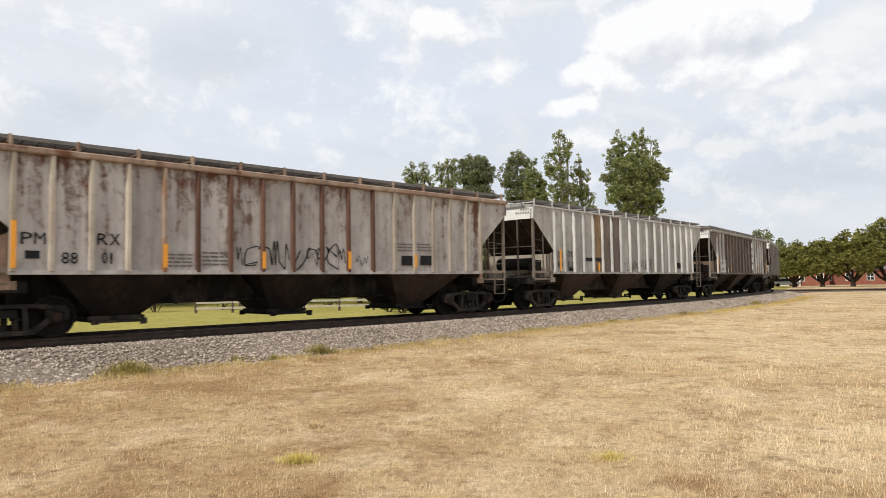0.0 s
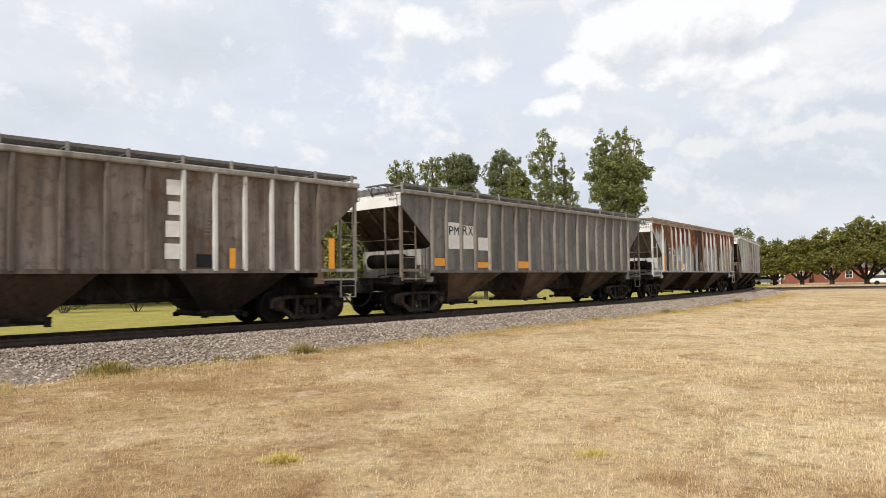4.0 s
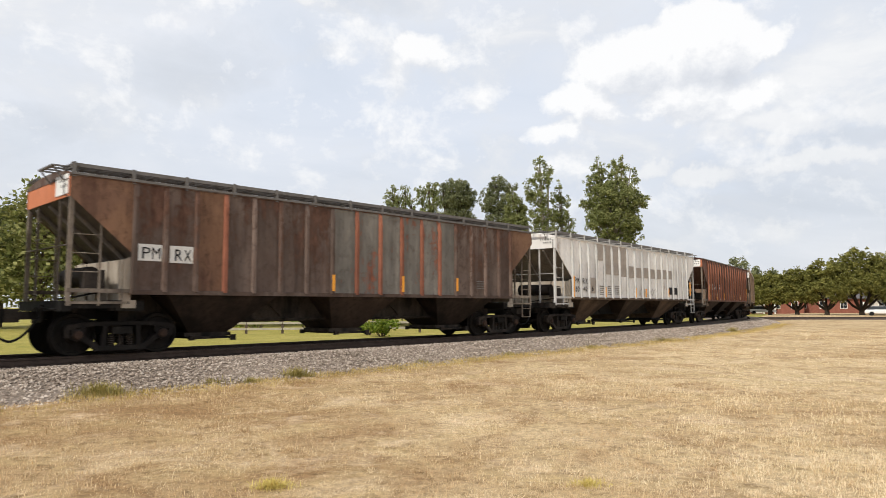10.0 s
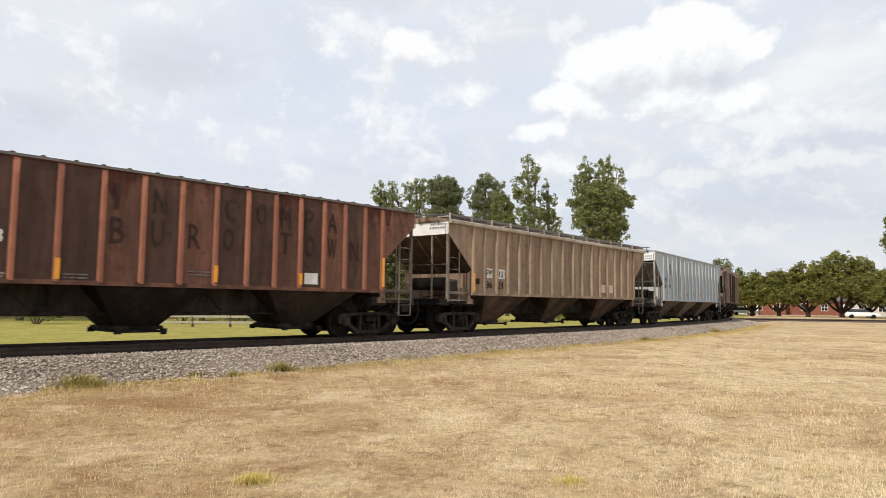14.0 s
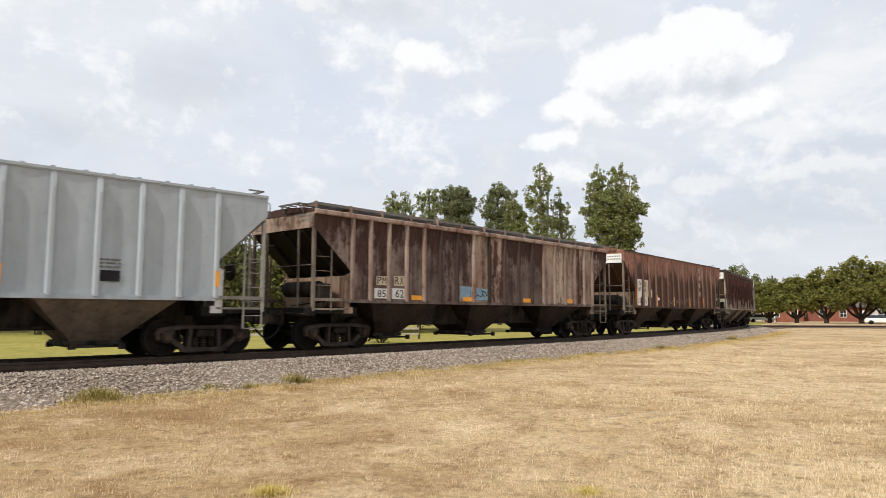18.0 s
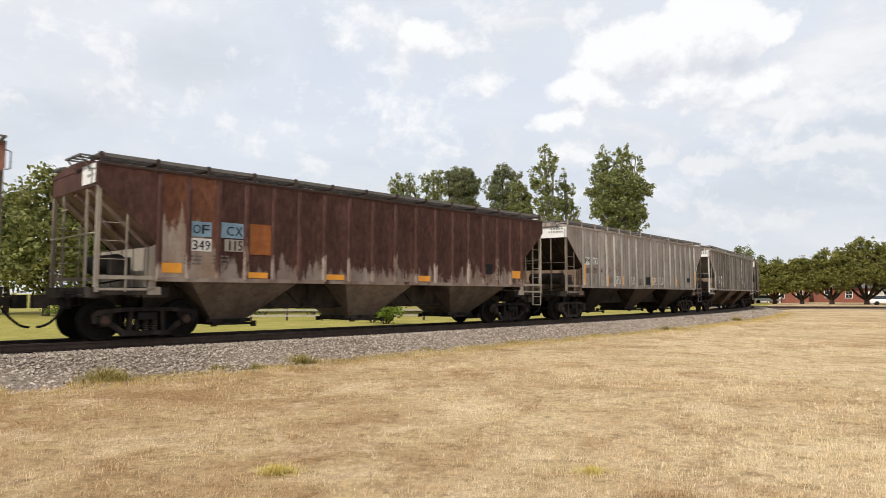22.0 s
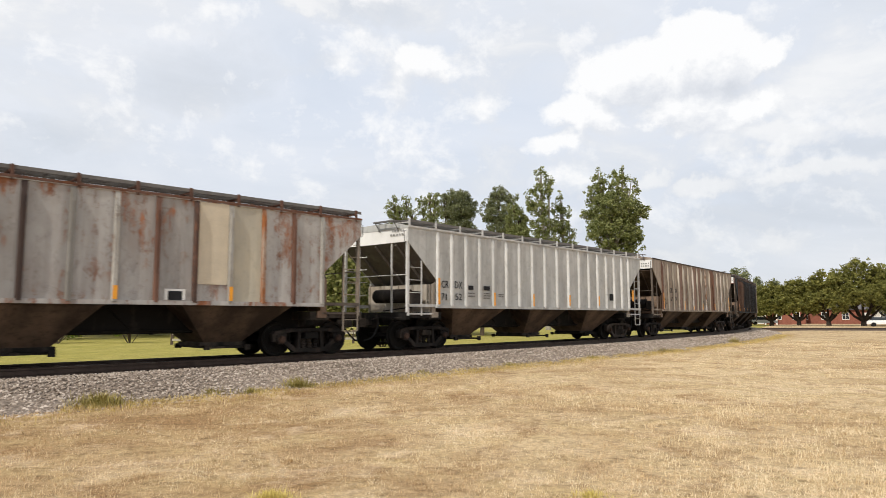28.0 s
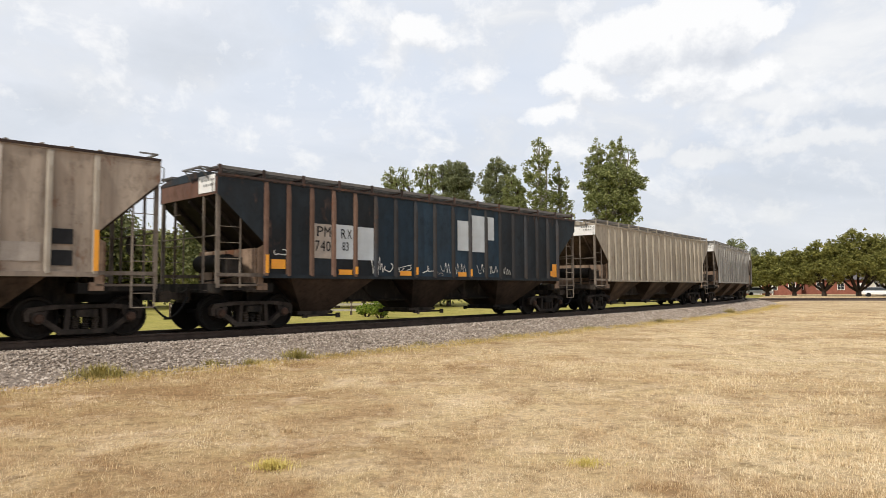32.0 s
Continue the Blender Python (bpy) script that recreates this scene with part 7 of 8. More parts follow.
crowned_tree(10.75, 83, ((-1.16, 0, 16.2, 0.62, 1.25), (-1.29, 0.2, 14.6, 1.05, 1.15), (-0.27, 0, 14.3, 0.70, 0.85), (-1.16, 0, 12.5, 1.45, 1.35), (-0.01, 0.1, 11.7, 0.9, 1.1), (-0.6, 0, 10.0, 1.5, 1.4)),
             M_LEAF, M_PALE_BARK, "slender open broadleaf tree", BACK, 1007, 270, 18, 0.125, 0.30, stems=2)
crowned_tree(6.7, 84, ((-0.97, 0, 15.0, 0.85, 1.05), (-0.31, 0.1, 13.7, 1.1, 1.5), (-1.62, 0, 13.4, 0.6, 1.3), (0.35, 0, 13.7, 0.55, 0.85), (-0.5, 0, 11.6, 1.6, 1.6)), M_LEAF, M_BARK, "narrow leafy tree by the railway", BACK, 967, 380, 26, 0.125, 0.32)
crowned_tree(4.85, 90, ((-0.13, 0, 18.0, 1.35, 1.35), (-1.11, 0.3, 16.85, 1.55, 1.0), (1.43, 0, 17.3, 1.2, 1.1), (-0.24, 0, 15.3, 2.35, 1.4), (-2.23, 0.2, 16.3, 0.8, 0.7), (0.2, 0, 13.2, 2.2, 1.3)), M_PINE, M_BARK, "grey-green pine with a broken crown", BACK, 945, 520, 28, 0.12, 0.36, stems=2)
crowned_tree(1.1, 92, ((-0.04, 0, 18.0, 2.1, 1.35), (-1.48, 0.3, 16.85, 1.2, 1.8), (1.57, 0, 16.6, 1.45, 1.65), (0.27, 0, 16.0, 2.5, 1.45), (-1.79, 0, 18.2, 0.65, 0.6), (0.2, 0.2, 13.9, 2.5, 1.4)), M_PINE, M_BARK, "dense dark green pine tree", BACK, 911, 720, 28, 0.12, 0.36, stems=3)
crowned_tree(-1.4, 84, ((0.32, 0, 16.25, 1.05, 1.1), (-0.72, 0.2, 15.4, 0.8, 1.5), (0.97, 0, 16.6, 0.62, 0.85), (0.74, 0, 14.6, 1.2, 1.3), (-1.14, 0.1, 16.5, 0.45, 0.45), (0.1, 0, 12.8, 1.7, 1.4)), M_LEAF, M_BARK, "light green broadleaf tree with an airy crown", BACK, 886, 270, 17, 0.13, 0.31, stems=2)
crowned_tree(-3.3, 84, ((-1.63, 0, 15.7, 0.95, 1.15), (0.08, 0, 15.75, 0.95, 1.15), (-0.82, 0.2, 14.5, 1.75, 1.05), (-2.27, 0, 15.0, 0.6, 0.75), (1.02, 0, 14.5, 0.75, 0.9), (-0.6, 0, 12.8, 1.9, 1.3)), M_LEAF, M_BARK, "light green broadleaf tree with an airy crown", BACK, 867, 280, 17, 0.13, 0.31, stems=2)

OAKS = "spreading oaks by the far road"


def oak(az, tall, wide, d, label, seed):
    r, h = wide / 2, tall
    lobes = [(0, 0, 0.70 * h, 0.58 * r, 0.29 * h), (-0.40 * r, 0.2 * r, 0.62 * h, 0.50 * r, 0.28 * h), (0.40 * r, -0.1 * r, 0.63 * h, 0.50 * r, 0.28 * h),
             (-0.68 * r, 0, 0.41 * h, 0.36 * r, 0.21 * h), (0.68 * r, 0.1 * r, 0.42 * h, 0.36 * r, 0.21 * h), (-0.25 * r, -0.4 * r, 0.44 * h, 0.5 * r, 0.23 * h), (0.35 * r, -0.4 * r, 0.43 * h, 0.5 * r, 0.22 * h)]
    crowned_tree(az, d, lobes, M_OAK, M_DARK_BARK, label, OAKS, seed, int(190 + wide * 40), 30, 0.19, 0.52, fork=0.7)


M_DARK_BARK = plain("dark_oak_bark", (0.05, 0.04, 0.032), 0.95, 0, 0.4, 5.0, 0.6)
for k, (az, tall, wide, d) in enumerate(((31.95, 11.3, 11.5, 128), (29.75, 9.4, 8.4, 126), (27.8, 8.1, 7.8, 126), (25.95, 7.7, 7.5, 129), (24.3, 7.6, 8.0, 131), (35.05, 8.0, 8.6, 125), (33.6, 9.2, 7.5, 136), (38.3, 10.2, 11.5, 127), (42.0, 11.0, 14.0, 130))):
    oak(az, tall, wide, d, "broad domed live oak with low forked limbs" if tall > 9 else "rounded live oak by the far road", 220 + k)
for k, (az, d, tall, wide) in enumerate(((24.0, 172, 13.2, 10.0), (26.4, 176, 10.4, 6.5), (27.9, 178, 9.6, 5.0), (33.2, 170, 11.6, 9.0))):
    r = wide / 2
    crowned_tree(az, d, ((0, 0, tall - 2.4, 0.5 * r, 2.4), (-0.45 * r, 0, tall - 4.2, 0.5 * r, 2.2), (0.45 * r, 0.3, tall - 4.0, 0.52 * r, 2.2), (0, 0, tall - 5.6, 0.95 * r, 2.6)), M_PINE, M_BARK, "distant grey-green pine past the oaks", OAKS, 260 + k, 110, 50, 0.26, 0.9)
crowned_tree(36.65, 150, ((-3.2, 0, 17.5, 1.9, 3.4), (-4.3, 0.4, 14.0, 1.5, 2.4), (-1.8, 0, 12.5, 1.7, 3.2), (1.2, 0.4, 15.0, 2.0, 2.6), (3.4, 0, 17.0, 2.2, 3.4), (2.4, 0, 12.5, 2.2, 2.6)), M_LEAF, M_BARK, "tall airy broadleaf tree behind the oaks", OAKS, 281, 170, 50, 0.26, 0.8, stems=3)

# ---- left woods, fence, bushes, far road, houses ----
WOODS = "woods behind the lawn"
_rng = random.Random(41)
for k, az in enumerate((-47, -43, -39.5, -36.5, -33.5, -31, -28.5, -26, -23.5, -21, -18.5, -16, -13.5, -11, -8.8, -6.6, -4.4, -2.0, 0.6, 3.2)):
    d = 58 + _rng.uniform(-5, 9)
    x, y = at_bearing(az, d)
    tall = (9.6 + _rng.uniform(-1.2, 2.0)) if az < -24 else (7.4 + _rng.uniform(-0.8, 1.0))
    pine = k % 3 == 1
    make_tree(x, y, 0, tall, 6.4 + _rng.uniform(-0.6, 1.5), 0.16 if not pine else 0.3, dome if not pine else tuft, 6500, 0.20, M_WOODPINE if pine else M_WOOD, M_BARK,
              "dark pine tree at the wood's edge" if pine else "leafy broadleaf tree at the wood's edge", WOODS, 300 + k, 70)


def make_bush(x, y, wide, tall, seed, label):
    rng = random.Random(seed)
    bush = tagged(new("bush"), label, "bush", "bushes by the lawn")
    bush.location = (x, y, 0)
    bm = bmesh.new()
    centres = []
    for i in range(9):
        a = rng.uniform(0, 6.28)
        r = wide / 2 * rng.uniform(0.1, 0.75)
        p = (r * math.cos(a), r * math.sin(a), tall * rng.uniform(0.35, 0.75))
        tube(bm, [(p[0] * 0.1, p[1] * 0.1, -0.05), (p[0] * 0.6, p[1] * 0.6, p[2] * 0.6), p], [0.03, 0.02, 0.008], 5)
        centres.append((p, (wide * 0.2, wide * 0.2, tall * 0.26)))
    part("stem", bm, M_BARK, bush)
    leaf_cloud("foliage", centres, 900, 0.09, M_TUFT_LEAF, bush, seed)
    return bush


M_TUFT_LEAF = leaf_material("bright_bush_leaves", (0.08, 0.13, 0.02), (0.17, 0.24, 0.03), (0.30, 0.34, 0.06))
for az, d, w, h, seed in ((-5.2, 36, 2.0, 1.15, 1), (-6.4, 38, 1.4, 0.8, 2), (11.0, 62, 2.0, 1.2, 3), (-20, 47, 3.2, 1.6, 4), (-15.5, 48, 3.6, 1.5, 5), (-25, 46, 3.0, 1.8, 6), (-30, 47, 3.4, 1.7, 7), (-11.5, 49, 3.2, 1.3, 8)):
    x, y = at_bearing(az, d)
    make_bush(x, y, w, h, seed, "low bright green bush in the lawn" if d < 40 else "green shrub before the woods")


def make_fence():
    """A low weathered rail fence at the lawn's far edge."""
    fence = tagged(new("rail_fence"), "low weathered wooden rail fence across the green lawn", "fence")
    a, b = Vector((*at_bearing(-22, 42), 0)), Vector((*at_bearing(-2, 42), 0))
    d = (b - a)
    n = 7
    turn = math.atan2(d.y, d.x)
    fence.matrix_basis = Matrix.Translation(a) @ Matrix.Rotation(turn, 4, "Z")
    L = d.length / n
    wood = plain("weathered_fence_wood", (0.42, 0.38, 0.30), 0.9, 0, 0.25, 5.0, 0.3)
    post = shared("fence_post", post_shape(-0.1, 0.82, 0.14))
    rail = shared("fence_rail", lambda bm: box(bm, 0.02, L - 0.02, -0.11, -0.07, 0, 0.13))
    for i in range(n + 1):
        place("post", post, M_BARK, fence, at=(i * L, 0, 0))
        if i < n:
            for z in (0.22, 0.56):
                place("rail", rail, wood, fence, at=(i * L, 0, z))


make_fence()

# far track along the edge of the field
def make_far_track():
    a, b = Vector((34.5, 75.5, 0.0)), Vector((178, 66, 0.0))
    d = (b - a).normalized()
    nrm = Vector((d.y, -d.x, 0))
    bm = bmesh.new()
    prof = [(-2.2, -0.02), (-1.3, 0.15), (1.3, 0.15), (2.2, -0.02)]
    r0 = [bm.verts.new(a + nrm * u + Vector((0, 0, z))) for u, z in prof]
    r1 = [bm.verts.new(b + nrm * u + Vector((0, 0, z))) for u, z in prof]
    for i in range(3):
        bm.faces.new((r0[i], r0[i + 1], r1[i + 1], r1[i]))
    ob = new("far_track_bed", as_mesh("far_track_bed", bm))
    ob.data.materials.append(plain("dark_cinder_bed", (0.12, 0.085, 0.062), 0.95, 0, 0.35, 2.0, 0.3))
    tagged(ob, "dark low track bed along the far edge of the field", "track bed", kind="structure")
    for off in (-0.75, 0.75):
        bm = bmesh.new()
        c, e = a + nrm * off + Vector((0, 0, 0.24)), b + nrm * off + Vector((0, 0, 0.24))
        tube(bm, [c, e], 0.08, 6)
        ob = new("far_rail", as_mesh("far_rail", bm))
        ob.data.materials.append(M_RAIL)
        tagged(ob, "rust-brown rail along the far edge of the field", "rail", group="rails of the far track", kind="structure")


make_far_track()

M_BRICK = plain("red_brick_wall", (0.25, 0.10, 0.07), 0.9, 0, 0.25, 2.0, 0.2)
M_TRIM = plain("white_house_trim", (0.78, 0.77, 0.74), 0.6, 0, 0.06, 2.0, 0.02)
M_ROOF = plain("grey_shingle_roof", (0.13, 0.12, 0.12), 0.9, 0, 0.3, 3.0, 0.3)
M_GLASS = plain("dark_window_glass", (0.03, 0.035, 0.04), 0.08, 0, 0.2, 1.0, 0.0)


M_RENDER = plain("cream_render_wall", (0.52, 0.49, 0.44), 0.9, 0, 0.15, 2.0, 0.1)


def make_house(az, d, long, deep, tall, label, wall=None, porch=False):
    x, y = at_bearing(az, d)
    house = tagged(new("house"), label, "house", "brick houses past the oaks")
    house.matrix_basis = pose(x, y, 0.05, 0, 0, -az - 4)
    bm = bmesh.new()
    box(bm, -long / 2, long / 2, 0, deep, -0.3, tall)
    part("wall", bm, wall or M_BRICK, house)
    bm = bmesh.new()
    long_prism(bm, [(-0.5, tall), (deep / 2, tall + 1.7), (deep + 0.5, tall), (deep + 0.5, tall - 0.15), (-0.5, tall - 0.15)], -long / 2 - 0.4, long / 2 + 0.4)
    part("roof", bm, M_ROOF, house)
    n = int(long / 3.2)
    for i in range(n):
        wx = -long / 2 + (i + 0.5) * long / n
        door = i == n // 2
        w, z0, z1 = (0.5, 0.1, 2.15) if door else (0.55, 0.95, 2.3)
        bm = bmesh.new()
        box(bm, wx - w - 0.09, wx + w + 0.09, -0.05, -0.003, z0 - 0.1, z1 + 0.1)
        frame_ob = part("door" if door else "window", bm, M_TRIM, house, "white framed door" if door else "white framed window")
        mid = (z0 + z1) / 2
        for a, b, c, d in (((wx - w, wx + w, z0, z1),) if door else ((wx - w, wx - 0.025, z0, mid - 0.025), (wx + 0.025, wx + w, z0, mid - 0.025), (wx - w, wx - 0.025, mid + 0.025, z1), (wx + 0.025, wx + w, mid + 0.025, z1))):
            bm = bmesh.new()
            box(bm, a, b, -0.062, -0.048, c, d)
            part("door_leaf" if door else "pane", bm, M_TRIM if door else M_GLASS, frame_ob)
    if porch:
        bm = bmesh.new()
        box(bm, -3.2, 3.2, -2.2, -0.1, tall - 0.35, tall - 0.05)
        part("porch_roof", bm, M_TRIM, house)
        for px in (-3, -1, 1, 3):
            bm = bmesh.new()
            tube(bm, [(px, -2.0, -0.1), (px, -2.0, tall - 0.35)], 0.15, 10)
            part("column", bm, M_TRIM, house, "white porch column")
    return house


make_house(25.2, 150, 16, 9, 3.1, "low red brick house with a white columned porch", porch=True)
make_house(31.5, 158, 22, 9, 3.0, "long low red brick building with white windows")
make_house(37.5, 150, 26, 9, 3.2, "pale low building with white windows", wall=M_RENDER)


def make_vehicle(az, d, col, label, seed, long=4.6, tall=1.45, turn=0):
    x, y = at_bearing(az, d)
    veh = tagged(new("parked_car"), label, "car", "cars parked past the far track")
    veh.matrix_basis = pose(x, y, 0.03, 0, 0, -az + turn)
    paint_m = plain("vehicle_paint_%d" % seed, col, 0.25, 0.1, 0.05, 1.0, 0.0)
    h = long / 2
    bm = bmesh.new()
    prism(bm, [(-h, 0.35), (-h, 0.78), (-h + 0.25, 0.92), (h - 1.25, 0.95), (h - 0.15, 0.80), (h, 0.62), (h, 0.35)], -0.85, 0.85)
    bmesh.ops.bevel(bm, geom=bm.edges[:], offset=0.06, segments=2, affect="EDGES")
    part("body", bm, paint_m, veh, smooth=True)
    bm = bmesh.new()
    a = [bm.verts.new((x_, s * 0.78, 0.92)) for s in (-1, 1) for x_ in (-h + 0.35, h - 1.2)]
    b = [bm.verts.new((x_, s * 0.62, tall)) for s in (-1, 1) for x_ in (-h + 0.85, h - 2.0)]
    for q in ((a[0], a[1], b[1], b[0]), (a[3], a[2], b[2], b[3]), (a[1], a[3], b[3], b[1]), (a[2], a[0], b[0], b[2])):
        bm.faces.new(q)
    part("windows", bm, M_GLASS, veh, "dark tinted windows")
    bm = bmesh.new()
    box(bm, -h + 0.8, h - 1.95, -0.64, 0.64, tall - 0.01, tall + 0.04)
    part("roof_panel", bm, paint_m, veh)
    for wx in (-h + 0.85, h - 0.9):
        for s in (-1, 1):
            bm = bmesh.new()
            tube(bm, [(wx, s * 0.70, 0.32), (wx, s * 0.88, 0.32)], 0.32, 14)
            part("wheel", bm, M_HOSE, veh)
    return veh


for i, (az, d, col, lab, turn) in enumerate((
    (33.2, 121, (0.80, 0.80, 0.79), "white saloon car parked under the oaks", 5),
    (36.1, 122, (0.78, 0.79, 0.80), "white car parked beyond the far track", -4),
    (37.3, 118, (0.52, 0.56, 0.57), "silver car parked beyond the far track", 10),
    (25.4, 137, (0.72, 0.73, 0.74), "pale car parked by the brick building", 6),
)):
    make_vehicle(az, d, col, lab, i, turn=turn)

# ---- grass ----
def blades(name, pts, tall, wide, material, label, seed, kind="stuff", flop=1.2, category="grass", group="", least=0.1):
    """Single blades at the given ground points, each a bent pair of triangles."""
    rng = np.random.default_rng(seed)
    n = len(pts)
    a = rng.uniform(0, 2 * math.pi, n)
    h = tall * rng.uniform(0.45, 1.3, n)
    lean = rng.uniform(least, 1.0, n) * flop
    side = np.stack([np.cos(a), np.sin(a), np.zeros(n)], 1)
    way = np.stack([-np.sin(a), np.cos(a), np.zeros(n)], 1)
    up = np.array([0, 0, 1.0])
    w = (wide * rng.uniform(0.6, 1.4, n))[:, None]
    p = np.asarray(pts)
    mid = p + way * (h * lean * 0.45)[:, None] + up * (h * 0.6 * (1 - 0.45 * lean))[:, None]
    tip = p + way * (h * lean * 1.1)[:, None] + up * (h * (1 - 0.6 * lean))[:, None]
    v = np.stack([p - side * w / 2, p + side * w / 2, mid + side * w * 0.4, mid - side * w * 0.4, tip], 1).reshape(-1, 3)
    k = np.arange(n)[:, None] * 5
    quads = (k + np.array([0, 1, 2, 3])).tolist()
    tris = (k + np.array([3, 2, 4])).tolist()
    me = bpy.data.meshes.new(name)
    me.from_pydata(v.tolist(), [], quads + tris)
    me.materials.append(material)
    return tagged(new(name, me), label, category, group, kind)


def beside(x, y):
    """Distance past the foot of the stone shoulder, into the field."""
    s = (x - T0[0]) * math.cos(T0[2]) + (y - T0[1]) * math.sin(T0[2])
    c, h = track(s)
    return (x - c.x) * math.sin(h) - (y - c.y) * math.cos(h) - toe(s)


def make_field_grass():
    """Mown grass in small tussocks with bare matted ground between them, coarser toward the distance."""
    rng = np.random.default_rng(9)
    for i, (r0, r1, dens, tuft, spread, tall, wide) in enumerate((
        (3.6, 6.2, 430, 14, 0.034, 0.060, 0.0030), (6.2, 10, 190, 13, 0.045, 0.062, 0.0042), (10, 16, 82, 11, 0.065, 0.065, 0.0068), (16, 27, 30, 9, 0.10, 0.070, 0.012), (27, 52, 8.0, 8, 0.18, 0.080, 0.024))):
        n = int(0.5 * radians(104) * (r1 ** 2 - r0 ** 2) * dens)
        r = np.sqrt(rng.uniform(r0 ** 2, r1 ** 2, n))
        az = np.radians(rng.uniform(-48, 56, n))
        pts = []
        for x, y in zip(r * np.sin(az), r * np.cos(az)):
            thick = noise.noise(Vector((x * 0.9, y * 0.9, 7))) + 0.5 * noise.noise(Vector((x * 3.1, y * 3.1, 2)))
            if rng.random() > 0.62 + 0.55 * thick or beside(x, y) < -0.05:
                continue
            k = max(3, int(tuft * rng.uniform(0.4, 1.5)))
            at = rng.normal(0, spread, (k, 2))
            z = 0.05 * noise.noise(Vector((x * 0.11, y * 0.11, 0))) - 0.012
            pts.extend((x + u, y + v, z) for u, v in at)
        blades("dry_grass", pts, tall, wide, M_BLADE, "short dry straw-coloured mown grass", 20 + i, flop=1.15)


make_field_grass()


def make_loose_straw():
    """Mown stems lying on the stubble in drifts."""
    rng = np.random.default_rng(63)
    for r0, r1, n, tall, wide in ((3.6, 8, 13000, 0.09, 0.0024), (8, 15, 16000, 0.10, 0.0040)):
        r = np.sqrt(rng.uniform(r0 ** 2, r1 ** 2, n))
        az = np.radians(rng.uniform(-48, 56, n))
        pts = []
        for x, y in zip(r * np.sin(az), r * np.cos(az)):
            if beside(x, y) > 0.25 and noise.noise(Vector((x * 0.9, y * 0.9, 4))) > 0.02:
                pts.append((x, y, 0.05 * noise.noise(Vector((x * 0.11, y * 0.11, 0))) + 0.012))
        blades("loose_straw", pts, tall, wide, M_STRAW, "pale loose straw lying on the mown field", 64, flop=1.62, category="straw", least=0.78)


make_loose_straw()


def make_tuft(x, y, wide, count, tall, material, name, label, group, seed, flop=0.7, blade=0.007):
    rng = np.random.default_rng(seed)
    r = wide / 2 * np.abs(rng.normal(0, 0.55, count))
    a = rng.uniform(0, 2 * math.pi, count)
    pts = np.stack([x + r * np.cos(a), y + 0.7 * r * np.sin(a), np.full(count, -0.01)], 1)
    return blades(name, pts, tall, blade, material, label, seed, "stuff", flop, "grass", group)


for i, (x, y, w, n, h) in enumerate(((-1.52, 6.1, 0.42, 520, 0.10), (1.29, 6.14, 0.40, 420, 0.075), (3.2, 10.0, 0.5, 260, 0.10), (-1.7, 7.6, 0.35, 200, 0.08), (5.4, 9.2, 0.7, 300, 0.11), (4.6, 7.9, 0.5, 200, 0.09), (0.6, 9.4, 0.5, 200, 0.08), (-2.6, 8.8, 0.4, 150, 0.08))):
    make_tuft(x, y, w * 0.85, int(n * 1.3), h * 1.1, M_TUFT if i < 2 else M_BLADE, "grass_tuft", "small yellow-green grass tuft in the dry field" if i < 2 else "tuft of longer straw grass in the field", "tufts in the field", 50 + i, 1.4, 0.0045)
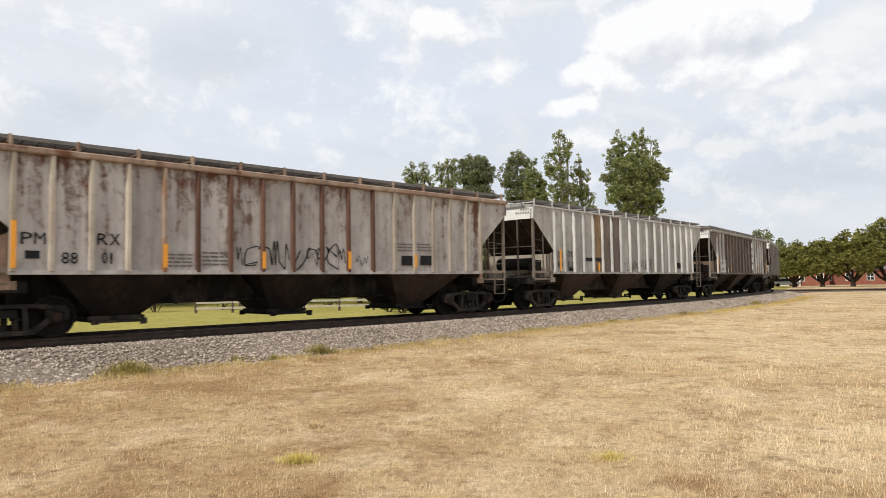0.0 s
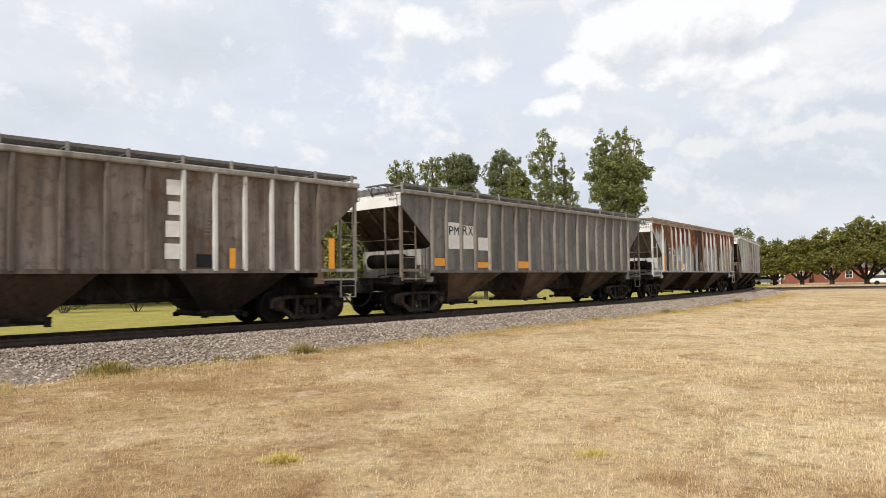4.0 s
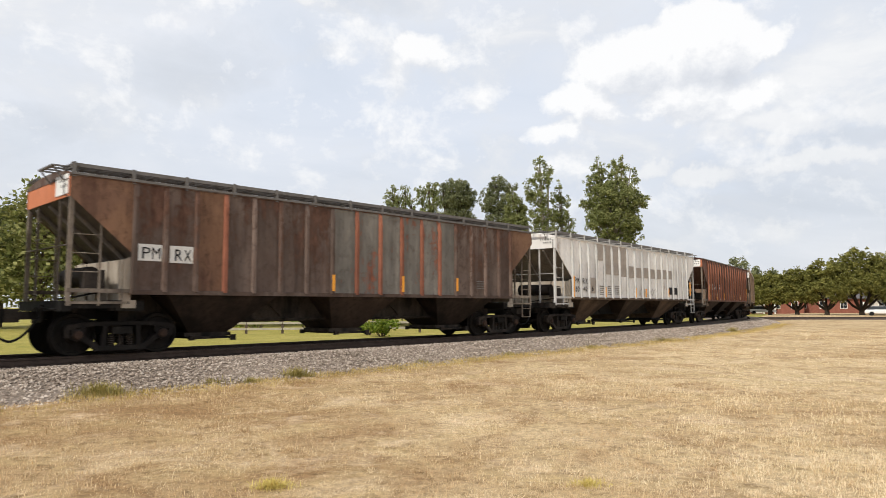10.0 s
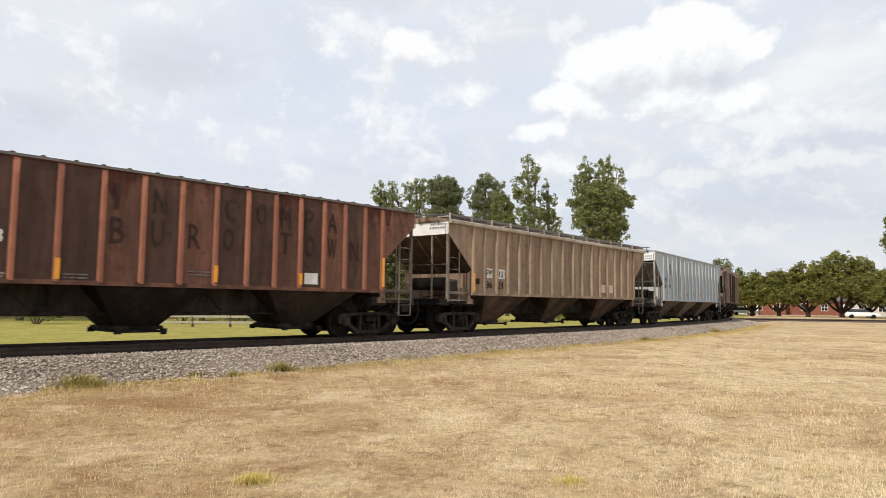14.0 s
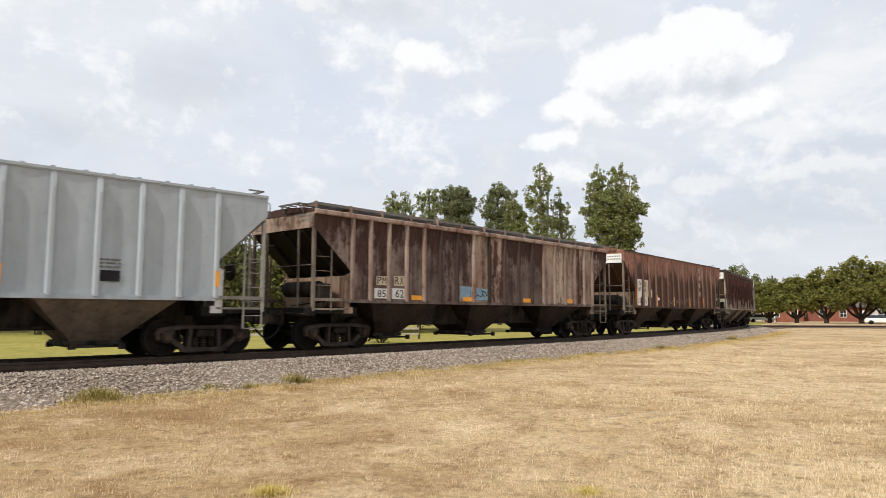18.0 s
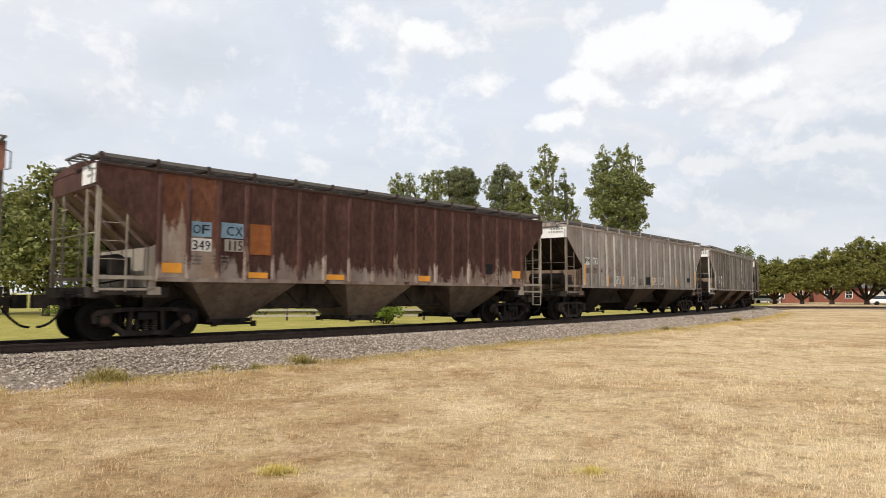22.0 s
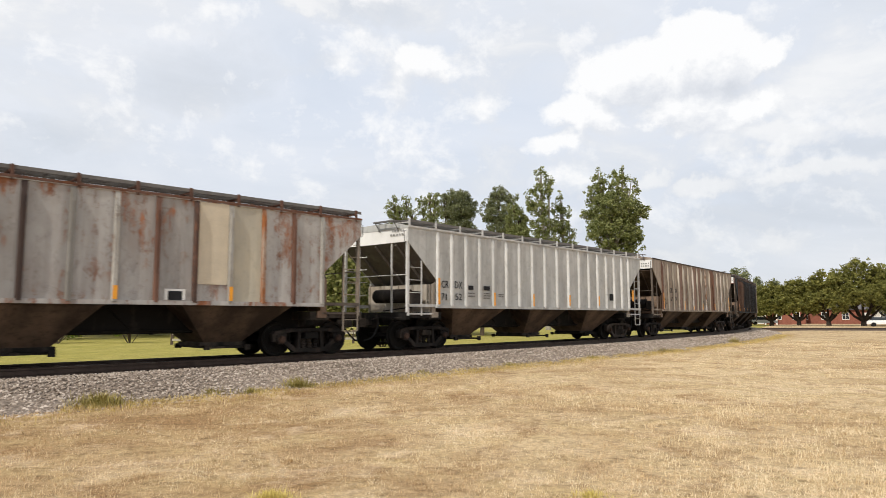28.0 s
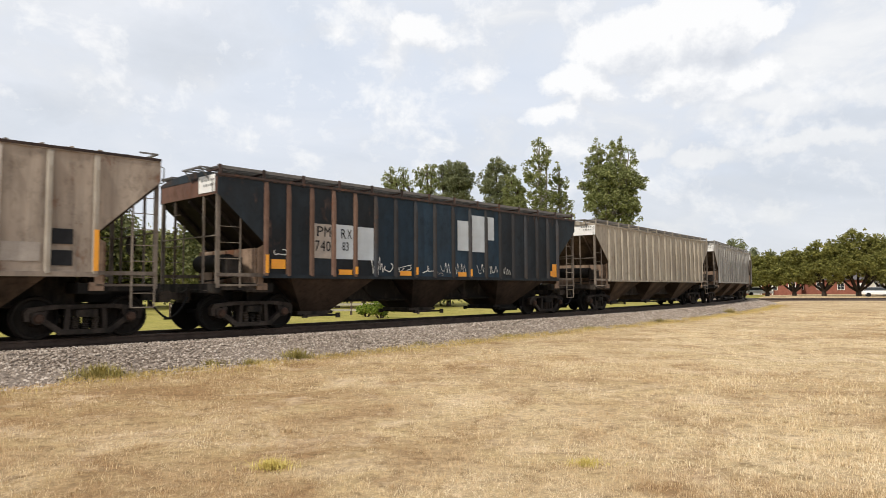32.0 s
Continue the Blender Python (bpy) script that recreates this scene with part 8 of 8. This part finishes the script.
for i, (s, side, w, n, h) in enumerate(((3.0, 3.1, 1.0, 700, 0.26), (7.2, 3.1, 0.8, 520, 0.24), (5.2, 2.9, 0.6, 240, 0.16), (39.0, 3.0, 0.9, 300, 0.40), (5.9, 3.3, 0.7, 200, 0.15), (11.5, 2.9, 0.5, 160, 0.15), (-1.0, 3.0, 1.2, 360, 0.22), (0.8, 2.8, 0.8, 240, 0.18), (-3.2, 2.7, 1.3, 300, 0.14), (-5.0, 3.0, 1.6, 360, 0.16), (1.6, 2.5, 0.7, 160, 0.12), (15.5, 3.1, 0.7, 180, 0.16), (20.5, 3.2, 0.8, 180, 0.18), (27, 3.2, 1.2, 240, 0.22))):
    p, _ = track(s, side + 0.75 * (toe(s) - 3.15))
    make_tuft(p.x, p.y, w, int(n * 1.5), h * 1.15, M_WEED, "weed", "low dull green weed at the foot of the stone bed", "weeds along the track", 90 + i, 1.45, 0.011)

# verge of longer, browner grass along the toe of the bed
_r = np.random.default_rng(77)
_pts = []
for _k in range(52000):
    _s = _r.uniform(-9, 60)
    _d = toe(_s) - 0.28 + abs(_r.normal(0, 0.62))
    if noise.noise(Vector((_s * 0.8, _d * 1.5, 2))) > -0.25:
        _p, _h = track(_s, _d, 0.0)
        _pts.append(tuple(_p))
blades("verge_grass", _pts, 0.14, 0.006, M_VERGE, "longer yellow-brown grass along the track bed", 31, flop=1.5)

# ---- ties under the rails ----
def make_ties():
    bm = bmesh.new()
    box(bm, -0.115, 0.115, -1.3, 1.3, RAIL_Z - 0.172 - 0.16, RAIL_Z - 0.172)
    tie = as_mesh("tie", bm)
    for i in range(-20, 150):
        p, h = track(i * 0.52, 0)
        place("tie", tie, M_TIE, track_bed, at=Matrix.Translation(p) @ Matrix.Rotation(h, 4, "Z"))


make_ties()

# ---- what moves ----
def car_rows(front):
    """Poses of a car whose leading corner is at front on the line at 10 s."""
    rows = []
    for k in range(65):
        t = k * 0.5
        s = front + HALF - SPEED * (t - 10)
        a, _ = track(s - 6.8)
        b, _ = track(s + 6.8)
        mid, d = (a + b) / 2, b - a
        rows.append((t, pose(mid.x, mid.y, RAIL_Z, 0, 0, math.degrees(math.atan2(d.y, d.x)))))
    return rows


def motions():
    step = math.degrees(SPEED / WHEEL_R) / 15
    turns = [(k / 15, Matrix.Rotation(radians(-step * k), 4, "Y")) for k in range(481)]
    for car, front in zip(CARS, FRONT):
        walk(car, car_rows(front))
        for truck in car.children:
            if not truck.name.startswith("truck"):
                continue
            for axle in truck.children:
                if axle.name.startswith("wheelset"):
                    base = Matrix.Translation(axle.location)
                    walk(axle, [(t, base @ m) for t, m in turns])


motions()
